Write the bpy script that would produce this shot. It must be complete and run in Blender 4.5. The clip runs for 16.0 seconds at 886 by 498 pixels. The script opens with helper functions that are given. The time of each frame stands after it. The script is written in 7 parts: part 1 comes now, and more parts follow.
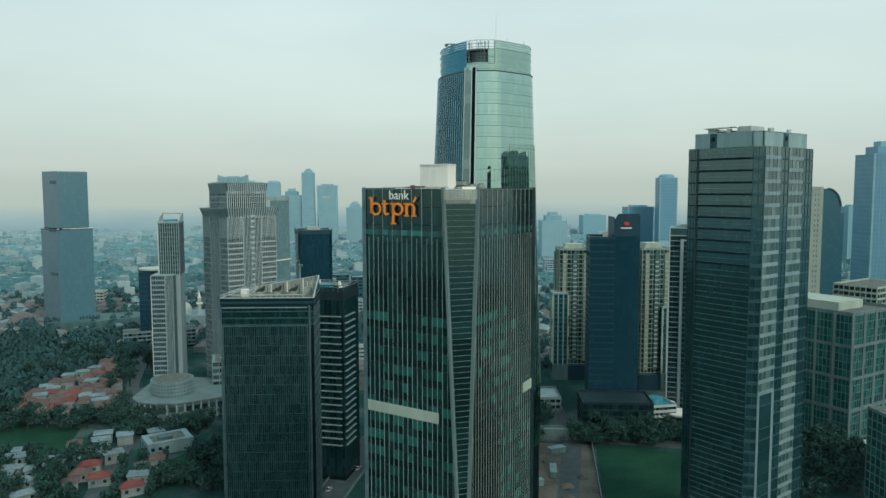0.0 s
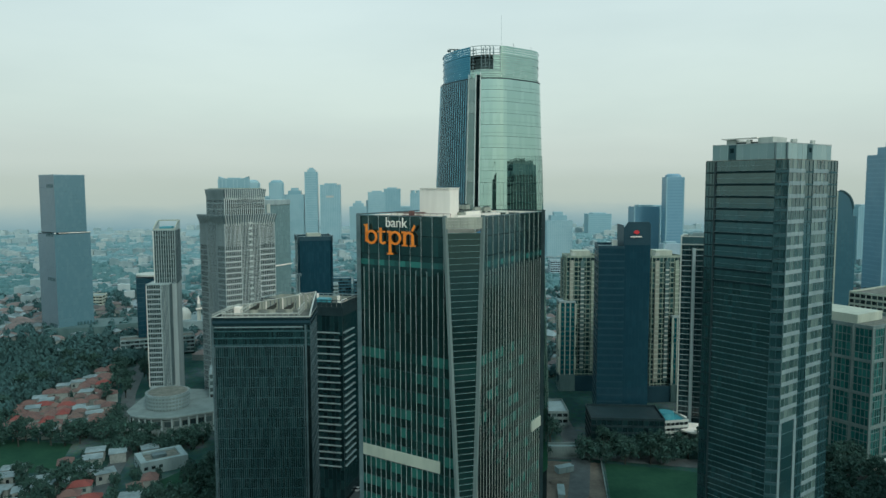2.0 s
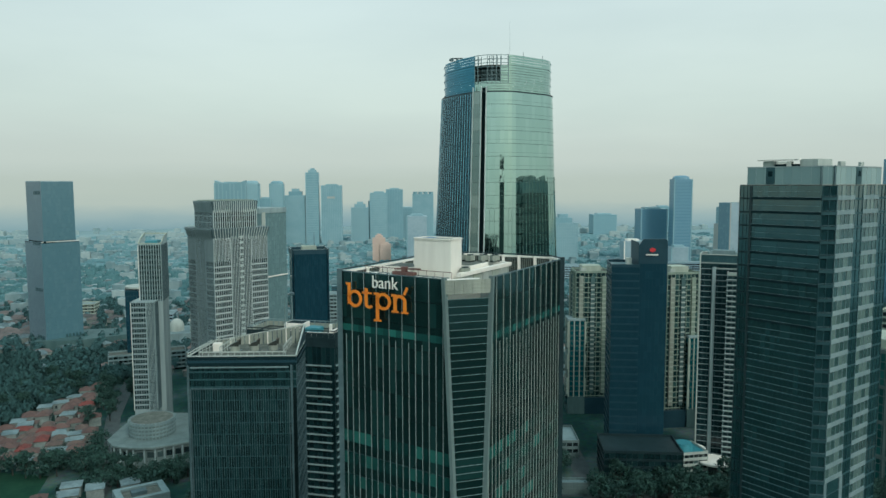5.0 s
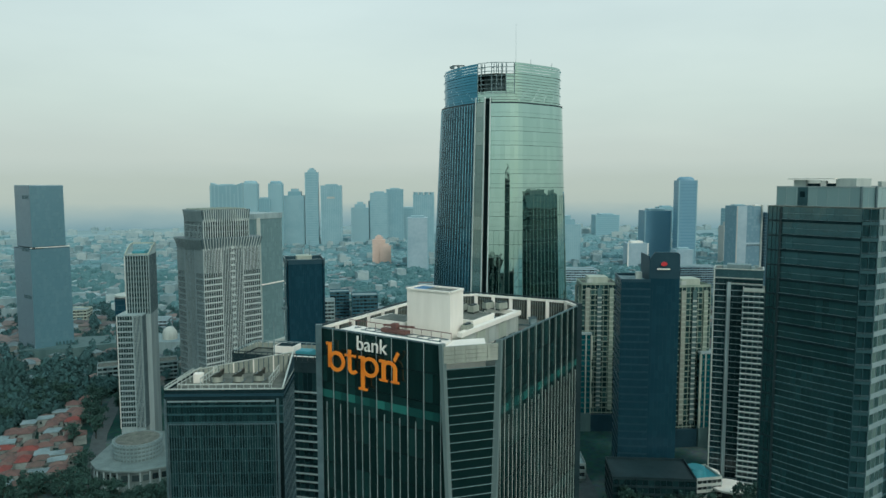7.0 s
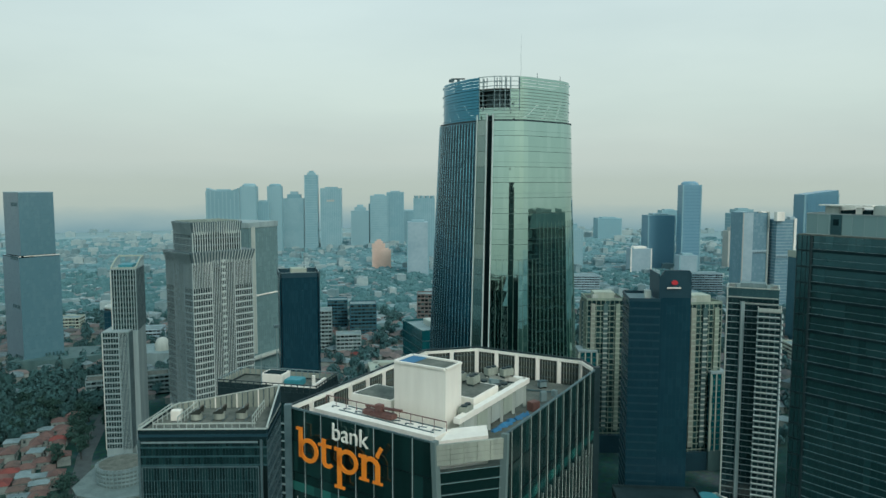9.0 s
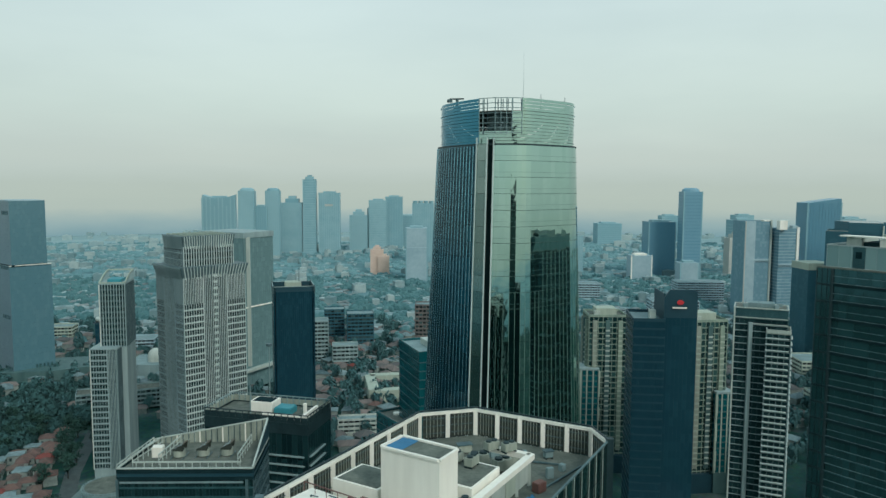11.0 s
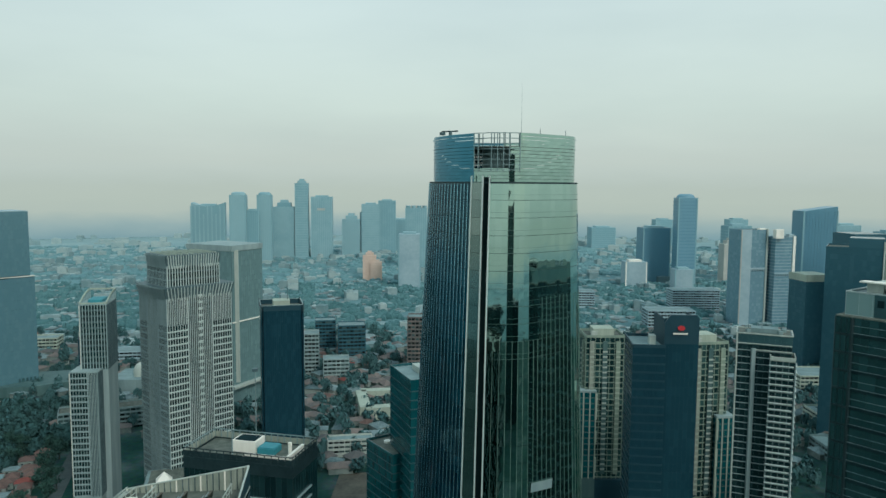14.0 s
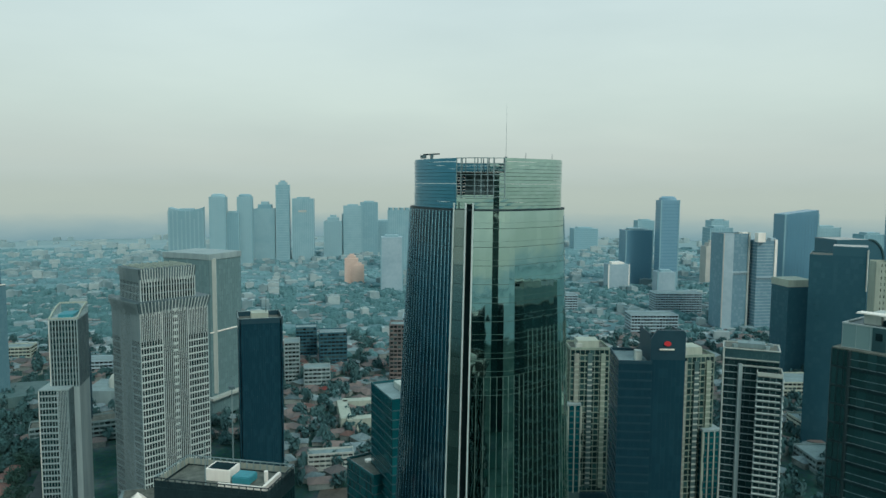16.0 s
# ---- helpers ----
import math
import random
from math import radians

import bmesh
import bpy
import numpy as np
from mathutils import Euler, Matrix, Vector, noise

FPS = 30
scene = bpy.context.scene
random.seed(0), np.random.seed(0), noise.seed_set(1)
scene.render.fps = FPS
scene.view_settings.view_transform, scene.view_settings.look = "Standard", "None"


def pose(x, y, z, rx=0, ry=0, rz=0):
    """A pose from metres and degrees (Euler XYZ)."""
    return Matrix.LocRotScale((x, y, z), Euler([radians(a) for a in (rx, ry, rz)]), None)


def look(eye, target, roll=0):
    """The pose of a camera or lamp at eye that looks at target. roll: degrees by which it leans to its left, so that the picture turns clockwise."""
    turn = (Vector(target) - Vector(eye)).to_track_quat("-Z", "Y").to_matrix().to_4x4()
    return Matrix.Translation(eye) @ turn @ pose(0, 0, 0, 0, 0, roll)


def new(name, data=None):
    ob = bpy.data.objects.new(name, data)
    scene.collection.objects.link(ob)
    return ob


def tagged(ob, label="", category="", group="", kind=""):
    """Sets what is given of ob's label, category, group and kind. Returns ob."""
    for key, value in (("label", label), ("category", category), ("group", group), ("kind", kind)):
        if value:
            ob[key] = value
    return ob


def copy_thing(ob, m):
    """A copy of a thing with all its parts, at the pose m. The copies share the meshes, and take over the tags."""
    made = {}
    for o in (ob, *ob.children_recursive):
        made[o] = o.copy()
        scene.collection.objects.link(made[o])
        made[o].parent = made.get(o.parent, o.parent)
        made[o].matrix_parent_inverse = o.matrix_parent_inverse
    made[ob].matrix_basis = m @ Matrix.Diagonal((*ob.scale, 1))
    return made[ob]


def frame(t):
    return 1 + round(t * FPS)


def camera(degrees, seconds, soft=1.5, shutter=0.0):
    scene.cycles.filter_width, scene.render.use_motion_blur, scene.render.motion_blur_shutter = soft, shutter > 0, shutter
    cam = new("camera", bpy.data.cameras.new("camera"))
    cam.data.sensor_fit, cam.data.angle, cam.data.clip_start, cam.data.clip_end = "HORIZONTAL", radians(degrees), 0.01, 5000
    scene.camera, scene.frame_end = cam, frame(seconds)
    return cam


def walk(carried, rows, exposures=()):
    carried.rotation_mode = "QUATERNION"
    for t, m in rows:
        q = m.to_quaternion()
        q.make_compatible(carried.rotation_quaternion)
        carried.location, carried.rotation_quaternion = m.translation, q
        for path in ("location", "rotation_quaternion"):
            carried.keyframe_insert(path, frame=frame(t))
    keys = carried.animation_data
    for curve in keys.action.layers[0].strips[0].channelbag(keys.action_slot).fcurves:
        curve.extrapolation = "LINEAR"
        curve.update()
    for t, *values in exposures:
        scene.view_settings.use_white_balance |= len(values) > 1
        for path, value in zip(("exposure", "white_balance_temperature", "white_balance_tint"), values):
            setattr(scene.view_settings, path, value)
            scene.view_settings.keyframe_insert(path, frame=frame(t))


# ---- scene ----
cam = camera(62.96, 16.0)
METRES, EYE, TILT, LEAN, TURN = 130.0, 140.0, 0.0, 0.0, -3.8
ROWS = [
    (0.0, 0.00042, 0.00000, 0.00010, -0.092, -4.642, 0.100),
    (0.5, 0.00162, 0.02305, 0.01227, -0.011, -4.701, 0.116),
    (1.0, 0.00282, 0.05281, 0.02475, 0.094, -4.800, 0.138),
    (1.5, 0.00414, 0.08320, 0.03672, 0.181, -4.846, 0.143),
    (2.0, 0.00500, 0.11583, 0.04885, 0.240, -4.902, 0.169),
    (2.5, 0.00638, 0.15038, 0.06099, 0.292, -4.956, 0.196),
    (3.0, 0.00663, 0.18523, 0.07297, 0.353, -5.017, 0.192),
    (3.5, 0.00752, 0.21993, 0.08402, 0.413, -5.049, 0.181),
    (4.0, 0.00844, 0.25989, 0.09637, 0.448, -5.056, 0.167),
    (6.5, 0.01032, 0.45888, 0.15830, 0.551, -5.288, 0.103),
    (7.0, 0.01122, 0.49925, 0.17111, 0.579, -5.316, 0.072),
    (7.5, 0.01201, 0.53542, 0.18279, 0.600, -5.323, 0.047),
    (8.0, 0.01339, 0.57493, 0.19595, 0.641, -5.340, 0.004),
    (8.5, 0.01493, 0.60850, 0.20757, 0.660, -5.332, -0.012),
    (9.0, 0.01626, 0.64443, 0.22100, 0.674, -5.277, -0.077),
    (11.5, 0.01953, 0.75474, 0.28193, 0.614, -5.070, -0.311),
    (12.0, 0.01996, 0.77160, 0.29421, 0.612, -5.044, -0.338),
    (12.5, 0.01989, 0.78903, 0.30663, 0.609, -5.040, -0.360),
    (13.0, 0.02013, 0.80641, 0.31918, 0.604, -5.047, -0.373),
    (13.5, 0.01956, 0.82507, 0.33141, 0.350, -5.060, -0.391),
    (14.0, 0.01983, 0.84257, 0.34337, 0.109, -5.074, -0.401),
    (14.5, 0.02020, 0.86065, 0.35559, -0.268, -5.089, -0.411),
    (15.0, 0.02052, 0.87688, 0.36803, -0.810, -5.104, -0.414),
    (15.5, 0.02129, 0.89410, 0.38032, -1.149, -5.125, -0.414),
    (16.0, 0.02219, 0.91104, 0.39224, -1.266, -5.144, -0.390),
]
walk(cam, [(t, pose(0, 0, EYE, TILT, LEAN, TURN) @ pose(METRES * x, METRES * y, METRES * z, 90 + pitch, roll, yaw)) for t, x, y, z, yaw, pitch, roll in ROWS],
     [(0.0, 0.17, 6150, 5), (6.5, 0.12, 6150, 5), (16.0, 0.08, 6150, 5)])

# ---- light ----
SUN_EL, SUN_AZ = 38.0, 150.0     # the sun stands behind the camera, to its right, veiled by cloud
world = bpy.data.worlds.new("overcast_sky")
scene.world = world
world.use_nodes = True
wn, wl = world.node_tree.nodes, world.node_tree.links
wn.clear()
w_out, w_bg = wn.new("ShaderNodeOutputWorld"), wn.new("ShaderNodeBackground")
w_sky = wn.new("ShaderNodeTexSky")
w_sky.sky_type, w_sky.sun_disc = "NISHITA", False
w_sky.sun_elevation, w_sky.sun_rotation = radians(SUN_EL), radians(SUN_AZ)
w_sky.air_density, w_sky.dust_density, w_sky.ozone_density = 1.6, 6.0, 1.0
w_scale = wn.new("ShaderNodeMix"); w_scale.data_type, w_scale.blend_type = "RGBA", "MULTIPLY"
w_scale.inputs[0].default_value = 1.0
w_scale.inputs[7].default_value = (0.10, 0.10, 0.10, 1)
w_tc, w_sep, w_ramp = wn.new("ShaderNodeTexCoord"), wn.new("ShaderNodeSeparateXYZ"), wn.new("ShaderNodeValToRGB")
w_noise, w_map = wn.new("ShaderNodeTexNoise"), wn.new("ShaderNodeMapping")
w_map.inputs["Scale"].default_value = (1.0, 1.0, 4.0)
w_noise.inputs["Scale"].default_value, w_noise.inputs["Detail"].default_value = 1.6, 5.0
w_cloud = wn.new("ShaderNodeValToRGB")
w_cloud.color_ramp.elements[0].position, w_cloud.color_ramp.elements[0].color = 0.3, (0.89, 0.912, 0.93, 1)
w_cloud.color_ramp.elements[1].position, w_cloud.color_ramp.elements[1].color = 0.7, (1.08, 1.08, 1.075, 1)
els = w_ramp.color_ramp.elements
els[0].position, els[0].color = 0.0, (0.50, 0.56, 0.53, 1)
els[1].position, els[1].color = 1.0, (0.43, 0.62, 0.70, 1)
for pos, col in ((0.03, (0.60, 0.645, 0.585, 1)), (0.10, (0.625, 0.70, 0.645, 1)), (0.28, (0.655, 0.75, 0.735, 1))):
    e = els.new(pos); e.color = col
w_mix = wn.new("ShaderNodeMix"); w_mix.data_type = "RGBA"; w_mix.inputs[0].default_value = 0.86
w_mul = wn.new("ShaderNodeMix"); w_mul.data_type, w_mul.blend_type = "RGBA", "MULTIPLY"; w_mul.inputs[0].default_value = 1.0
wl.new(w_tc.outputs["Generated"], w_sep.inputs[0])
wl.new(w_sep.outputs["Z"], w_ramp.inputs[0])
wl.new(w_tc.outputs["Generated"], w_map.inputs[0]); wl.new(w_map.outputs[0], w_noise.inputs["Vector"])
wl.new(w_noise.outputs["Fac"], w_cloud.inputs[0])
wl.new(w_ramp.outputs[0], w_mul.inputs[6]); wl.new(w_cloud.outputs[0], w_mul.inputs[7])
wl.new(w_sky.outputs[0], w_scale.inputs[6])
wl.new(w_scale.outputs[2], w_mix.inputs[6]); wl.new(w_mul.outputs[2], w_mix.inputs[7])
wl.new(w_mix.outputs[2], w_bg.inputs[0]); w_bg.inputs[1].default_value = 1.0
wl.new(w_bg.outputs[0], w_out.inputs[0])

sun = new("sun", bpy.data.lights.new("sun", "SUN"))
sun.data.energy, sun.data.angle, sun.data.color = 1.2, radians(14), (1.0, 0.96, 0.90)
sun.matrix_world = look((0, 0, 600), (-math.sin(radians(SUN_AZ)) * 600, -math.cos(radians(SUN_AZ)) * 600, 600 - 600 * math.tan(radians(SUN_EL))))

# ---- materials ----
def nodes_of(name):
    m = bpy.data.materials.new(name)
    m.use_nodes = True
    return m, m.node_tree.nodes, m.node_tree.links, m.node_tree.nodes["Principled BSDF"]


def surface(name, a, b, rough=0.8, scale=0.3, detail=6.0, metal=0.0, bump=0.1, spec=0.5, island=0.0, streak=1.0, fine=6.0):
    """Paint, stone, concrete, foliage: two colours mixed by noise at two scales, with fine relief."""
    m, n, l, p = nodes_of(name)
    tc, mp = n.new("ShaderNodeNewGeometry"), n.new("ShaderNodeMapping")
    mp.inputs["Scale"].default_value = (1, 1, 1 / streak)
    n1, n2 = n.new("ShaderNodeTexNoise"), n.new("ShaderNodeTexNoise")
    n1.inputs["Scale"].default_value, n1.inputs["Detail"].default_value = scale, detail
    n2.inputs["Scale"].default_value, n2.inputs["Detail"].default_value = scale * fine, 3.0
    mix, ramp = n.new("ShaderNodeMix"), n.new("ShaderNodeMapRange")
    mix.data_type = "RGBA"
    mix.inputs[6].default_value, mix.inputs[7].default_value = (*a, 1), (*b, 1)
    add = n.new("ShaderNodeMath"); add.operation = "ADD"
    half = n.new("ShaderNodeMath"); half.operation = "MULTIPLY"; half.inputs[1].default_value = 0.5
    ramp.inputs[1].default_value, ramp.inputs[2].default_value = 0.5, 1.0
    l.new(tc.outputs["Position"], mp.inputs[0])
    l.new(mp.outputs[0], n1.inputs["Vector"]); l.new(mp.outputs[0], n2.inputs["Vector"])
    l.new(n2.outputs["Fac"], half.inputs[0])
    l.new(n1.outputs["Fac"], add.inputs[0]); l.new(half.outputs[0], add.inputs[1])
    l.new(add.outputs[0], ramp.inputs[0])
    last = ramp.outputs[0]
    if island:
        s = n.new("ShaderNodeMath"); s.operation = "MULTIPLY_ADD"; s.inputs[1].default_value = island; s.inputs[2].default_value = -island / 2
        t = n.new("ShaderNodeMath"); t.operation = "ADD"; t.use_clamp = True
        l.new(tc.outputs["Random Per Island"], s.inputs[0]); l.new(s.outputs[0], t.inputs[0]); l.new(last, t.inputs[1])
        last = t.outputs[0]
    l.new(last, mix.inputs[0])
    l.new(mix.outputs[2], p.inputs["Base Color"])
    p.inputs["Roughness"].default_value, p.inputs["Metallic"].default_value = rough, metal
    p.inputs["Specular IOR Level"].default_value = spec
    if bump:
        bp = n.new("ShaderNodeBump")
        bp.inputs["Strength"].default_value, bp.inputs["Distance"].default_value = bump, 0.3
        l.new(n2.outputs["Fac"], bp.inputs["Height"]); l.new(bp.outputs[0], p.inputs["Normal"])
    return m


def glazing(name, dark, light, metal=0.0, rough=0.07, spec=0.8, share=0.25, wave=0.02, dirt=0.08, ior=1.5, tint=(1, 1, 1)):
    """Curtain wall glass: pane by pane between a dark and a lighter tone (blinds, and lit rooms as a paler colour),
    with slightly wavy gloss.
    """
    m, n, l, p = nodes_of(name)
    g, ob = n.new("ShaderNodeNewGeometry"), n.new("ShaderNodeObjectInfo")
    add, fr = n.new("ShaderNodeMath"), n.new("ShaderNodeMath")
    add.operation, fr.operation = "MULTIPLY_ADD", "FRACT"
    add.inputs[1].default_value = 7.31
    tone = n.new("ShaderNodeAttribute"); tone.attribute_name = "tone"
    l.new(ob.outputs["Random"], add.inputs[0]); l.new(tone.outputs["Fac"], add.inputs[2]); l.new(add.outputs[0], fr.inputs[0])
    big = n.new("ShaderNodeTexNoise"); big.inputs["Scale"].default_value, big.inputs["Detail"].default_value = 0.05, 4.0
    l.new(g.outputs["Position"], big.inputs["Vector"])
    s = n.new("ShaderNodeMath"); s.operation = "MULTIPLY_ADD"; s.inputs[1].default_value = 0.9; s.inputs[2].default_value = -0.45
    l.new(big.outputs["Fac"], s.inputs[0])
    t = n.new("ShaderNodeMath"); t.operation = "ADD"
    l.new(fr.outputs[0], t.inputs[0]); l.new(s.outputs[0], t.inputs[1])
    r = n.new("ShaderNodeMapRange"); r.inputs[1].default_value, r.inputs[2].default_value = 1.0 - share - 0.15, 1.0 - share * 0.3
    l.new(t.outputs[0], r.inputs[0])
    mix = n.new("ShaderNodeMix"); mix.data_type = "RGBA"
    mix.inputs[6].default_value, mix.inputs[7].default_value = (*dark, 1), (*light, 1)
    l.new(r.outputs[0], mix.inputs[0]); l.new(mix.outputs[2], p.inputs["Base Color"])
    p.inputs["Metallic"].default_value, p.inputs["Specular IOR Level"].default_value = metal, spec
    p.inputs["IOR"].default_value, p.inputs["Specular Tint"].default_value = ior, (*tint, 1)
    d = n.new("ShaderNodeTexNoise"); d.inputs["Scale"].default_value = 0.4
    l.new(g.outputs["Position"], d.inputs["Vector"])
    rr = n.new("ShaderNodeMapRange"); rr.inputs[3].default_value, rr.inputs[4].default_value = rough, rough + dirt
    l.new(d.outputs["Fac"], rr.inputs[0]); l.new(rr.outputs[0], p.inputs["Roughness"])
    if wave:
        w = n.new("ShaderNodeTexNoise"); w.inputs["Scale"].default_value, w.inputs["Detail"].default_value = 0.35, 1.0
        l.new(g.outputs["Position"], w.inputs["Vector"])
        bp = n.new("ShaderNodeBump"); bp.inputs["Strength"].default_value, bp.inputs["Distance"].default_value = wave, 1.0
        l.new(w.outputs["Fac"], bp.inputs["Height"]); l.new(bp.outputs[0], p.inputs["Normal"])
    return m


WHITE = surface("white_paint", (0.74, 0.715, 0.63), (0.91, 0.885, 0.79), 0.6, 0.15, streak=6)
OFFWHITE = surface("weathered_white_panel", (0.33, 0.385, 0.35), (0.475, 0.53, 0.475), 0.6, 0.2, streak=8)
CONCRETE = surface("grey_concrete", (0.1341, 0.205, 0.21), (0.2259, 0.32, 0.32), 0.85, 0.12, streak=5)
ROOFDECK = surface("stained_roof_concrete", (0.058, 0.075, 0.063), (0.16, 0.178, 0.148), 0.9, 0.35)
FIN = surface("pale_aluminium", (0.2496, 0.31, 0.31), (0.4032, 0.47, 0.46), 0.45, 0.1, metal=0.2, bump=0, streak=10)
SILVER = surface("polished_pale_panel", (0.44, 0.53, 0.51), (0.58, 0.66, 0.62), 0.3, 0.1, metal=0.1, bump=0, streak=10)
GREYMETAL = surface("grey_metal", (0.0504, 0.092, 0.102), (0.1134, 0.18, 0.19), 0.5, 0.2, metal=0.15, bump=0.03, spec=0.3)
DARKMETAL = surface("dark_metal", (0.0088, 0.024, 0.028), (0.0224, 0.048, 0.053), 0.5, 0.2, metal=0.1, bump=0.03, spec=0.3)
CREAM = surface("cream_render", (0.284, 0.339, 0.281), (0.426, 0.488, 0.398), 0.8, 0.15, streak=6)
STONE = surface("grey_granite_cladding", (0.15, 0.225, 0.235), (0.24, 0.325, 0.33), 0.6, 0.08, streak=4)
BLACKBODY = surface("dark_core", (0.0024, 0.008, 0.009), (0.0064, 0.016, 0.017), 0.8, 0.2, bump=0, spec=0.06)
# navy, raised a little above its own tone for haze
NAVY = surface("navy_cladding", (0.013, 0.046, 0.064), (0.019, 0.061, 0.080), 0.45, 0.1, bump=0.02, spec=0.3)
ORANGE = surface("orange_sign_plastic", (0.88, 0.235, 0.015), (0.97, 0.29, 0.02), 0.45, 0.5, bump=0)
RED = surface("red_sign_plastic", (0.5, 0.03, 0.04), (0.6, 0.045, 0.05), 0.4, 0.5, bump=0)
BLUEPAINT = surface("blue_tarpaulin", (0.015, 0.12, 0.24), (0.03, 0.19, 0.36), 0.6, 0.5)
AQUA = surface("turquoise_roof_paint", (0.03, 0.2, 0.24), (0.05, 0.28, 0.32), 0.6, 0.5)
SCREEN = surface("brown_black_screen", (0.016, 0.024, 0.02), (0.04, 0.05, 0.04), 0.7, 0.6)
BROWN = surface("rust_brown_equipment", (0.10, 0.05, 0.045), (0.2, 0.1, 0.08), 0.7, 0.8)
G_BANK = glazing("green_black_glass", (0.004, 0.015, 0.015), (0.010, 0.036, 0.034), 0.0, 0.05, 0.5, 0.3, ior=1.75, tint=(0.6, 0.95, 0.88))
# teal and green tones stand for lit rooms behind the panes
G_BANKLIT = glazing("teal_glass", (0.010, 0.06, 0.054), (0.03, 0.17, 0.14), 0.0, 0.06, 0.5, 0.45, ior=1.7)
G_BANKMID = glazing("green_office_glass", (0.005, 0.034, 0.031), (0.026, 0.13, 0.108), 0.0, 0.06, 0.5, 0.42, ior=1.8, tint=(0.62, 0.95, 0.9))
G_STRIP = glazing("pale_mirror_panel", (0.16, 0.23, 0.22), (0.24, 0.31, 0.29), 0.95, 0.08, 0.5, 0.4, 0.02, 0.05)
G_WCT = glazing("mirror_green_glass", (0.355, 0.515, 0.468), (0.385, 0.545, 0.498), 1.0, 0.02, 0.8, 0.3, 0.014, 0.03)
FINB = surface("blue_grey_fin", (0.28, 0.48, 0.56), (0.37, 0.57, 0.64), 0.24, 0.1, metal=0.85, bump=0, streak=10)
MULL = surface("grey_green_mullion", (0.12, 0.215, 0.18), (0.19, 0.30, 0.255), 0.5, 0.2, metal=0.2, bump=0)
TRANSOM = surface("grey_green_transom", (0.0765, 0.15, 0.13), (0.126, 0.215, 0.19), 0.5, 0.2, metal=0.3, bump=0)
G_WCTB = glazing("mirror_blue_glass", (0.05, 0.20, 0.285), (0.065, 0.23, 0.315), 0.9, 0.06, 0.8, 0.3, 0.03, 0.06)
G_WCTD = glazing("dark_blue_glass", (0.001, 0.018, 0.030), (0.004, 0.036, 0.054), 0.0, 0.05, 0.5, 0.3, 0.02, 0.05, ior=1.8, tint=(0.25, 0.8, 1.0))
G_DK = glazing("charcoal_glass", (0.006, 0.021, 0.024), (0.014, 0.042, 0.045), 0.0, 0.08, 0.5, 0.45, ior=1.7, tint=(0.7, 0.95, 0.92))
# navy glass whose blacks are lifted bluer for haze
G_NAVY = glazing("navy_glass", (0.011, 0.044, 0.064), (0.015, 0.054, 0.076), 0.0, 0.07, 0.5, 0.3, ior=1.7, tint=(0.7, 0.95, 1.0))
G_RT = glazing("slate_glass", (0.009, 0.033, 0.038), (0.018, 0.054, 0.060), 0.0, 0.05, 0.5, 0.35, ior=2.1, tint=(0.68, 0.97, 0.95))
SLATE = surface("slate_metal", (0.024, 0.072, 0.082), (0.044, 0.11, 0.12), 0.5, 0.2, metal=0.15, bump=0.02, spec=0.3)
G_RTB = glazing("silver_glass", (0.035, 0.08, 0.077), (0.13, 0.20, 0.18), 0.0, 0.1, 0.5, 0.4, ior=1.8)
# the stepped tower's two glass tones, both paled to include haze
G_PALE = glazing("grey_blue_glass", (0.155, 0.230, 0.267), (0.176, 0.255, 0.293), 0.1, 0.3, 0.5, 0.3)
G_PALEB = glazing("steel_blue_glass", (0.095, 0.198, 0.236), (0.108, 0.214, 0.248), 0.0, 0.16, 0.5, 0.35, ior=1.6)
# blue glass of the right-hand towers, lifted paler for haze
G_MIDB = glazing("dusky_blue_glass", (0.035, 0.105, 0.136), (0.042, 0.118, 0.15), 0.0, 0.15, 0.5, 0.3)
G_MIDP = glazing("light_blue_glass", (0.155, 0.275, 0.33), (0.195, 0.325, 0.375), 0.0, 0.2, 0.5, 0.3)
# far towers: distance haze is put into these pale, bluish base colours
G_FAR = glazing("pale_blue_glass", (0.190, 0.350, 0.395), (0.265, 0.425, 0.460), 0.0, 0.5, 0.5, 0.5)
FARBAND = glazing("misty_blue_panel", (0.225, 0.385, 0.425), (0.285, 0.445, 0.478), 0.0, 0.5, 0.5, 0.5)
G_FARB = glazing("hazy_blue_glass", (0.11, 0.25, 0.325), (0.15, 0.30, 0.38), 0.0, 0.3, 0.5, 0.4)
G_TEAL = glazing("sea_green_glass", (0.006, 0.068, 0.08), (0.012, 0.105, 0.115), 0.0, 0.08, 0.5, 0.4, ior=1.7)
G_SEA = glazing("bright_sea_green_glass", (0.010, 0.075, 0.072), (0.03, 0.15, 0.135), 0.0, 0.08, 0.5, 0.45, ior=1.7)
G_WIN = glazing("dark_window_glass", (0.012, 0.025, 0.028), (0.064, 0.11, 0.11), 0.1, 0.12, 0.8, 0.35)
G_SLIM = glazing("black_apartment_glass", (0.008, 0.026, 0.03), (0.0208, 0.052, 0.056), 0.1, 0.1, 0.5, 0.35)
G_APT = glazing("green_apartment_glass", (0.0112, 0.036, 0.038), (0.048, 0.12, 0.115), 0.15, 0.15, 0.8, 0.4)
# cladding of far blocks, washed pale to hold the haze
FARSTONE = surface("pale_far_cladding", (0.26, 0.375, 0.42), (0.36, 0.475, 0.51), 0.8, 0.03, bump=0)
# warm sunlight on two far blocks, put into a peach base colour
FARPEACH = surface("peach_cladding", (0.58, 0.43, 0.35), (0.67, 0.52, 0.43), 0.8, 0.05, bump=0)
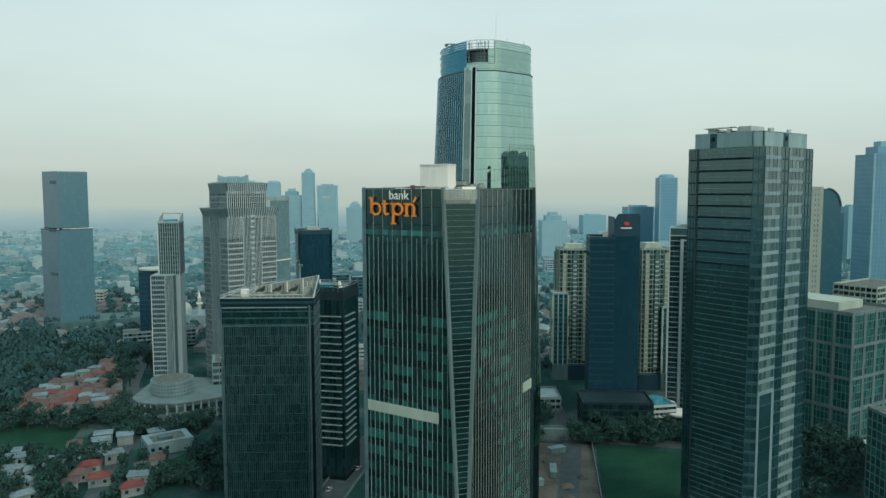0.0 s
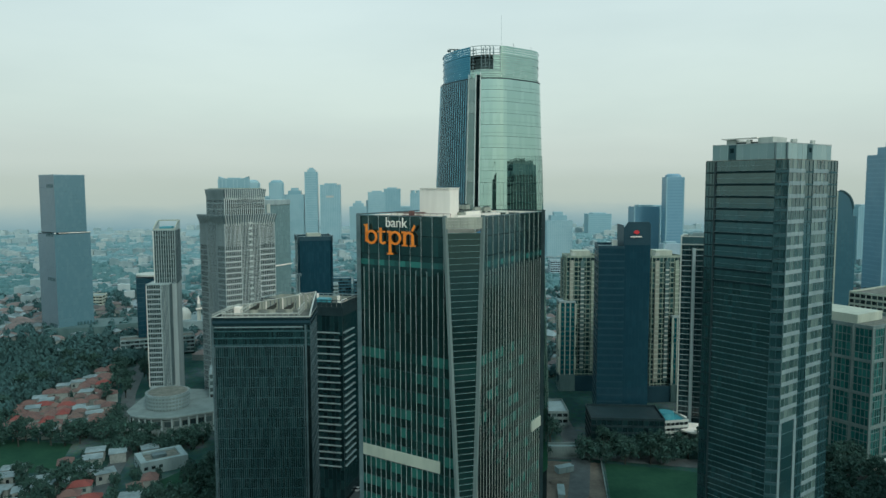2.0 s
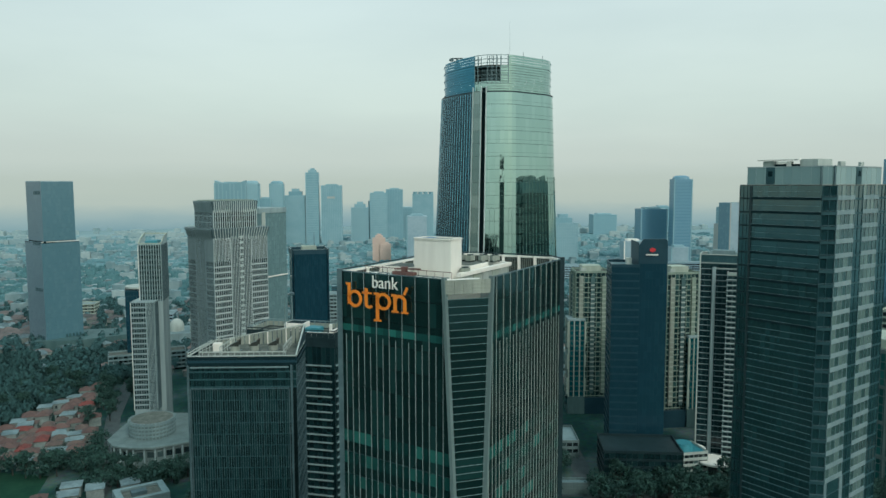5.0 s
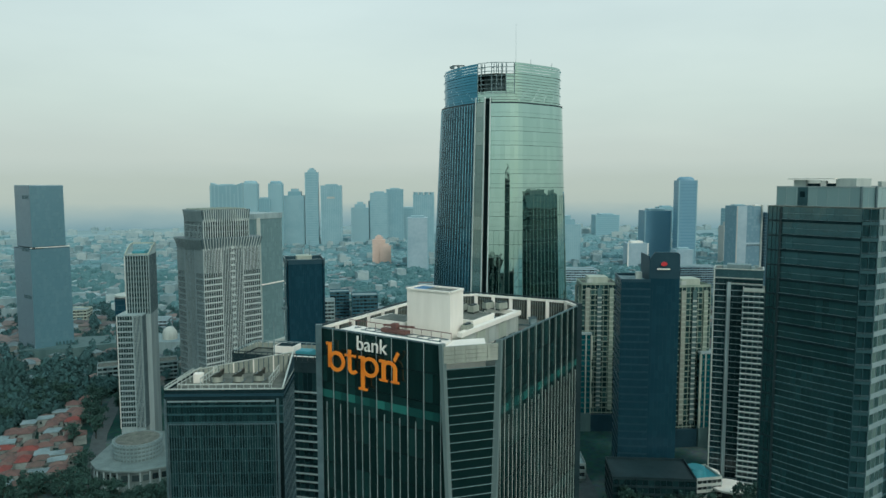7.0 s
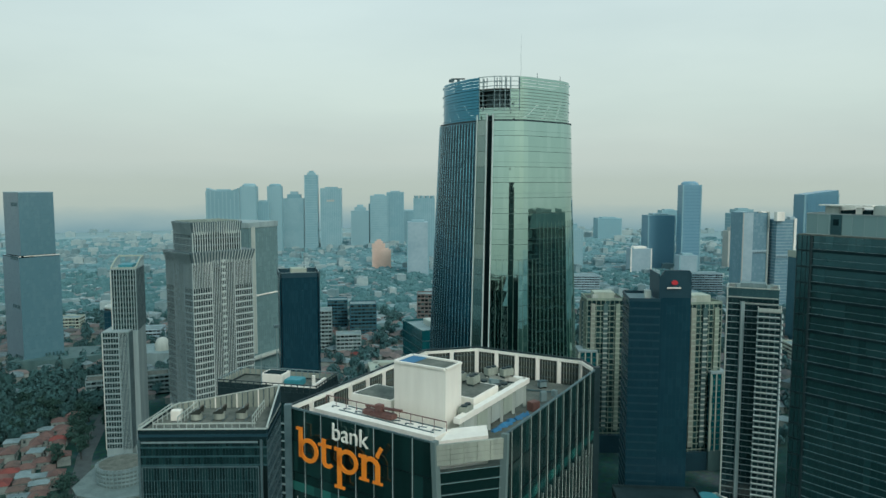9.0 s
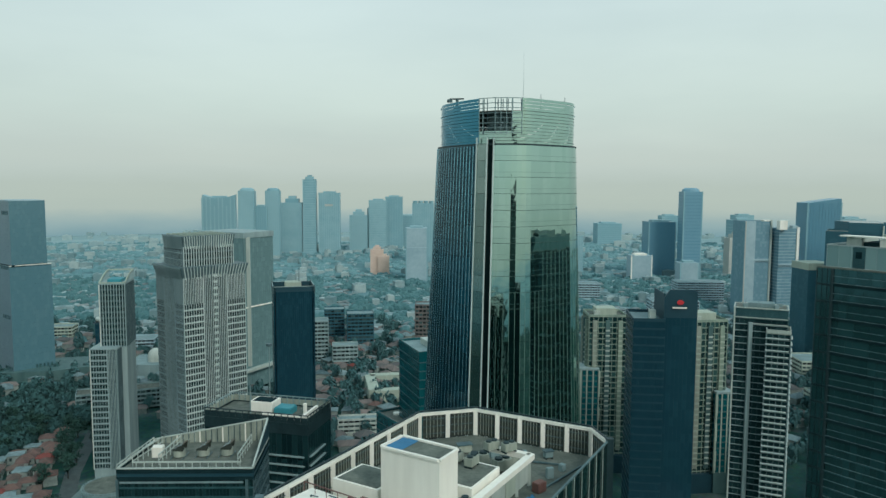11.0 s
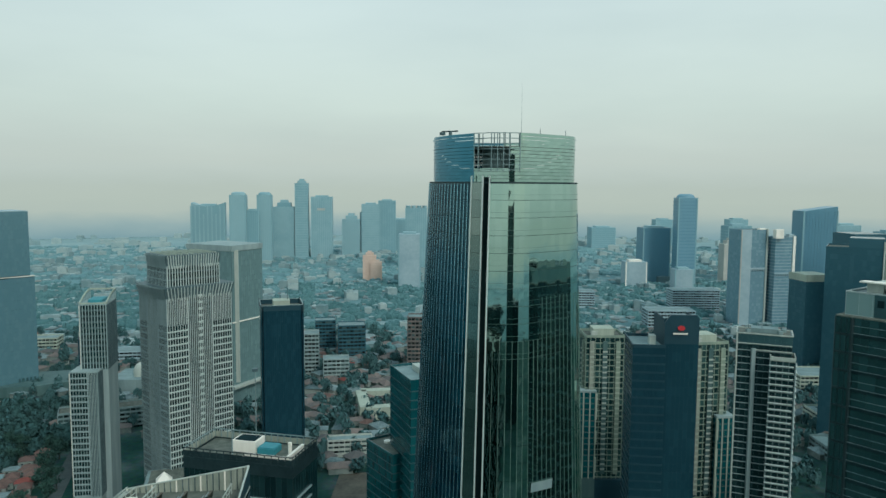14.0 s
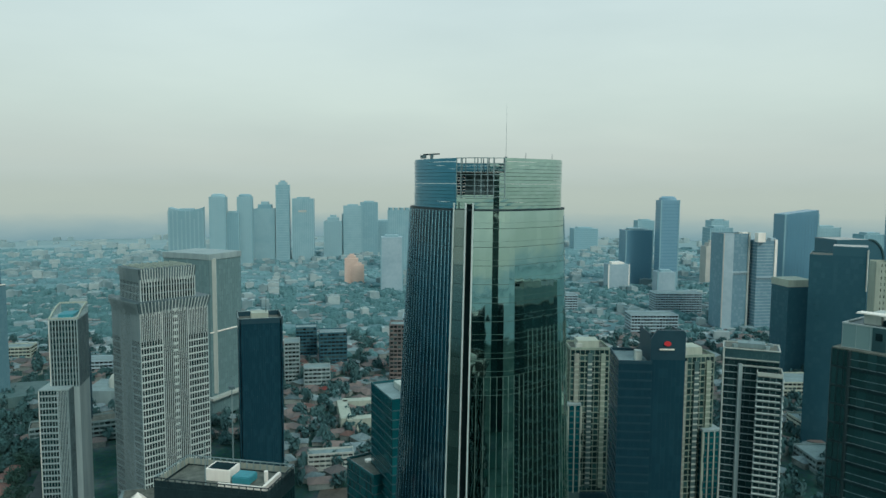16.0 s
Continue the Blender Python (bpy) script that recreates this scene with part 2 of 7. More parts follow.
TERRACOTTA = surface("terracotta_tiles", (0.077, 0.050, 0.044), (0.144, 0.089, 0.074), 0.85, 0.12, island=0.9)
BROWNROOF = surface("brown_roof_tiles", (0.065, 0.055, 0.048), (0.15, 0.105, 0.085), 0.85, 0.15, island=0.9)
REDROOF = surface("bright_red_roof_tiles", (0.132, 0.033, 0.027), (0.204, 0.054, 0.042), 0.8, 0.2, island=0.4)
GREYROOF = surface("grey_sheet_roof", (0.0621, 0.107, 0.115), (0.2061, 0.287, 0.291), 0.7, 0.1, island=1.0)
HOUSEWALL = surface("painted_house_wall", (0.1219, 0.162, 0.153), (0.2736, 0.323, 0.297), 0.85, 0.15, island=0.8)
FOLIAGE = surface("dark_foliage", (0.011, 0.046, 0.038), (0.028, 0.086, 0.065), 0.85, 0.25, island=0.9, bump=0.3)
# far tree cover: haze mixed into the leaf colour, more with distance
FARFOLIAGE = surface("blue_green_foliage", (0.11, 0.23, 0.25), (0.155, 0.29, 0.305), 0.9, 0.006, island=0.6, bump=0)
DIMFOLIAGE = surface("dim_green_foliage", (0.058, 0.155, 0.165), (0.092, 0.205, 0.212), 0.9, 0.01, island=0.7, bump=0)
# far roofs and blocks, their paleness stands for haze
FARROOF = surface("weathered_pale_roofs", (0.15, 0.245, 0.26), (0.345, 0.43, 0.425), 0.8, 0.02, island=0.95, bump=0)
BARK = surface("bark", (0.022, 0.026, 0.022), (0.05, 0.055, 0.045), 0.9, 1.0)
LAWN = surface("mown_grass", (0.010, 0.044, 0.027), (0.020, 0.068, 0.039), 0.95, 0.06, spec=0.1)
DIRT = surface("bare_earth", (0.058, 0.055, 0.044), (0.15, 0.135, 0.105), 0.95, 0.08)
# both plains hold aerial haze as base colour, the outer one paler
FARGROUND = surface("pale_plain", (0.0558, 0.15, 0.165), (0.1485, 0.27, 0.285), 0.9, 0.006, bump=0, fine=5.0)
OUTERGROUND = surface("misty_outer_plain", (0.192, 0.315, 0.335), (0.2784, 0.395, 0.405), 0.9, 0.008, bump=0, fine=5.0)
MIDROOF = surface("weathered_tile_roofs", (0.082, 0.088, 0.088), (0.188, 0.154, 0.136), 0.85, 0.1, island=0.9)
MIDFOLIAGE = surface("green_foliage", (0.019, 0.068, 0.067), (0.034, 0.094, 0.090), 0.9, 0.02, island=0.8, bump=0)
# middle-distance trees, lighter and bluer with haze in the green
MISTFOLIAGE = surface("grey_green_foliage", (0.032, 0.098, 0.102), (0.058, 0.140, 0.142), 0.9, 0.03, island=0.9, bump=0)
APTWALL = surface("grey_green_render", (0.17, 0.24, 0.20), (0.29, 0.36, 0.28), 0.8, 0.15, streak=6)
PIER = surface("grey_green_stone_pier", (0.09, 0.14, 0.135), (0.162, 0.225, 0.215), 0.7, 0.15, streak=5)
GRID = surface("grey_white_grid_panel", (0.2054, 0.285, 0.285), (0.313, 0.405, 0.4), 0.65, 0.15, streak=8)
# pale stone, brightened further to take in haze
RIB = surface("pale_stone_rib", (0.41, 0.50, 0.48), (0.55, 0.62, 0.59), 0.65, 0.15, streak=8)
ROOFBLACK = surface("black_roof_felt", (0.0064, 0.02, 0.024), (0.0144, 0.036, 0.04), 0.95, 0.3, spec=0.05)
TEALWALL = surface("grey_teal_render", (0.045, 0.105, 0.105), (0.081, 0.155, 0.15), 0.7, 0.15, streak=6)
G_CROWN = glazing("pale_teal_glass", (0.192, 0.31, 0.31), (0.2496, 0.37, 0.36), 0.1, 0.2, 0.6, 0.4)
G_GREEN = glazing("grey_green_glass", (0.135, 0.228, 0.233), (0.158, 0.258, 0.262), 0.0, 0.2, 0.5, 0.4)
PARAPET = surface("stained_beige_panel", (0.192, 0.225, 0.19), (0.3648, 0.4, 0.33), 0.7, 0.3, streak=5)
ASPHALT = surface("asphalt", (0.037, 0.052, 0.052), (0.069, 0.092, 0.092), 0.85, 0.2)
# brown roofs with some haze blended into their colour
HAZEROOF = surface("dusty_brown_roofs", (0.13, 0.185, 0.195), (0.24, 0.265, 0.255), 0.85, 0.03, island=0.95, bump=0)
# horizon blocks, nearly all haze in colour
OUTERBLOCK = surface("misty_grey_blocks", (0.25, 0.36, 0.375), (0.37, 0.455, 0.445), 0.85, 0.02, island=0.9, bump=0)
FARCREAM = surface("pale_cream_far_cladding", (0.40, 0.42, 0.385), (0.50, 0.505, 0.455), 0.8, 0.04, bump=0)
CARPAINT = surface("pale_car_paint", (0.45, 0.47, 0.46), (0.62, 0.63, 0.61), 0.3, 0.5, bump=0)

# ---- mesh helpers ----
class Shape:
    def __init__(self):
        self.v, self.f, self.tones = [], [], []

    def add(self, verts, faces):
        o = len(self.v)
        self.v += [tuple(x) for x in verts]
        self.f += [tuple(i + o for i in f) for f in faces]
        return self

    def box(self, x0, y0, z0, x1, y1, z1):
        return self.add([(x0, y0, z0), (x1, y0, z0), (x1, y1, z0), (x0, y1, z0), (x0, y0, z1), (x1, y0, z1), (x1, y1, z1), (x0, y1, z1)],
                        [(3, 2, 1, 0), (4, 5, 6, 7), (0, 1, 5, 4), (1, 2, 6, 5), (2, 3, 7, 6), (3, 0, 4, 7)])

    def loft(self, rings, cap=True, closed=True):
        """Rings of equally many points, from below upwards, each counter-clockwise from above."""
        n = len(rings[0])
        faces = []
        for k in range(len(rings) - 1):
            for i in range(n if closed else n - 1):
                j = (i + 1) % n
                faces.append((k * n + i, k * n + j, (k + 1) * n + j, (k + 1) * n + i))
        if cap:
            faces.append(tuple(range((len(rings) - 1) * n, len(rings) * n)))
            faces.append(tuple(reversed(range(n))))
        return self.add([p for r in rings for p in r], faces)

    def prism(self, pts, z0, z1):
        return self.loft([[(x, y, z0) for x, y in pts], [(x, y, z1) for x, y in pts]])

    def beam(self, a, b, w, h=None):
        """A square bar from a to b."""
        a, b = Vector(a), Vector(b)
        d = (b - a).normalized()
        s = d.cross(Vector((0, 0, 1)))
        s = s.normalized() if s.length > 0.01 else Vector((1, 0, 0))
        u = s.cross(d)
        s, u = s * w / 2, u * (h or w) / 2
        return self.loft([[a - s - u, a + s - u, a + s + u, a - s + u], [b - s - u, b + s - u, b + s + u, b - s + u]])

    def tube(self, x, y, z0, z1, r0, r1=None, n=16):
        r1 = r0 if r1 is None else r1
        ring = lambda r, z: [(x + r * math.cos(2 * math.pi * i / n), y + r * math.sin(2 * math.pi * i / n), z) for i in range(n)]
        return self.loft([ring(r0, z0), ring(r1, z1)])

    def mesh(self, name, material, bevel=0.0):
        me = bpy.data.meshes.new(name)
        me.from_pydata(self.v, [], self.f)
        if self.tones:
            me.attributes.new("tone", "FLOAT", "FACE").data.foreach_set("value", self.tones)
        if bevel:
            bm = bmesh.new(); bm.from_mesh(me)
            bmesh.ops.bevel(bm, geom=bm.edges[:], offset=bevel, segments=2, affect="EDGES", clamp_overlap=True)
            bm.to_mesh(me); bm.free()
        me.materials.append(material)
        return me


def thing(name, label, category, at, group="", kind=""):
    """The Empty at a thing's base, which parents its parts."""
    ob = new(name)
    ob.location = at
    ob.empty_display_size = 2.0
    return tagged(ob, label, category, group, kind)


def world_of(ob):
    return world_of(ob.parent) @ ob.matrix_parent_inverse @ ob.matrix_basis if ob.parent else ob.matrix_basis.copy()


def part(name, shape, material, parent, label="", m=None, bevel=0.0):
    """One mesh, given in world coordinates (or by the pose m), under a thing or a part."""
    me = shape.mesh(name, material, bevel) if isinstance(shape, Shape) else shape
    ob = new(name, me)
    ob.parent = parent
    ob.matrix_parent_inverse = world_of(parent).inverted()
    if m is not None:
        ob.matrix_basis = m
    if label:
        ob["label"] = label
    return ob


def solo(name, shape, material, label, category, kind="", group="", bevel=0.0):
    """A thing that is one mesh."""
    return tagged(new(name, shape.mesh(name, material, bevel)), label, category, group, kind)


def rect(fx, fy, deg, w1, w2):
    """Corners of a block, counter-clockwise from its corner towards the camera: w1 along deg, w2 to the left of that."""
    a = radians(deg)
    u, v, f = Vector((math.cos(a), math.sin(a))), Vector((-math.sin(a), math.cos(a))), Vector((fx, fy))
    return [tuple(f), tuple(f + u * w1), tuple(f + u * w1 + v * w2), tuple(f + v * w2)]


def lerp(p, q, s):
    return tuple(a + (b - a) * s for a, b in zip(p, q))


def panes(width, height, bays, rng, tilt=0.012, y=-0.05, s=None, z=0.0, gap=0.02):
    """One storey's strip of glass: a row of panes that share their edges, each a little out of true."""
    s = s or Shape()
    b = width / bays
    jit = [(y + rng.uniform(-tilt, tilt), y + rng.uniform(-tilt, tilt)) for _ in range(bays + 1)]
    v = [(i * b, j[0], z + gap) for i, j in enumerate(jit)] + [(i * b, j[1], z + height - gap) for i, j in enumerate(jit)]
    s.add(v, [(i, i + 1, bays + 2 + i, bays + 1 + i) for i in range(bays)])
    s.tones += [rng.random() for _ in range(bays)]
    return s


def facade(root, p, q, z0, z1, storeys, bays, glass, bar=None, band=0.8, out=0.12, mull=0.12, mull_out=0.2, bar2=None, every=1, tilt=0.012, band_at=0.0, joined=False):
    """One wall of a building from p to q (its outside to the right of that way): a strip of panes and a spandrel for each storey, and mullions."""
    p, q = Vector(p), Vector(q)
    width, d = (q - p).length, (q - p).normalized()
    m0 = Matrix(((d.x, -d.y, 0, p.x), (d.y, d.x, 0, p.y), (0, 0, 1, z0), (0, 0, 0, 1)))
    h = (z1 - z0) / storeys
    rng = random.Random(int(width * 100) + storeys)
    edges = [min(max(i * width / bays, mull / 2), width - mull / 2) for i in range(0, bays + 1, every)]
    if joined:
        g, bars = Shape(), Shape()
        for k in range(storeys):
            panes(width, h, bays, rng, tilt, s=g, z=k * h)
            if bar and band:
                bars.box(0, -out, k * h + band_at, width, 0.0, k * h + band_at + band)
        tagged(part("ribbon_glazing", g, glass, root, m=m0), kind="stuff")
        if bars.v:
            tagged(part("spandrel_cladding", bars, bar, root, m=m0), kind="stuff")
        if mull:
            ms = Shape()
            for x in edges:
                ms.box(x - mull / 2, -mull_out, 0, x + mull / 2, 0.0, z1 - z0)
            tagged(part("mullion_grid", ms, bar2 or bar, root, m=m0), kind="stuff")
        return m0, width
    strips = [panes(width, h, bays, rng, tilt).mesh("window_strip", glass) for _ in range(3)]
    sp = Shape().box(0, -out, 0, width, 0.0, band).mesh("spandrel", bar) if bar and band else None
    for k in range(storeys):
        m = m0 @ Matrix.Translation((0, 0, k * h))
        part("window_strip", rng.choice(strips), glass, root, m=m)
        if sp:
            part("spandrel", sp, bar, root, m=m @ Matrix.Translation((0, 0, band_at)))
    if mull:
        mm = Shape().box(-mull / 2, -mull_out, 0, mull / 2, 0.0, z1 - z0).mesh("mullion", bar2 or bar)
        for x in edges:
            part("mullion", mm, bar2 or bar, root, m=m0 @ Matrix.Translation((x, 0, 0)))
    return m0, width

# ---- ground and distance ----
def ground_material():
    m, n, l, p = nodes_of("ground_cover")
    g = n.new("ShaderNodeNewGeometry")
    big, mid, small = (n.new("ShaderNodeTexNoise") for _ in range(3))
    for k, s, d in ((big, 0.004, 4), (mid, 0.03, 6), (small, 0.3, 4)):
        k.inputs["Scale"].default_value, k.inputs["Detail"].default_value = s, d
        l.new(g.outputs["Position"], k.inputs["Vector"])
    r1, r2 = n.new("ShaderNodeValToRGB"), n.new("ShaderNodeMix")
    e = r1.color_ramp.elements
    e[0].position, e[0].color = 0.38, (0.016, 0.05, 0.043, 1)
    e[1].position, e[1].color = 0.66, (0.085, 0.12, 0.113, 1)
    k = e.new(0.52); k.color = (0.028, 0.07, 0.062, 1)
    l.new(mid.outputs["Fac"], r1.inputs[0])
    r2.data_type, r2.blend_type = "RGBA", "OVERLAY"; r2.inputs[0].default_value = 0.5
    l.new(r1.outputs[0], r2.inputs[6]); l.new(small.outputs["Color"], r2.inputs[7])
    l.new(r2.outputs[2], p.inputs["Base Color"])
    p.inputs["Roughness"].default_value, p.inputs["Specular IOR Level"].default_value = 0.95, 0.05
    return m


GROUND = ground_material()
solo("ground", Shape().add([(-4600, -4600, 0), (4600, -4600, 0), (4600, 4600, 0), (-4600, 4600, 0)], [(0, 1, 2, 3)]), GROUND,
     "flat green and built-up ground under the city", "ground", "structure")


def backdrop_material():
    m, n, l, p = nodes_of("misty_distance")
    g, sep, ramp = n.new("ShaderNodeNewGeometry"), n.new("ShaderNodeSeparateXYZ"), n.new("ShaderNodeValToRGB")
    noise_n, mp = n.new("ShaderNodeTexNoise"), n.new("ShaderNodeMapping")
    mp.inputs["Scale"].default_value = (0.006, 0.006, 0.02)
    noise_n.inputs["Detail"].default_value = 5.0; noise_n.inputs["Scale"].default_value = 1.0
    l.new(g.outputs["Position"], mp.inputs[0]); l.new(mp.outputs[0], noise_n.inputs["Vector"])
    l.new(g.outputs["Position"], sep.inputs[0])
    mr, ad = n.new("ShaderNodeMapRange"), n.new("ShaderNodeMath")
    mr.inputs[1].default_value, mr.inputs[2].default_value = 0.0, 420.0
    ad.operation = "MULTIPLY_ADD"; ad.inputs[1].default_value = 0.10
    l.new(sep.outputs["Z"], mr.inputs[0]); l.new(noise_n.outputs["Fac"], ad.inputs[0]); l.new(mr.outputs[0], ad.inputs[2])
    # haze as a glowing colour ramp: bluer low down, paler above
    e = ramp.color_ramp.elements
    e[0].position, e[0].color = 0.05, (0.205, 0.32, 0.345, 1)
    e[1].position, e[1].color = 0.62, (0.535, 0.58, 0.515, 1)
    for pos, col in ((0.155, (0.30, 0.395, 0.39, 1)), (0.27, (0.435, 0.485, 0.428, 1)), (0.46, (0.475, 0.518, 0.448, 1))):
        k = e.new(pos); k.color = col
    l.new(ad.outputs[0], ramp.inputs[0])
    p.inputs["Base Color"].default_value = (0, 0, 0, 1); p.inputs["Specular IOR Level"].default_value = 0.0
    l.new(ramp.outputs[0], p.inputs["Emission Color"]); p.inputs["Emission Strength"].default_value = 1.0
    # the painted mist thins out into the sky towards its upper edge
    mixs, tr, out = n.new("ShaderNodeMixShader"), n.new("ShaderNodeBsdfTransparent"), n["Material Output"]
    fade = n.new("ShaderNodeMapRange"); fade.inputs[1].default_value, fade.inputs[2].default_value = 130.0, 330.0
    l.new(sep.outputs["Z"], fade.inputs[0])
    l.new(fade.outputs[0], mixs.inputs[0]); l.new(p.outputs[0], mixs.inputs[1]); l.new(tr.outputs[0], mixs.inputs[2])
    l.new(mixs.outputs[0], out.inputs["Surface"])
    return m


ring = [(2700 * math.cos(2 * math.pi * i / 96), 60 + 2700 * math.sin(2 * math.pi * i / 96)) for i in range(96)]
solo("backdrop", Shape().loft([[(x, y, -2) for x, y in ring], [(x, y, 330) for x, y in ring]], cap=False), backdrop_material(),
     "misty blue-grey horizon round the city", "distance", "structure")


fr_in = [(1000 * math.cos(2 * math.pi * i / 64) , 60 + 1000 * math.sin(2 * math.pi * i / 64)) for i in range(64)]
fr_out = [(2690 * math.cos(2 * math.pi * i / 64), 60 + 2690 * math.sin(2 * math.pi * i / 64)) for i in range(64)]
# ground beyond a kilometre, in a haze-tinted colour
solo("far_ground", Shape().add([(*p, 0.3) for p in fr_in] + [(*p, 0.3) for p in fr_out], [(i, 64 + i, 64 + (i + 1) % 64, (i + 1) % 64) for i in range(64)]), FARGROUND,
     "plain of the outer city, hazed pale blue-green", "ground", "structure")


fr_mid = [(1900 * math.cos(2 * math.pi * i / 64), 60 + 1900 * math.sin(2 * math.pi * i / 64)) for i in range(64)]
# second ring, paler again for thicker haze
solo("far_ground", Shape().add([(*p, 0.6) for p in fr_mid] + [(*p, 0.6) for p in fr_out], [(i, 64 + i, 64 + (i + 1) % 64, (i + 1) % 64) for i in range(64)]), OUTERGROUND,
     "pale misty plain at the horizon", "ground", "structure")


def flat(name, pts, material, label, category, z):
    return solo(name, Shape().prism(pts, -0.5, z), material, label, category, "structure")


flat("lawn", [(-245, 398), (-176, 388), (-186, 432), (-240, 444)], LAWN, "dark green playing field beside houses", "lawn", 0.06)
flat("lawn", [(-132, 352), (-104, 340), (-62, 400), (-92, 420)], LAWN, "green grass strip between trees and tower", "lawn", 0.06)
flat("lawn", [(92, 300), (170, 296), (178, 352), (150, 368), (110, 382)], LAWN, "dark green mown field by the road", "lawn", 0.06)
flat("building_site", [(50, 296), (90, 300), (108, 382), (74, 388)], DIRT, "bare brown earth of a cleared building plot", "ground", 0.08)
flat("bare_plot", [(-30, 500), (22, 508), (24, 566), (-26, 560)], DIRT, "bare brown plot between low buildings", "ground", 0.08)


def road(pts, w, label):
    s = Shape()
    for a, b in zip(pts, pts[1:]):
        s.beam((*a, -0.1), (*b, -0.1), w, 0.5)
    return solo("road", s, ASPHALT, label, "road", "structure")


road([(-138, 330), (-152, 420), (-190, 530), (-222, 660), (-240, 800)], 9, "narrow grey asphalt street between houses")
road([(40, 400), (110, 392), (170, 374), (330, 330)], 12, "grey asphalt avenue past the field")
road([(60, 250), (100, 392), (104, 480)], 10, "grey asphalt side street by the building site")
road([(-40, 280), (-26, 340), (-6, 420), (10, 520), (30, 700)], 14, "curved grey asphalt avenue between towers")
road([(-480, 700), (-330, 690), (-235, 690)], 10, "grey asphalt road behind the wood")

for k, side in enumerate((-7.4, 7.4)):
    wall_ob = thing("road_parapet", "low pale concrete parapet along the avenue", "parapet", (-26 + side, 340, 0), "road parapets")
    pts = [(-40 + side, 280), (-26 + side, 340), (-6 + side, 420), (10 + side, 520)]
    for p, q in zip(pts, pts[1:]):
        for i in range(10):
            part("parapet_slab", Shape().beam((*lerp(p, q, i / 10), 0.7), (*lerp(p, q, (i + 0.96) / 10), 0.7), 0.35, 1.4), PIER, wall_ob)


def car(paint, label):
    root = thing("car", label, "car", (0, 0, 0), "cars on the avenue")
    part("body", Shape().box(-2.2, -0.9, 0.35, 2.2, 0.9, 0.95), paint, root, bevel=0.12)
    part("cabin", Shape().loft([[(-1.5, -0.82, 0.95), (1.2, -0.82, 0.95), (1.2, 0.82, 0.95), (-1.5, 0.82, 0.95)], [(-1.0, -0.7, 1.5), (0.6, -0.7, 1.5), (0.6, 0.7, 1.5), (-1.0, 0.7, 1.5)]]), G_WIN, root)
    part("roof", Shape().box(-0.95, -0.68, 1.5, 0.55, 0.68, 1.56), paint, root)
    for x in (-1.4, 1.4):
        for y in (-0.85, 0.85):
            part("wheel", Shape().box(x - 0.32, y - 0.1, 0.0, x + 0.32, y + 0.1, 0.64), ROOFBLACK, root, bevel=0.1)
    return root


kinds_of_car = [car(CARPAINT, "pale silver car driving on the avenue"), car(ROOFBLACK, "black car driving on the avenue"), car(REDROOF, "dull red car driving on the avenue")]
at_first = set()
for k, (t, lane) in enumerate(((0.1, -3), (0.3, 3.2), (0.5, -3.2), (0.62, 3), (0.85, -3), (1.2, 3.2), (1.35, -3.2), (1.6, 3), (1.8, -3))):
    p, q = ((-40, 280), (-26, 340)) if t < 1 else ((-26, 340), (-6, 420))
    x, y = lerp(p, q, t % 1)
    m = pose(x + lane, y, 0.15, 0, 0, math.degrees(math.atan2(q[1] - p[1], q[0] - p[0])))
    src = kinds_of_car[(0, 1, 0, 2, 0)[k % 5]]
    if src.name in at_first:
        copy_thing(src, m)
    else:
        at_first.add(src.name)
        src.matrix_basis = m

# ---- the bank tower with the orange sign ----
BL, BCL, BCR, BR = (-6.9, 174.0), (11.1, 160.2), (18.8, 162.2), (36.9, 190.4)
BK = (15.3, 156.8)                        # where the two glass fronts would meet
BRB, BBK, BBL = (36.0, 195.8), (20.2, 205.6), (11.4, 203.6)
B_TOP, B_DECK, B_LOW = 140.3, 136.0, 37.0


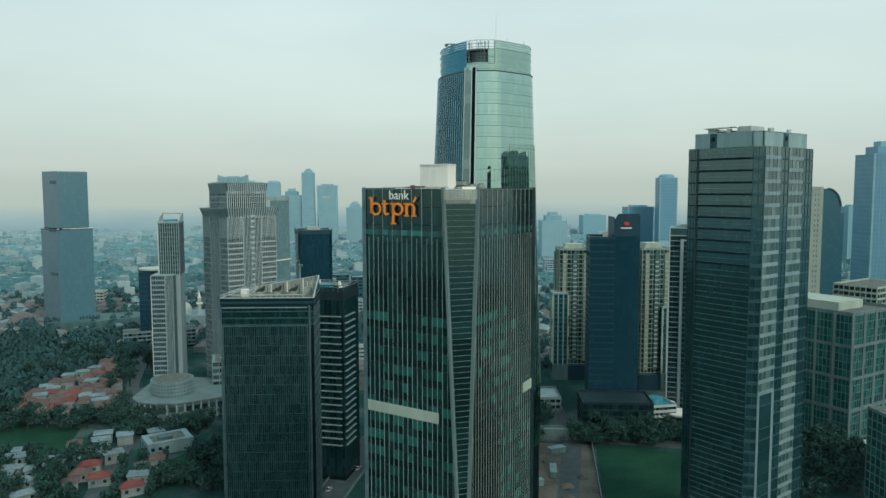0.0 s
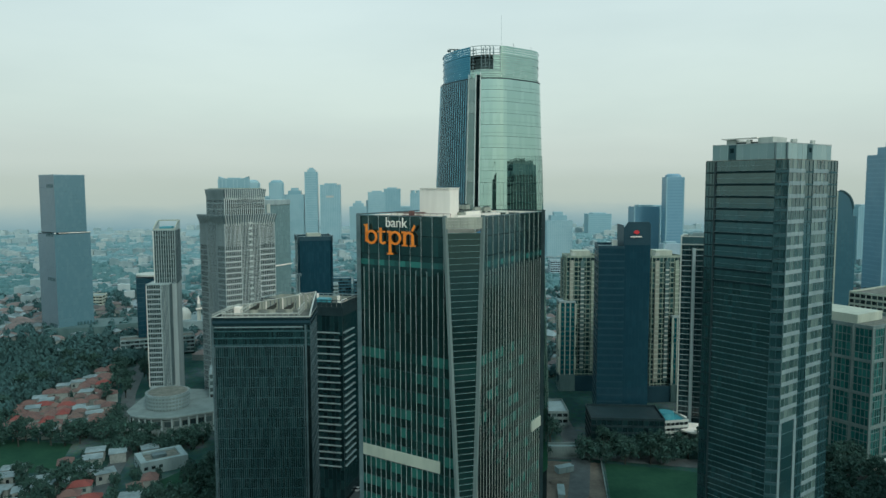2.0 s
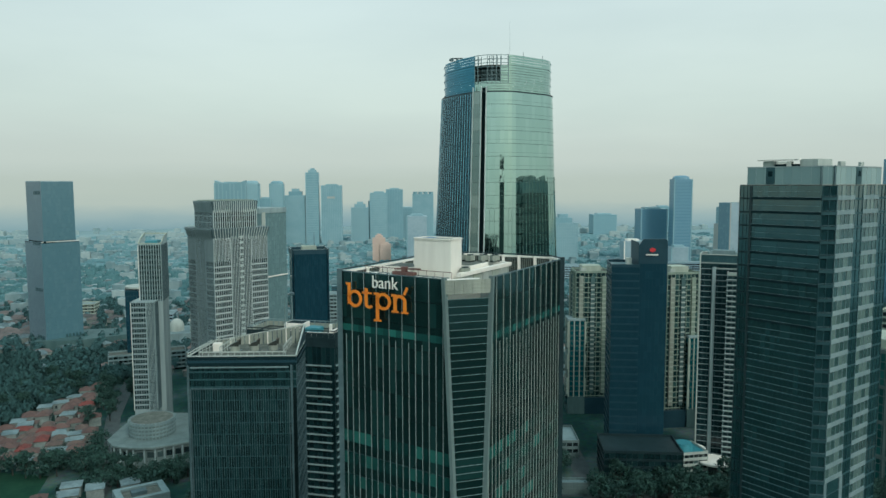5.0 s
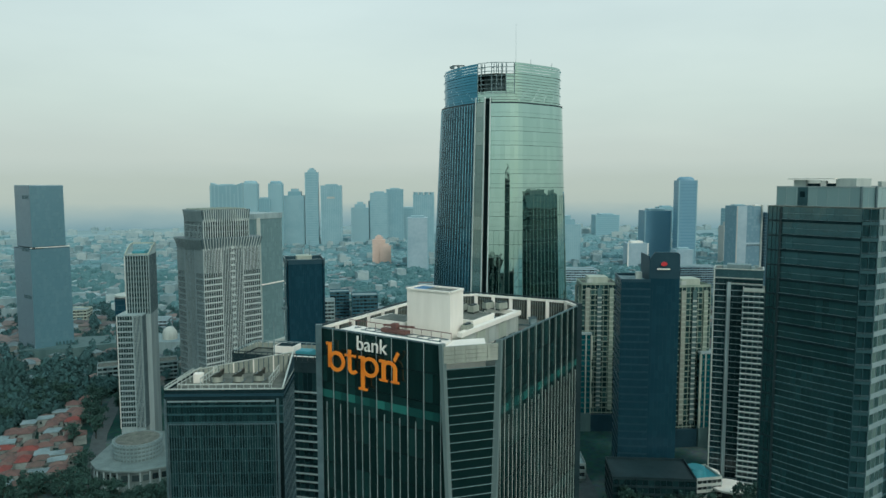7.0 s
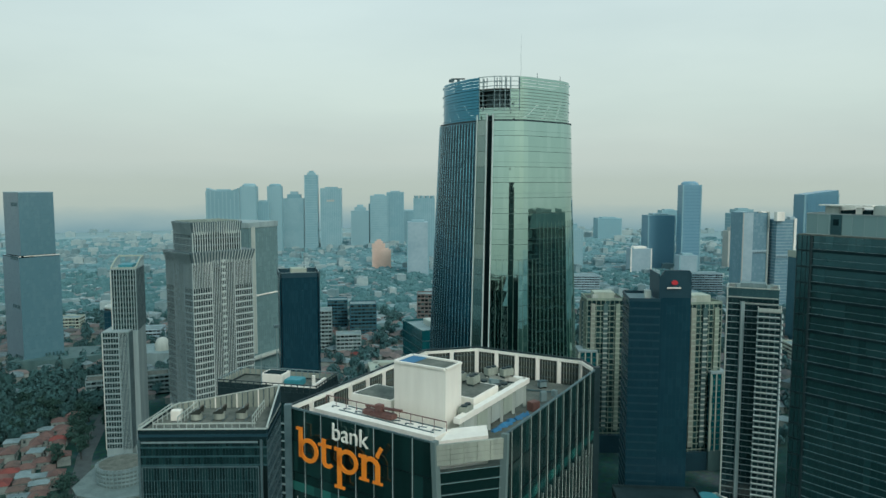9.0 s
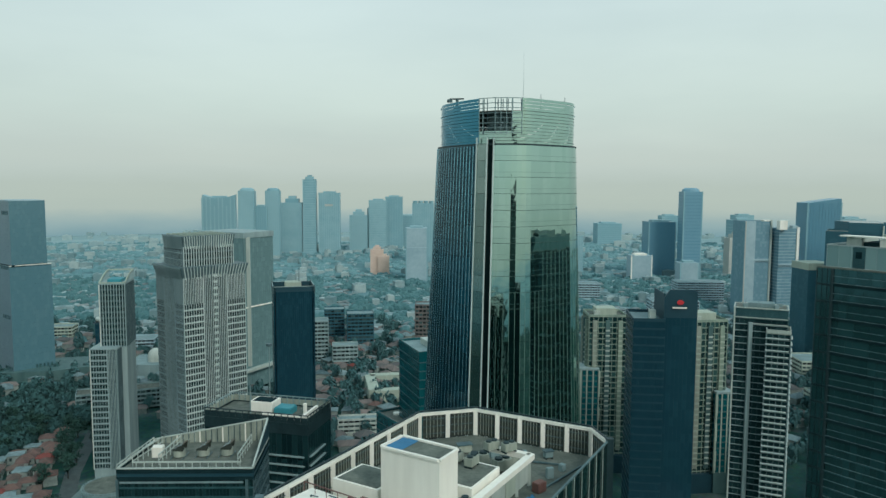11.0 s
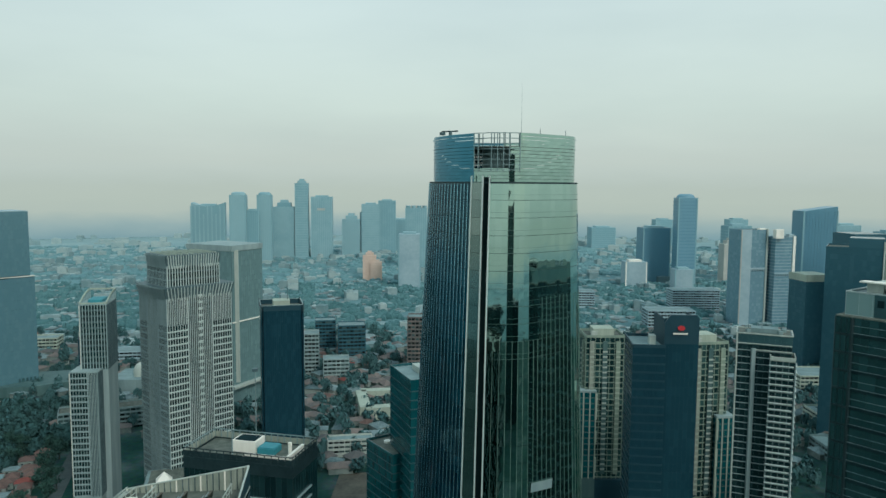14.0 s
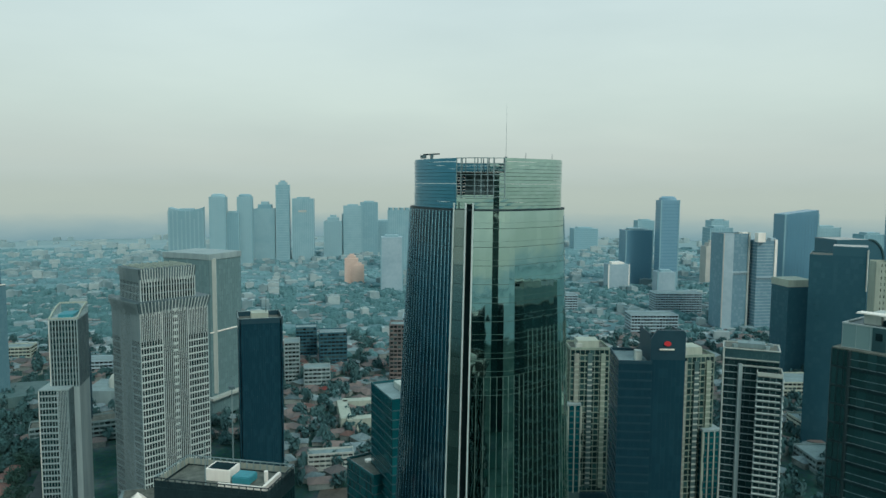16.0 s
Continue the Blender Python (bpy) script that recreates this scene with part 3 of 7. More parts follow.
def bank_tower():
    root = thing("office_tower", "dark green glass bank tower with pale vertical fins and orange sign", "building", (15, 180, 0))
    lo = [BL, BK, (15.5, 156.9), BR, BRB, BBK, BBL]
    mid = [BL, BCL, BCR, BR, BRB, BBK, BBL]
    s = Shape().loft([[(x, y, 0) for x, y in lo], [(x, y, B_LOW) for x, y in lo], [(*lerp(a, b, (B_DECK - B_LOW) / (B_TOP - B_LOW)), B_DECK) for a, b in zip(lo, mid)]])
    part("body", s, BLACKBODY, root)
    # roof deck
    deck = [lerp(p, (16, 182), 0.02) for p in mid]
    part("roof_deck", Shape().prism(deck, B_DECK, B_DECK + 0.15), ROOFDECK, root, "stained grey concrete roof deck")
    # the two glass fronts, storey by storey, cut by the slanting corner
    rng = random.Random(4)

    def edge(z, side):
        k = max(0.0, min(1.0, (z - B_LOW) / (B_TOP - B_LOW)))
        return lerp(BK, BCL if side == 0 else BCR, k)
    zs = [B_LOW + 4.1 * i for i in range(-9, 0)] + [B_LOW + (B_TOP - B_LOW) / 25 * i for i in range(26)]
    for side in (0, 1):
        fixed = BL if side == 0 else BR
        d = Vector(fixed) - Vector(BK)
        n = Vector((d.y, -d.x)).normalized() * (-1 if side == 0 else 1)
        length = d.length
        bays = 20 if side == 0 else 28
        for k in range(len(zs) - 1):
            z0, z1 = zs[k] + 0.04, zs[k + 1] - 0.04
            z_e0, z_e1 = [(Vector(edge(z, side)) - Vector(BK)).length / length for z in (z0, z1)]
            zm = (z0 + z1) / 2
            # room light is painted: teal strip high up, greener upper halves below
            lit, office = 128.5 < zm < 132.5, zm < 113
            pieces = ((z0, z0 + 1.7, G_BANK), (z0 + 1.7, z0 + 2.9, G_BANKLIT), (z0 + 2.9, z1, G_BANK)) if lit else ((z0, z1, G_BANK),) if not office else ((z0, z0 + 1.9, G_BANK), (z0 + 1.9, z1, G_BANKMID))
            for y0, y1, mat in pieces:
                strip, cols = Shape(), [i / bays for i in range(bays + 1) if i / bays > max(z_e0, z_e1) + 0.004]
                rows = []
                for z, first in ((y0, z_e0), (y1, z_e1)):
                    rows.append([(*(Vector(BK) + d * c + n * (0.06 + rng.uniform(-0.012, 0.012))), z) for c in [first] + cols])
                k2 = len(cols) + 1
                strip.add(rows[0] + rows[1], [(i + 1, i, k2 + i, k2 + i + 1) if side == 0 else (i, i + 1, k2 + i + 1, k2 + i) for i in range(k2 - 1)])
                strip.tones = [rng.random() for _ in range(k2 - 1)]
                part("window_strip", strip, mat, root, "teal window strip with room light in its colour" if mat is G_BANKLIT else "")
            recess = 86.0 < (z0 + z1) / 2 < 90.0
            # thin dark transom at every storey
            s0, s1 = max(z_e0, 0.0), 1.0
            a, b = Vector(BK) + d * s0 + n * 0.09, Vector(BK) + d * s1 + n * 0.09
            part("transom", Shape().beam((*a, z0), (*b, z0), 0.06, 0.1), BLACKBODY if z0 > 110 else DARKMETAL, root)
            if recess:
                r0, r1 = (0.24, 0.985) if side == 0 else (0.84, 0.985)
                a, b = Vector(BK) + d * r0 + n * 0.14, Vector(BK) + d * r1 + n * 0.14
                part("plant_floor_louvre", Shape().beam((*a, z0 + 1.5), (*b, z0 + 1.5), 0.3, 2.5), CREAM, root, "beige louvred plant floor strip")
        # vertical fins: close set below, wider apart on the screen round the roof
        for i in range(bays + 1):
            sfrac = min(max(i / bays, 0.004), 0.996)
            p = Vector(BK) + d * sfrac + n * 0.16
            full = (Vector(BCL if side == 0 else BCR) - Vector(BK)).length / length
            top = B_TOP if i % 2 == 0 else 129.0
            if sfrac < full:
                top = min(top, B_LOW + (B_TOP - B_LOW) * sfrac / full)
            if top > 45:
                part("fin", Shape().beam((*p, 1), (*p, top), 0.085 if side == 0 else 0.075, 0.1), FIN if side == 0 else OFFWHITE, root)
        # slanting frame along the corner
        t0, t1 = Vector((*BK, 0)), Vector((*(BCL if side == 0 else BCR), B_TOP + 0.3))
        nn = Vector((*n, 0)) * 0.25
        part("corner_frame", Shape().beam(Vector((*BK, B_LOW)) + nn, t1 + nn, 0.8, 0.6), PIER, root, "grey metal frame slanting along the corner")
        f = Vector(fixed) + n * 0.2
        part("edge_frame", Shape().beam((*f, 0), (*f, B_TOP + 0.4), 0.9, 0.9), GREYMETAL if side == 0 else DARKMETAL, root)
    # louvred wedge of glass between the frames
    for k in range(25):
        z0, z1 = (B_LOW + 6 + (B_TOP - 9.3 - B_LOW) * e / 25 + 0.02 for e in (k, k + 1))
        quad = []
        for z, side in ((z0, 0), (z0, 1), (z1, 1), (z1, 0)):
            e = Vector(edge(z, side))
            e = e + (e - Vector((16, 182))).normalized() * 0.12
            quad.append((*e, z))
        part("wedge_pane", Shape().add(quad, [(0, 1, 2, 3)]), G_BANK, root)
    for k in range(74):
        z = B_LOW + 8 + (B_TOP - 3.3 - B_LOW - 8) * k / 73
        a, b = Vector(edge(z, 0)), Vector(edge(z, 1))
        o = (Vector((a.x + b.x, a.y + b.y)) / 2 - Vector((16, 182))).normalized() * 0.25
        part("louvre", Shape().beam((*(a + o), z), (*(b + o), z), 0.1, 0.055), CONCRETE, root)
    for k in range(4):
        z = B_TOP - 0.58 * k - 0.4
        a, b = Vector(edge(z, 0)), Vector(edge(z, 1))
        o = (Vector((a.x + b.x, a.y + b.y)) / 2 - Vector((16, 182))).normalized() * 0.3
        for j in range(5):
            e, f = lerp(a, b, j / 5), lerp(a, b, (j + 1) / 5 - 0.006)
            part("parapet_panel", Shape().beam((e[0] + o.x, e[1] + o.y, z), (f[0] + o.x, f[1] + o.y, z), 0.4, 0.55), PARAPET, root)
    # back screens: white posts, dark panels, white rail
    back = [BR, BRB, BBK, BBL, BL]
    counts = [1, 5, 2, 8]
    for (p, q), n in zip(zip(back, back[1:]), counts):
        part("parapet_rail", Shape().beam((*p, B_TOP - 0.3), (*q, B_TOP - 0.3), 0.6, 0.38), WHITE, root)
        part("parapet_cable_tray", Shape().beam((*p, B_TOP + 0.2), (*q, B_TOP + 0.2), 0.25, 0.2), DARKMETAL, root)
        for i in range(n):
            a = lerp(p, q, i / n)
            part("parapet_post", Shape().beam((*a, B_DECK), (*a, B_TOP - 0.1), 0.65, 0.65), WHITE, root)
            e, f = lerp(p, q, (i + 0.12) / n), lerp(p, q, (i + 0.88) / n)
            part("screen_panel", Shape().beam((*e, B_DECK + 1.9), (*f, B_DECK + 1.9), 0.12, 3.6), SCREEN, root)
            for j in range(3):
                c1, c2 = (lerp(w, (16, 182), 0.008) for w in (e, f))
                part("screen_rail", Shape().beam((*c1, B_DECK + 0.9 + j * 1.15), (*c2, B_DECK + 0.9 + j * 1.15), 0.08), GREYMETAL, root)
            for j in range(1, 6):
                g = lerp(e, f, j / 6)
                inward = (Vector((16, 182)) - Vector(g)).normalized() * 0.12
                part("screen_bar", Shape().beam((g[0] + inward.x, g[1] + inward.y, B_DECK + 0.3), (g[0] + inward.x, g[1] + inward.y, B_TOP - 0.6), 0.08), PARAPET, root)
    for p, q in ((BL, BCL), (BCR, BR)):
        part("parapet_rail", Shape().beam((*p, B_TOP), (*q, B_TOP), 0.26, 0.2), GREYMETAL, root)
    for p, q, n in ((BR, BRB, 3), (BRB, BBK, 12), (BBK, BBL, 6), (BBL, BL, 22)):
        facade(root, p, q, 2, B_DECK, 28, n, G_BANK, DARKMETAL, 0.3, 0.08, 0.12, 0.2, FIN, joined=True)
    # roof house, plant and white roof edges
    hx = [(6.4, 174.0), (12.7, 169.5), (14.9, 172.8), (8.8, 177.4)]
    house = part("stair_core", Shape().prism(hx, B_DECK, 145.9), WHITE, root, "plain white lift and stair core")
    cx = [lerp(p, (10.7, 173.4), 0.07) for p in hx]
    part("core_roof", Shape().prism(cx, 145.9, 145.96), ROOFDECK, house)
    part("roof_pool", Shape().prism([cx[0], lerp(cx[0], cx[1], 0.3), lerp(cx[3], cx[2], 0.3), cx[3]], 145.96, 146.0), BLUEPAINT, house, "bright blue painted strip of the core roof")
    for p, q in zip(hx, hx[1:] + hx[:1]):
        part("coping", Shape().beam((*lerp(p, q, 0.02), 146.05), (*lerp(p, q, 0.98), 146.05), 0.35, 0.25), WHITE, house)
    hx2 = [(16.6, 174.2), (20.6, 180.4), (16.2, 183.6), (12.2, 177.2)]
    part("plant_room", Shape().prism(hx2, B_DECK, 140.9), WHITE, root)
    part("plant_roof", Shape().prism([lerp(p, (16.4, 179), 0.1) for p in hx2], 140.9, 140.96), ROOFDECK, root)
    wing = [(0.6, 178.6), (6.0, 174.9), (9.2, 179.2), (3.8, 183.0)]
    part("plant_room", Shape().prism(wing, B_DECK, 140.6), WHITE, root)
    part("plant_roof", Shape().prism([lerp(p, (5, 179), 0.12) for p in wing], 140.6, 140.66), ROOFDECK, root)
    ledge = [(-4.0, 175.6), (11.2, 164.0), (13.2, 166.4), (-1.8, 178.4)]
    part("white_ledge", Shape().prism(ledge, B_DECK, 139.6), WHITE, root, "broad white stained ledge behind the sign")
    ledge2 = [(11.6, 163.0), (17.4, 164.6), (17.6, 168.2), (13.2, 167.2)]
    part("white_ledge", Shape().prism(ledge2, B_DECK, 139.5), WHITE, root)
    part("long_beam", Shape().beam((14.0, 168.6, 139.9), (25.6, 186.4, 139.9), 0.9, 0.7), WHITE, root, "long white roof beam")
    for i in range(6):
        a = lerp((14.6, 169.6), (25.2, 185.8), i / 5)
        part("beam_post", Shape().beam((*a, B_DECK), (*a, 139.6), 0.4), OFFWHITE, root)
        if i < 5:
            b = lerp((14.6, 169.6), (25.2, 185.8), (i + 1) / 5)
            part("beam_wall", Shape().beam((*lerp(a, b, 0.15), 138.2), (*lerp(a, b, 0.85), 138.2), 0.2, 2.7), CREAM if i % 2 else OFFWHITE, root)
    part("long_beam", Shape().beam((25.4, 186.2, 139.9), (20.2, 189.6, 139.9), 0.9, 0.7), WHITE, root)
    return root


bank = bank_tower()


def boxes(name, label, category, spots, material, group=""):
    for x, y, z, sx, sy, sz, rz in spots:
        ob = solo(name, Shape().box(-sx / 2, -sy / 2, 0, sx / 2, sy / 2, sz), material, label, category, "", group, 0.08)
        ob.matrix_basis = pose(x, y, z, 0, 0, rz)


def air_unit(x, y, z, s, rz):
    root = thing("air_conditioner", "weathered grey rooftop cooling unit on a frame", "air conditioner", (x, y, z), "cooling units on the roofs")
    m = pose(x, y, z, 0, 0, rz)
    part("casing", Shape().box(-1.0 * s, -0.6 * s, 0.25 * s, 1.0 * s, 0.6 * s, 1.35 * s), PARAPET, root, m=m, bevel=0.06)
    for i in (-1, 1):
        part("fan_ring", Shape().tube(0.48 * i * s, 0, 1.35 * s, 1.55 * s, 0.42 * s), DARKMETAL, root, m=m)
        part("foot", Shape().box(0.85 * i * s - 0.08 * s, -0.55 * s, 0, 0.85 * i * s + 0.08 * s, 0.55 * s, 0.25 * s), DARKMETAL, root, m=m)
    return root


for x, y, rz in ((22.4, 190.8, 30), (24.6, 192.6, 30), (19.4, 192.8, 10)):
    air_unit(x, y, B_DECK + 0.15, 1.3, rz)
for x, y, rz in ((17.2, 180.6, 55), (15.4, 181.8, 55), (20.5, 187.6, 30), (22.7, 187.0, 30), (15.4, 171.6, 55)):
    air_unit(x, y, 140.96 if y < 184 and y > 174 else 140.25 if y > 184 else 139.6, 0.95, rz)
rng = random.Random(31)
for x, y, length, wide, high, rz in ((20.9, 177.2, 5.6, 0.5, 0.45, 52), (24.0, 180.9, 3.2, 0.45, 0.6, 46)):
    rings = []
    for k in range(9):
        w, h, dx = wide * rng.uniform(0.55, 1.2), high * rng.uniform(0.45, 1.1), rng.uniform(-0.25, 0.25)
        u = (k / 8 - 0.5) * length
        rings.append([(u, dx + w, 0), (u + rng.uniform(-0.1, 0.1), dx + w * 0.7, h * rng.uniform(0.5, 0.8)), (u, dx + w * rng.uniform(-0.2, 0.3), h), (u, dx - w * 0.7, h * rng.uniform(0.4, 0.8)), (u, dx - w, 0)])
    ob = solo("tarpaulin", Shape().loft(rings), BLUEPAINT, "crumpled blue tarpaulin on the roof deck", "tarpaulin", "", "tarpaulins")
    ob.matrix_basis = pose(x, y, B_DECK + 0.15, 0, 0, rz)
boxes("cabinet", "small grey switch cabinet on the roof deck", "cabinet", [(28.4, 188.0, B_DECK + 0.15, 1.0, 0.6, 1.5, 20), (30.6, 190.4, B_DECK + 0.15, 0.8, 0.8, 1.0, 40), (22.0, 196.0, B_DECK + 0.15, 1.6, 0.8, 1.4, 30), (26.0, 195.2, B_DECK + 0.15, 1.2, 0.9, 1.1, 10)], CONCRETE, "switch cabinets")
pipes = thing("roof_pipe", "thin grey pipes laid over the roof deck", "pipe", (26, 188, B_DECK + 0.15))
for p, q in (((27.0, 184.5), (33.5, 191.5)), ((24.0, 194.5), (31.0, 192.0)), ((18.0, 194.0), (24.0, 199.5)), ((2.0, 176.5), (10.5, 197.0)), ((12.0, 198.0), (14.0, 186.0))):
    part("pipe", Shape().beam((*p, B_DECK + 0.35), (*q, B_DECK + 0.35), 0.22), GREYMETAL, pipes)
guard = thing("guard_rail", "low dark guard rail along the white ledge", "rail", (4, 175, 139.6))
for i in range(12):
    e = lerp((-2.6, 177.6), (12.6, 166.0), i / 11)
    part("rail_post", Shape().beam((*e, 139.6), (*e, 140.7), 0.08), BROWN, guard)
part("rail_bar", Shape().beam((-2.6, 177.6, 140.7), (12.6, 166.0, 140.7), 0.1), BROWN, guard)
boxes("crate", "brown crate on the roof deck", "crate", [(26.2, 184.0, B_DECK + 0.15, 1.6, 1.2, 1.3, 40)], BROWN)


def cradle():
    root = thing("window_cleaning_cradle", "dark red facade cleaning machine with rails behind the sign", "machine", (4.6, 171.5, 139.6))
    m = pose(4.6, 171.6, 139.6, 0, 0, -38)
    part("chassis", Shape().box(-2.4, -0.6, 0.1, 2.4, 0.6, 0.7), BROWN, root, m=m, bevel=0.08)
    part("jib", Shape().beam((-2.2, 0, 1.1), (3.4, 0.2, 1.3), 0.3), BROWN, root, m=m)
    part("mast", Shape().box(-0.5, -0.4, 0.7, 0.5, 0.4, 1.6), BROWN, root, m=m, bevel=0.05)
    for y in (-0.9, 0.9):
        part("rail", Shape().box(-6, y - 0.06, 0.0, 9, y + 0.06, 0.12), GREYMETAL, root, m=m)


cradle()
for k in range(9):
    x, y = lerp((-1.6, 176.0), (11.0, 166.2), k / 8)
    clip = thing("cable_bracket", "thin grey cable bracket on the white ledge", "bracket", (x, y, 139.6), "cable brackets")
    part("foot", Shape().box(x - 0.12, y - 0.12, 139.6, x + 0.12, y + 0.12, 139.75), GREYMETAL, clip)
    part("arm", Shape().beam((x, y, 139.75), (x + 0.9, y - 1.0, 139.95), 0.1), GREYMETAL, clip)
for k, (x, y, w, d, h, rz) in enumerate(((19.2, 186.4, 2.4, 1.3, 1.5, 30), (16.8, 188.2, 1.6, 1.6, 2.1, 30), (13.4, 186.0, 1.2, 2.2, 1.2, 10), (22.6, 184.2, 1.4, 0.9, 1.0, 56), (9.6, 186.2, 1.6, 1.2, 1.6, 35), (29.6, 195.0, 1.3, 0.8, 1.1, 20), (17.8, 197.6, 2.0, 1.1, 1.3, 12))):
    duct = thing("roof_duct", "weathered grey ventilation duct on the roof deck", "duct", (x, y, B_DECK + 0.15), "roof ducts")
    m = pose(x, y, B_DECK + 0.15, 0, 0, rz)
    part("casing", Shape().box(-w / 2, -d / 2, 0.2, w / 2, d / 2, h), CONCRETE if k % 2 else PARAPET, duct, m=m, bevel=0.07)
    part("hood", Shape().box(-w / 2 - 0.12, -d / 2 - 0.12, h, w / 2 + 0.12, d / 2 + 0.12, h + 0.12), GREYMETAL, duct, m=m)
    for e in (-1, 1):
        part("foot", Shape().box(e * w * 0.35 - 0.08, -d / 2, 0, e * w * 0.35 + 0.08, d / 2, 0.2), DARKMETAL, duct, m=m)

# the sign: the word in white letters, the mark below it as plain orange shapes
SD = (Vector(BCL) - Vector(BL)).normalized()
SIGN = Matrix(((SD.x, 0, SD.y, BL[0] + SD.y * 0.75), (SD.y, 0, -SD.x, BL[1] - SD.x * 0.75), (0, 1, 0, 0), (0, 0, 0, 1)))
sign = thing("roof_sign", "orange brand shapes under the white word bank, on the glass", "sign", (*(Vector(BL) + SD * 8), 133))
cu = bpy.data.curves.new("word", "FONT")
cu.body, cu.size, cu.extrude, cu.offset = "bank", 3.0, 0.07, 0.0
word_ob = bpy.data.objects.new("word_source", cu)
scene.collection.objects.link(word_ob)
bpy.context.view_layer.update()
word_me = bpy.data.meshes.new_from_object(word_ob.evaluated_get(bpy.context.evaluated_depsgraph_get()))
bpy.data.objects.remove(word_ob)
word_me.materials.clear(); word_me.materials.append(WHITE)
part("word", word_me, WHITE, sign, "white letters bank", SIGN @ Matrix.Translation((7.9, 137.95, 0)))


def disc(x, y, rx, ry, n=24, hole=0.0):
    s = Shape()
    pts = [(x + rx * math.cos(2 * math.pi * i / n), y + ry * math.sin(2 * math.pi * i / n)) for i in range(n)]
    if not hole:
        return s.loft([[(a, b, 0) for a, b in pts], [(a, b, 0.31) for a, b in pts]])
    inn = [(x + (a - x) * hole, y + (b - y) * hole) for a, b in pts]
    v = [(a, b, z) for z in (0, 0.35) for a, b in pts] + [(a, b, z) for z in (0, 0.35) for a, b in inn]
    f = []
    for i in range(n):
        j = (i + 1) % n
        f += [(i, j, n + j, n + i), (2 * n + j, 2 * n + i, 3 * n + i, 3 * n + j), (n + i, n + j, 3 * n + j, 3 * n + i), (j, i, 2 * n + i, 2 * n + j)]
    return s.add(v, f)


def bar(x0, y0, x1, y1):
    return Shape().box(x0, y0, 0, x1, y1, 0.35)


def arch(x, y, rx, ry, a0, a1, hole, n=16):
    """Part of a ring, standing on its ends."""
    rings = []
    for i in range(n + 1):
        a = radians(a0 + (a1 - a0) * i / n)
        c, d = math.cos(a), math.sin(a)
        rings.append([(x + rx * c, y + ry * d, 0), (x + rx * c, y + ry * d, 0.33), (x + rx * hole * c, y + ry * hole * d, 0.33), (x + rx * hole * c, y + ry * hole * d, 0)])
    return Shape().loft(rings)


marks = [bar(2.5, 134.9, 3.1, 138.7), bar(2.1, 138.3, 2.6, 138.7), disc(4.15, 135.95, 1.6, 1.55, hole=0.66),
         bar(6.4, 135.2, 7.0, 138.0), bar(5.8, 137.0, 7.9, 137.35), arch(7.35, 135.3, 0.95, 0.85, 180, 330, 0.42),
         bar(8.9, 132.7, 9.55, 137.4), bar(8.45, 137.0, 9.0, 137.4), bar(8.45, 132.4, 10.05, 132.75), disc(10.55, 135.95, 1.6, 1.5, hole=0.66),
         bar(12.75, 134.5, 13.4, 137.4), bar(12.3, 137.0, 12.85, 137.4), bar(12.35, 134.3, 13.8, 134.6), arch(14.1, 136.2, 1.35, 1.2, 0, 165, 0.56), bar(14.8, 134.5, 15.45, 136.3), bar(14.4, 134.3, 15.85, 134.6),
         Shape().beam((15.0, 137.5, 0.17), (15.7, 138.7, 0.17), 0.5, 0.3)]
for s in marks:
    part("brand_shape", s, ORANGE, sign, "", SIGN @ Matrix.Translation((0, -0.25, 0)) @ Matrix.Diagonal((1, 1, 0.5, 1)))

# ---- the tall mirror-glass tower ----
W_PLAN = [(31.6, 277.3), (36.0, 276.9), (39.8, 277.2), (42.4, 278.7), (45.8, 281.2), (49.4, 283.8), (53.5, 287.1), (56.1, 292.5), (55.7, 301), (50.9, 312), (41, 320.5), (29, 321), (21.5, 314), (19.2, 305),
          (18.9, 298.5), (21.0, 292.0), (24.2, 285.6), (27.7, 280.3)]
W_MID, W_SH, W_TOP = (40.5, 299.0), 185.3, 196.9


def spline(pts, step, closed=False):
    out, n = [], len(pts)
    P = [Vector(p) for p in pts]
    for i in range(n if closed else n - 1):
        a, b, c, d = (P[(i - 1) % n] if closed or i else P[i] * 2 - P[i + 1]), P[i], P[(i + 1) % n], (P[(i + 2) % n] if closed or i + 2 < n else P[i + 1] * 2 - P[i])
        m = max(1, round((c - b).length / step))
        for k in range(m):
            t = k / m
            out.append(tuple(0.5 * (2 * b + (c - a) * t + (2 * a - 5 * b + 4 * c - d) * t * t + (3 * b - a - 3 * c + d) * t ** 3)))
    if not closed:
        out.append(tuple(P[-1]))
    return out


def w_at(p, z, k=1.0):
    s = k * (1 + max(0.0, W_SH - max(z, 60)) * 0.0021)
    return (W_MID[0] + (p[0] - W_MID[0]) * s, W_MID[1] + (p[1] - W_MID[1]) * s, z)


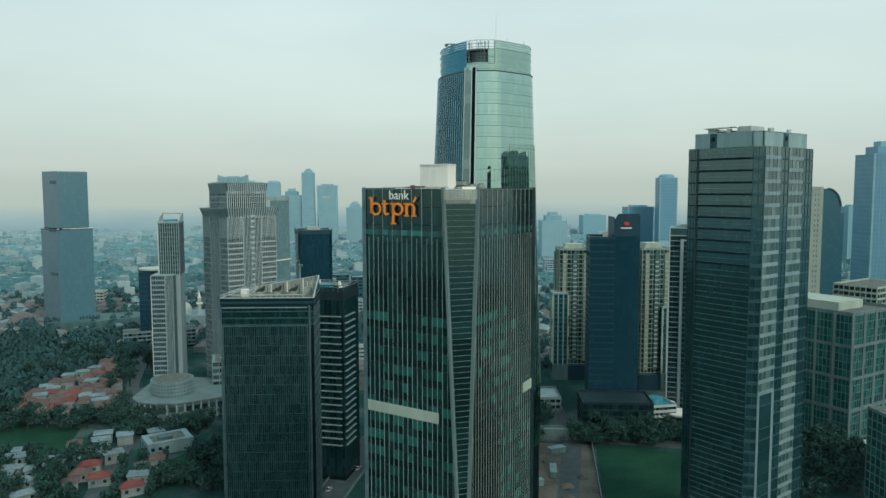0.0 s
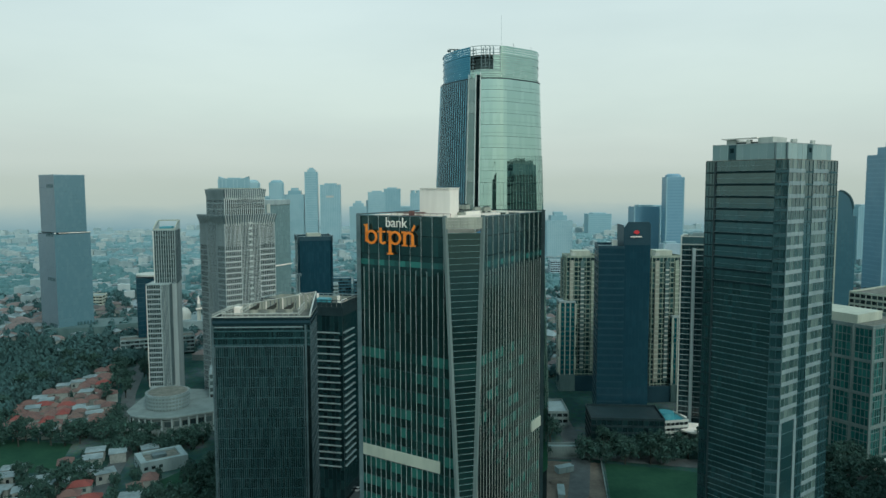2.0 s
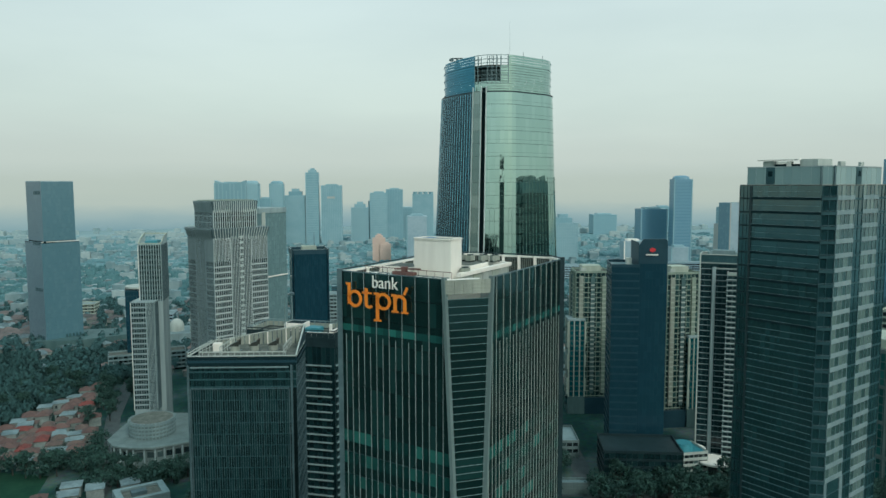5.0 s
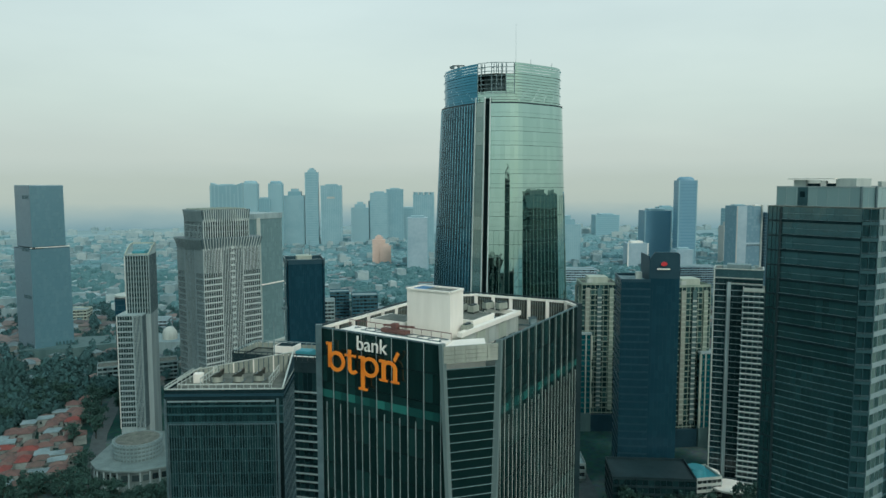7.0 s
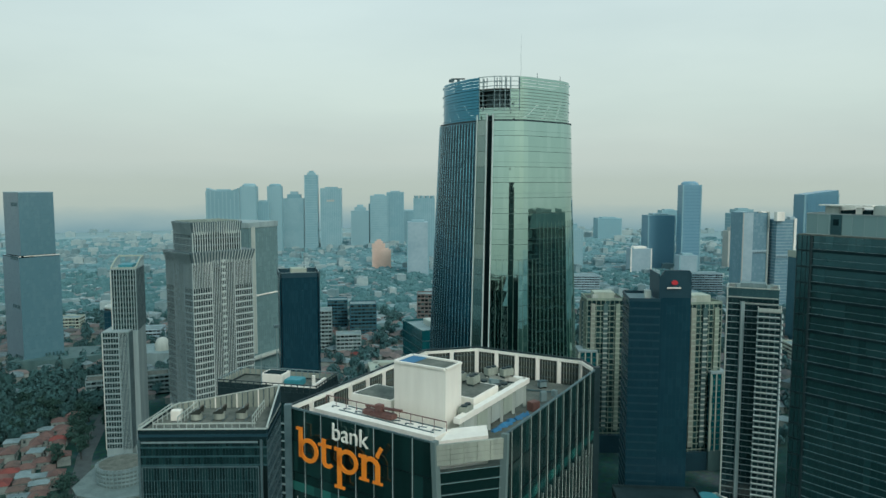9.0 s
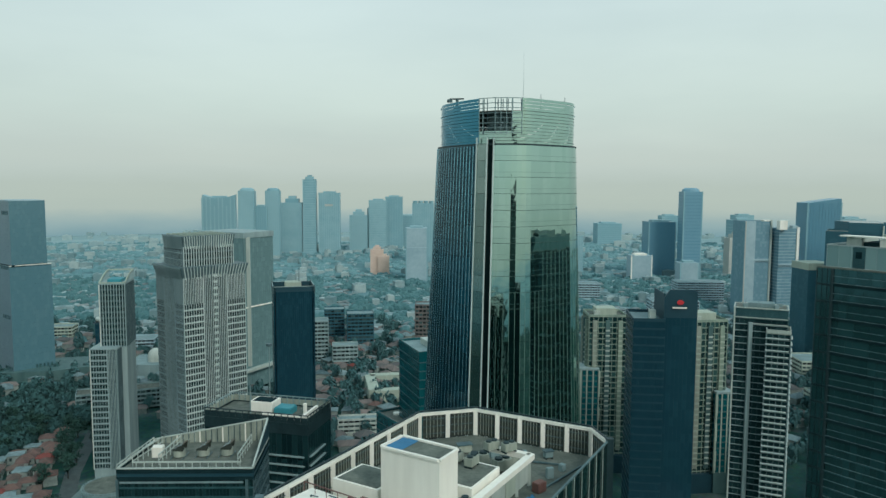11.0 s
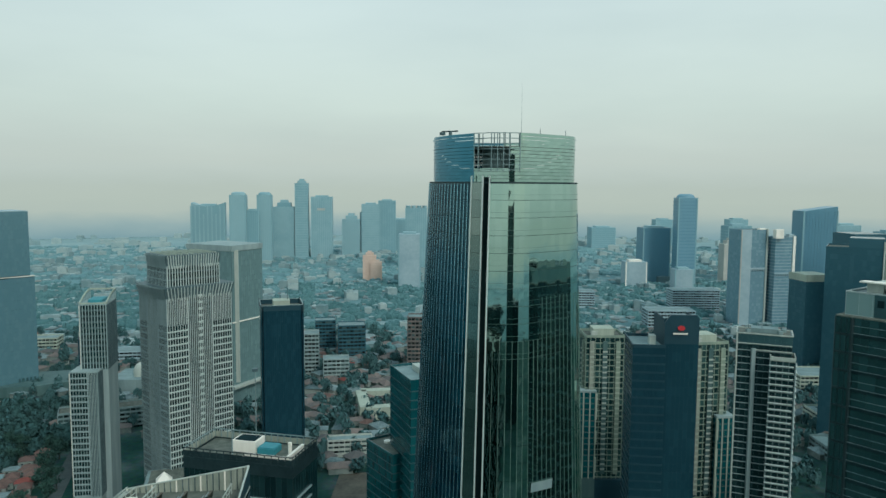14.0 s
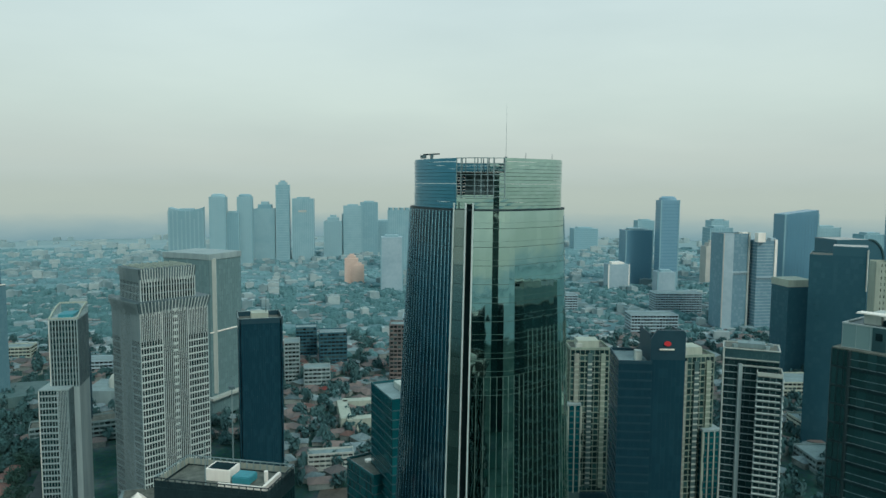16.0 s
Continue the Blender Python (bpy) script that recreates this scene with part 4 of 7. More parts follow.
def mirror_tower():
    root = thing("skyscraper", "tapering skyscraper of green mirror glass with a set-back crown", "building", (W_MID[0], W_MID[1], 0))
    right, left = spline(W_PLAN[:11], 1.5), spline(W_PLAN[10:], 1.5)
    strip_l, strip_r = W_PLAN[-1], (30.1, 278.0)
    whole = right + left[1:] + [strip_r, (30.0, 279.6), (31.2, 279.2)]
    rng = random.Random(9)
    zs = [0, 60] + [60 + (W_SH - 60) * i / 30 for i in range(1, 31)]
    part("body", Shape().loft([[w_at(p, z, 0.985) for p in whole] for z in (0, 60, W_SH - 0.4)]), BLACKBODY, root)
    storeys = [W_SH - 4.15 * i for i in range(36, -1, -1)]
    for k in range(len(storeys) - 1):
        z0, z1 = storeys[k] + 0.03, storeys[k + 1] - 0.05
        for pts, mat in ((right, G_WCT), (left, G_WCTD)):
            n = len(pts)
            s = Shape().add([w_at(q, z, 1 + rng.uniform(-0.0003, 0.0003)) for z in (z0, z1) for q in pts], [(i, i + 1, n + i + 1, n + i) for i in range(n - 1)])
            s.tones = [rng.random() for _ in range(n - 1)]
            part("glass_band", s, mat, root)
        s = Shape().add([w_at(strip_l, z0, 1.004), w_at(strip_r, z0, 1.004), w_at(strip_r, z1, 1.004), w_at(strip_l, z1, 1.004)], [(0, 1, 2, 3)])
        part("corner_panel", s, G_STRIP, root, "grey mirror panel beside the corner slit")
        n = len(right)
        s = Shape()
        for up, hh in ((0.0, 0.035), (1.25, 0.025)):
            ring_r = [w_at(p, z0 + up + h, 1.0022) for h in (-hh, hh) for p in right]
            s.add(ring_r, [(i, i + 1, n + i + 1, n + i) for i in range(n - 1)])
        if z0 > 140:
            part("transom", s, TRANSOM, root)
    # fins on the dark side
    fine = spline(W_PLAN[12:], 1.4)
    for p in fine:
        part("fin", Shape().beam(w_at(p, 61, 1.007), w_at(p, W_SH - 0.3, 1.007), 0.15, 0.14), FINB, root)
    # thin mullions on the lower part of the mirror side
    for i in range(1, len(right) - 6):
        top = 158 if i > 9 else 148
        part("mullion", Shape().beam(w_at(right[i], 61, 1.003), w_at(right[i], top, 1.003), 0.075, 0.06), MULL, root)
    for p in (strip_l, strip_r, (31.6, 277.3)):
        part("slit_frame", Shape().beam(w_at(p, 61, 1.004), w_at(p, W_SH + 1.5, 1.004), 0.3, 0.3), SILVER, root)
    part("facade_panel", Shape().beam((42.1, 274.75, 112.5), (48.15, 279.15, 111.8), 0.12, 2.3), STONE, root, "pale blank panel low on the mirror front")
    # shoulder ledge and crown
    allp = right + left[1:]
    part("shoulder_ledge", Shape().loft([[w_at(p, W_SH - 0.3, 1.004) for p in allp], [w_at(p, W_SH + 0.12, 1.004) for p in allp]]), DARKMETAL, root)
    K = 0.955
    cr = [(p[0], p[1]) for p in right]
    open_r, open_l = 4, len(left) - 1
    levels = 14
    dz = (W_TOP - W_SH) / levels
    for k in range(levels):
        z0, z1 = W_SH + k * dz + 0.03, W_SH + (k + 1) * dz - 0.05
        first = 0 if k < 4 else (3 if k < 10 else 5)
        out = 1.014 if k % 3 == 1 else 1.003
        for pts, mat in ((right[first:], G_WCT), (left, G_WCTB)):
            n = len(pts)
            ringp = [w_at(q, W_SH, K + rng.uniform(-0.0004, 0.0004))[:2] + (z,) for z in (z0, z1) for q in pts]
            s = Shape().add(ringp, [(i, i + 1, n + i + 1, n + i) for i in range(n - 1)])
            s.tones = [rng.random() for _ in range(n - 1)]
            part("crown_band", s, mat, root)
            n = len(pts)
            rr = [w_at(p, W_SH, K * e)[:2] + (z0 + h,) for e, h in ((1.0, 0.05), (out, 0.04), (out, 0.0), (1.0, 0.0)) for p in pts]
            part("crown_ledge", Shape().add(rr, [(j * n + i, j * n + i + 1, (j + 1) * n + i + 1, (j + 1) * n + i) for j in range(3) for i in range(n - 1)]), mat, root)
        if k < 4:
            a, b = w_at(W_PLAN[-1], W_SH, K), w_at(right[0], W_SH, K)
            s = Shape().add([a[:2] + (z0,), b[:2] + (z0,), b[:2] + (z1,), a[:2] + (z1,)], [(0, 1, 2, 3)])
            part("crown_band", s, G_WCT, root)
    # open steel lattice at the crown's corner
    lat = [w_at(p, W_SH, K)[:2] for p in (W_PLAN[-1], (28.6, 279.4), right[0], right[1], right[2], right[3], right[5])]
    for p in lat:
        part("lattice_post", Shape().beam((*p, W_SH + 2.6), (*p, W_TOP), 0.2), CONCRETE, root)
        q = lerp(p, W_MID, 0.12)
        part("lattice_post", Shape().beam((*q, W_SH + 1), (*q, W_TOP), 0.2), GREYMETAL, root)
    for k in range(8):
        z = W_SH + 2.9 + k * (W_TOP - W_SH - 3.0) / 7
        s = Shape()
        for a, b in zip(lat, lat[1:]):
            s.beam((*a, z), (*b, z), 0.16)
        if k % 2 == 0:
            for p in lat:
                s.beam((*p, z), (*lerp(p, W_MID, 0.12), z), 0.14)
        part("lattice_rail", s, CONCRETE, root)
    back = [lerp(p, W_MID, 0.2) for p in (lat[0], lat[3], lat[6])]
    part("plant_screen", Shape().loft([[(*p, W_SH + 0.3) for p in back], [(*p, W_TOP - 3.6) for p in back]], cap=False, closed=False), CONCRETE, root, "grey plant room wall behind the lattice")
    part("crown_floor", Shape().loft([[w_at(p, W_SH, K * 0.99)[:2] + (z,) for p in allp] for z in (W_TOP - 3.4, W_TOP - 3.2)]), ROOFDECK, root)
    part("slit", Shape().loft([[w_at(p, z, 0.98) for p in ((30.1, 278.0), (31.6, 277.3), (33, 282), (30, 283))] for z in (61, W_SH + 1.2)]), BLACKBODY, root)
    return root


mirror_tower()


def roof_crane(x, y, z, rz):
    root = thing("roof_crane", "dark steel facade-access crane on the crown roof", "crane", (x, y, z))
    m = pose(x, y, z, 0, 0, rz)
    part("base", Shape().box(-0.9, -0.7, 0, 0.9, 0.7, 2.4), DARKMETAL, root, m=m, bevel=0.08)
    part("post", Shape().box(-0.3, -0.3, 2.4, 0.3, 0.3, 4.4), GREYMETAL, root, m=m)
    part("jib", Shape().beam((-2.2, 0, 4.2), (2.0, 0, 4.5), 0.35), DARKMETAL, root, m=m)
    part("cradle", Shape().box(-2.8, -0.5, 3.3, -1.6, 0.5, 4.1), GREYMETAL, root, m=m, bevel=0.05)


roof_crane(23.5, 293.0, W_TOP - 3.2, 20)
mast = thing("lightning_mast", "thin steel lightning mast on the crown roof", "mast", (40, 284, W_TOP - 3.2))
part("pole", Shape().tube(40, 284, W_TOP - 3.2, 209, 0.05, 0.015, 8), CONCRETE, mast)
part("foot", Shape().tube(40, 284, W_TOP - 3.2, W_TOP + 0.4, 0.4, 0.3, 8), GREYMETAL, mast)
for x, y in ((51.5, 287), (44, 281)):
    solo("roof_rod", Shape().tube(x, y, W_TOP - 3.2, W_TOP + 1.2, 0.12, 0.06, 6), GREYMETAL, "short steel rod on the crown edge", "rod", "", "rods on the crown")

# ---- charcoal tower with the slanting roof screen ----
def charcoal_tower():
    fl, fr, ap, bl = (-69.4, 292.4), (-32.4, 291.2), (-32.6, 315.2), (-66.6, 314.0)
    root = thing("office_tower", "charcoal glass office tower with a slanting pale roof screen", "building", (-50, 303, 0))
    part("body", Shape().prism([fl, fr, ap, bl], 0, 96.0), BLACKBODY, root)
    part("roof_deck", Shape().prism([fl, fr, ap, bl], 96.0, 96.2), ROOFDECK, root)
    a, b = lerp(fl, fr, 0.02), lerp(fl, fr, 0.955)
    facade(root, a, b, 1.5, 85.5, 21, 42, G_DK, SLATE, 0.2, 0.06, 0.11, 0.14, GREYMETAL)
    facade(root, lerp(fl, fr, 0.0), fr, 86.0, 94.0, 3, 40, G_DK, SLATE, 0.5, 0.2, 0.06, 0.1, DARKMETAL)
    facade(root, fr, ap, 1.5, 94.0, 23, 14, G_NAVY, GREYMETAL, 0.5, 0.25, 0.12, 0.15, GREYMETAL)
    facade(root, ap, bl, 1.5, 93, 22, 18, G_DK, DARKMETAL, 0.4, 0.1, 0.1, 0.15, joined=True)
    facade(root, bl, fl, 1.5, 93, 22, 12, G_DK, DARKMETAL, 0.4, 0.1, 0.1, 0.15, joined=True)
    for x, lab in ((lerp(fl, fr, 0.0), ""), (b, "")):
        part("edge_frame", Shape().beam((x[0], x[1] - 0.2, 0), (x[0], x[1] - 0.2, 94), 0.7, 0.5), GREYMETAL, root)
    for e in (a, lerp(fl, fr, 0.93)):
        part("panel_frame", Shape().beam((e[0], e[1] - 0.3, 0), (e[0], e[1] - 0.3, 85.6), 0.3, 0.3), GREYMETAL, root, "thin grey metal frame round the glass field")
    g = lerp(fl, fr, 0.93)
    part("panel_frame", Shape().beam((a[0], a[1] - 0.3, 85.75), (g[0], g[1] - 0.3, 85.75), 0.3, 0.34), GREYMETAL, root)
    part("panel_frame", Shape().beam((a[0], a[1] - 0.3, 93.2), (g[0], g[1] - 0.3, 93.2), 0.3, 0.45), STONE, root)
    for z, h, mat in ((96.3, 1.1, ROOFBLACK), (95.2, 0.9, NAVY), (94.2, 0.9, ROOFBLACK), (97.1, 0.3, OFFWHITE)):
        for p, q in ((fl, fr), (fr, ap), (bl, fl)):
            part("parapet_band", Shape().beam((*p, z), (*q, z), 0.6, h), mat, root)
    # the screen rises along the back to the far corner
    h0, h1 = 97.6, 103.2
    n = 20
    for i in range(n + 1):
        p, z = lerp(bl, ap, i / n), h0 + (h1 - h0) * i / n
        part("screen_post", Shape().beam((*p, 96), (*p, z), 0.36 if i % 4 == 0 else 0.14), WHITE if i % 4 == 0 else GREYMETAL, root)
        if i < n:
            q, z2 = lerp(bl, ap, (i + 1) / n), h0 + (h1 - h0) * (i + 1) / n
            a, b = lerp(p, q, 0.1), lerp(p, q, 0.9)
            part("screen_panel", Shape().loft([[(a[0], a[1] + 0.1, 93.5), (b[0], b[1] + 0.1, 93.5), (b[0], b[1] + 0.25, 93.5), (a[0], a[1] + 0.25, 93.5)],
                                               [(a[0], a[1] + 0.1, z - 0.3), (b[0], b[1] + 0.1, z2 - 0.3), (b[0], b[1] + 0.25, z2 - 0.3), (a[0], a[1] + 0.25, z - 0.3)]]), PARAPET, root)
            part("screen_rail", Shape().beam((*p, z), (*q, z2), 0.45, 0.3), OFFWHITE, root)
    for i in range(8):
        p, z = lerp(fr, ap, i / 8), 97.4 + (h1 - 97.4) * i / 8
        q, z2 = lerp(fr, ap, (i + 1) / 8), 97.4 + (h1 - 97.4) * (i + 1) / 8
        part("screen_rail", Shape().beam((*p, z), (*q, z2), 0.5, 0.4), OFFWHITE, root)
        part("screen_post", Shape().beam((*q, 96), (*q, z2), 0.4), GREYMETAL, root)
        part("screen_panel", Shape().loft([[(p[0] + 0.2, p[1], 94), (q[0] + 0.2, q[1], 94), (q[0], q[1], 94), (p[0], p[1], 94)], [(p[0] + 0.2, p[1], z - 0.2), (q[0] + 0.2, q[1], z2 - 0.2), (q[0], q[1], z2 - 0.2), (p[0], p[1], z - 0.2)]]), NAVY, root)
    for i in range(10):
        p = lerp(fl, bl, i / 9)
        part("rail_post", Shape().beam((*p, 96), (*p, 98.2), 0.18), OFFWHITE, root)
    part("rail", Shape().beam((*fl, 98.1), (*bl, 98.1), 0.25), OFFWHITE, root)
    part("inner_kerb", Shape().beam((-66, 294.5, 98.0), (-36, 293.6, 98.0), 0.3, 0.4), OFFWHITE, root)
    for i in range(14):
        x = -65 + i * 2.2
        part("inner_post", Shape().beam((x, 294.6 - 0.03 * (x + 66), 96.2), (x, 294.6 - 0.03 * (x + 66), 98.0), 0.2), OFFWHITE, root)


charcoal_tower()
def cooling_tower(x, y, z, rz):
    root = thing("cooling_tower", "grey drum cooling tower with a tilted slatted hood", "cooling tower", (x, y, z), "cooling towers on the charcoal roof")
    m = pose(x, y, z, 0, 0, rz)
    part("casing", Shape().tube(0, 0, 0.3, 2.1, 1.75, 1.6, 20), PARAPET, root, m=m)
    part("throat", Shape().tube(0, 0, 2.1, 2.2, 1.4, 1.4, 20), ROOFBLACK, root, m=m)
    for i in range(5):
        x, z = -1.3 + 0.62 * i, 2.3 + 0.42 * i
        part("slat", Shape().add([(x - 0.1, -1.5, z), (x + 0.75, -1.5, z + 0.3), (x + 0.75, 1.5, z + 0.3), (x - 0.1, 1.5, z), (x - 0.1, -1.5, z + 0.14), (x + 0.75, -1.5, z + 0.44), (x + 0.75, 1.5, z + 0.44), (x - 0.1, 1.5, z + 0.14)],
                                 [(3, 2, 1, 0), (4, 5, 6, 7), (0, 1, 5, 4), (1, 2, 6, 5), (2, 3, 7, 6), (3, 0, 4, 7)]), STONE if i % 2 else DIRT, root, m=m)
    for y in (-1.55, 1.55):
        part("hood_cheek", Shape().add([(-1.5, y - 0.06, 2.1), (1.6, y - 0.06, 2.1), (1.9, y - 0.06, 4.2), (-1.5, y - 0.06, 2.5), (-1.5, y + 0.06, 2.1), (1.6, y + 0.06, 2.1), (1.9, y + 0.06, 4.2), (-1.5, y + 0.06, 2.5)],
                                       [(0, 1, 2, 3), (7, 6, 5, 4), (0, 4, 5, 1), (1, 5, 6, 2), (2, 6, 7, 3), (3, 7, 4, 0)]), SCREEN, root, m=m)
    for sx in (-1, 1):
        part("side_rail", Shape().box(sx * 1.7 - 0.1, -2.6, 0, sx * 1.7 + 0.1, 2.6, 0.3), GREYMETAL, root, m=m)


for x in (-55.7, -49.0, -42.3):
    cooling_tower(x, 303 + (x + 55.7) * 0.06, 96.2, -4)
for p, q in (((-66.5, 296.0), (-63.2, 311.5)), ((-59.5, 296.6), (-58.0, 312.0)), ((-37.5, 296.0), (-37.0, 312.5))):
    frame_ob = thing("pipe_frame", "white steel pipe frame standing on the charcoal roof", "frame", (*p, 96.2), "pipe frames on the charcoal roof")
    part("top_bar", Shape().beam((*p, 99.2), (*q, 99.2), 0.3), OFFWHITE, frame_ob)
    part("low_bar", Shape().beam((*p, 97.7), (*q, 97.7), 0.2), OFFWHITE, frame_ob)
    for i in range(7):
        e = lerp(p, q, i / 6)
        part("post", Shape().beam((*e, 96.2), (*e, 99.2), 0.22), OFFWHITE, frame_ob)
boxes("roof_cabin", "small white cabin on the charcoal roof", "cabin", [(-61.9, 303.5, 96.2, 3.0, 2.6, 3.0, 3)], WHITE)


def block(name, label, at, deg, w1, w2, z, category="building", body=None, group=""):
    c = rect(*at, deg, w1, w2)
    mid = lerp(c[0], c[2], 0.5)
    root = thing(name, label, category, (*mid, 0), group)
    part("body", Shape().prism([lerp(p, mid, 0.004) for p in c], 0, z), body or BLACKBODY, root)
    return root, c


# ---- dark tower with white storey bands, behind the charcoal one ----
def banded_tower():
    root, c = block("office_tower", "black glass office tower ringed with white storey bands", (-24.0, 342.0), 73, 20, 40, 88)
    f, r, b, l = c
    for p, q, n in ((l, f, 20), (f, r, 10)):
        facade(root, p, q, 2, 88, 19, n, G_DK, None, 0, 0, 0.08, 0.1, DARKMETAL)
        d, w = (Vector(q) - Vector(p)).normalized(), (Vector(q) - Vector(p)).length
        out = Vector((d.y, -d.x)) * 0.45
        for k in range(20):
            z = 17.5 + k * 3.3
            a = Vector(p) + d * (0.8 if n == 10 else w * 0.55) + out
            e = Vector(p) + d * (w - (1.2 if n == 20 else 6.0)) + out
            part("sun_shade", Shape().beam((*a, z), (*e, z), 0.8, 0.5), GRID, root, "white horizontal sun-shade band", bevel=0.12)
    facade(root, r, b, 2, 88, 19, 16, G_DK, DARKMETAL, 0.6, joined=True)
    facade(root, b, l, 2, 88, 19, 10, G_DK, DARKMETAL, 0.6, joined=True)
    mid = lerp(f, b, 0.5)
    part("roof_deck", Shape().prism([lerp(p, mid, 0.03) for p in c], 88, 91.6), ROOFDECK, root)
    for p, q, n in zip(c, c[1:] + c[:1], (8, 16, 8, 16)):
        part("parapet", Shape().beam((*p, 90.0), (*q, 90.0), 0.5, 4.0), DARKMETAL, root)
        part("parapet_rail", Shape().beam((*p, 95.0), (*q, 95.0), 0.3, 0.3), CONCRETE if b in (p, q) else DARKMETAL, root)
        for i in range(n):
            a, e = lerp(p, q, i / n), lerp(p, q, (i + 0.9) / n)
            part("screen_post", Shape().beam((*a, 90), (*a, 95), 0.3), CONCRETE if b in (p, q) else DARKMETAL, root)
            part("screen_panel", Shape().beam((*a, 92.8), (*e, 92.8), 0.1, 2.6), PARAPET if p == b or q == b else DARKMETAL, root)
    u, v = (Vector(r) - Vector(f)).normalized(), (Vector(l) - Vector(f)).normalized()
    at = lambda s, t: tuple(Vector(f) + u * s + v * t)
    k = [at(9, 18), at(16, 18), at(16, 27), at(9, 27)]
    part("roof_house", Shape().prism(k, 88.3, 95.6), WHITE, root, "white roof plant house, its hollow top painted black", bevel=0.1)
    # black inset paints the shaded hollow on the solid top
    part("open_top", Shape().prism([lerp(p, at(12.5, 22.5), 0.16) for p in k], 95.6, 95.66), ROOFBLACK, root)
    k = [at(8, 10.5), at(14, 10.5), at(14, 17), at(8, 17)]
    part("aqua_tank", Shape().prism(k, 91.6, 94.2), AQUA, root, "turquoise covered roof tank", bevel=0.3)
    k = [at(4, 3), at(16, 3), at(16, 4), at(4, 4)]
    part("white_kerb", Shape().prism(k, 91.6, 93.8), WHITE, root)
    k = [at(4, 4), at(5, 4), at(5, 20), at(4, 20)]
    part("white_kerb", Shape().prism(k, 91.6, 93.2), WHITE, root)
    part("vent_stack", Shape().tube(*at(12, 6.5), 88.3, 95.4, 0.7), WHITE, root)
    part("antenna_mast", Shape().tube(*at(4, 24), 88.3, 107.0, 0.28, 0.1, 8), CONCRETE, root)


banded_tower()

# ---- dark tower on the right with the bright panelled side ----
def panelled_tower():
    f, r, b, l = rect(127.7, 245.2, 33.3, 36.4, 28.7)
    root = thing("skyscraper", "dark slate glass skyscraper with one side of pale panels", "building", (135, 270, 0))
    d1, d2 = (Vector(l) - Vector(f)).normalized(), (Vector(r) - Vector(f)).normalized()
    c1, c2 = tuple(Vector(f) + d1 * 3.0), tuple(Vector(f) + d2 * 2.6)
    plan = [c1, c2, r, b, l]
    mid = (135, 270)
    part("body", Shape().prism([lerp(p, mid, 0.004) for p in plan], 0, 155), BLACKBODY, root)
    n, split = 36, 112.5
    lc = lerp(l, c1, 0.15)
    facade(root, l, lc, 2, 155, n, 3, G_RT, DARKMETAL, 0.5, 0.1, 0.12, 0.15)
    # the broad bay: close pale lines below, deep dark bands and clear glass above
    dv = (Vector(c1) - Vector(lc)).normalized()
    ov = Vector((dv.y, -dv.x))
    facade(root, lc, c1, 2, split, 26, 14, G_RT, SLATE, 0.3, 0.12, 0.05, 0.06, DARKMETAL)
    facade(root, lc, c1, split, 155, 10, 12, G_RT, ROOFBLACK, 0.75, 0.35, 0.04, 0.05, DARKMETAL)
    for k in range(26):
        z = 2 + (split - 2) * k / 26
        for up, hh in ((0.33, 0.06), (2.25, 0.09)):
            part("pale_line", Shape().beam((*(Vector(lc) + ov * 0.15), z + up), (*(Vector(c1) + ov * 0.15), z + up), 0.1, hh), STONE, root)
    for k in range(10):
        z = split + (155 - split) * k / 10 + 0.8
        for up, hh in ((0.0, 0.08), (1.7, 0.05)):
            part("pale_line", Shape().beam((*(Vector(lc) + ov * 0.36), z + up), (*(Vector(c1) + ov * 0.36), z + up), 0.1, hh), STONE, root)
    g = lerp(l, c1, 0.15)
    part("bay_edge", Shape().beam((*(Vector(g) + ov * 0.3), 0), (*(Vector(g) + ov * 0.3), 155), 0.5, 0.6), DARKMETAL, root)
    facade(root, c1, c2, 2, 155, n, 2, G_RT, SLATE, 0.9, 0.4, 0.14, 0.3, SLATE)
    for k in range(n):
        z = 2 + 153 * k / n + 1.2
        d3 = (Vector(c2) - Vector(c1)).normalized()
        o3 = Vector((d3.y, -d3.x)) * 0.5
        part("corner_ledge", Shape().beam((*(Vector(c1) + o3), z), (*(Vector(c2) + o3), z), 0.3, 0.12), GREYMETAL, root)
    cuts = (0.0, 0.32, 0.48, 0.79, 1.0)
    for i, (bright, bays) in enumerate(((1, 4), (0, 2), (1, 4), (0, 3))):
        p, q = lerp(c2, r, cuts[i]), lerp(c2, r, cuts[i + 1])
        if bright:
            z_low = 66.0 if i == 0 else 2.0
            facade(root, p, q, z_low, 155, round((155 - z_low) / 4.25), bays, G_RTB, STONE, 1.35, 0.3, 0.1, 0.2, STONE)
            if i == 0:
                facade(root, p, q, 2, 66, 15, 1, G_RT, GREYMETAL, 0.2, 0.05, 0)
                for e in (0.04, 0.96):
                    g = lerp(p, q, e)
                    part("pilaster", Shape().beam((*g, 0), (*g, 66), 0.9, 0.8), STONE, root)
        else:
            facade(root, p, q, 2, 155, n, bays, G_RT, SLATE, 0.6, 0.15, 0.1, 0.2, SLATE)
    facade(root, r, b, 2, 155, n, 8, G_RT, GREYMETAL, 0.6, joined=True)
    facade(root, b, l, 2, 155, n, 8, G_RT, GREYMETAL, 0.6, joined=True)
    part("roof_deck", Shape().prism(plan, 155, 155.3), ROOFDECK, root)
    # glass crown, set back, with dark bars for shaded notches on both fronts
    cr = [lerp(p, mid, 0.1) for p in plan]
    part("crown_core", Shape().prism([lerp(p, mid, 0.02) for p in cr], 155.3, 160.4), GREYMETAL, root)
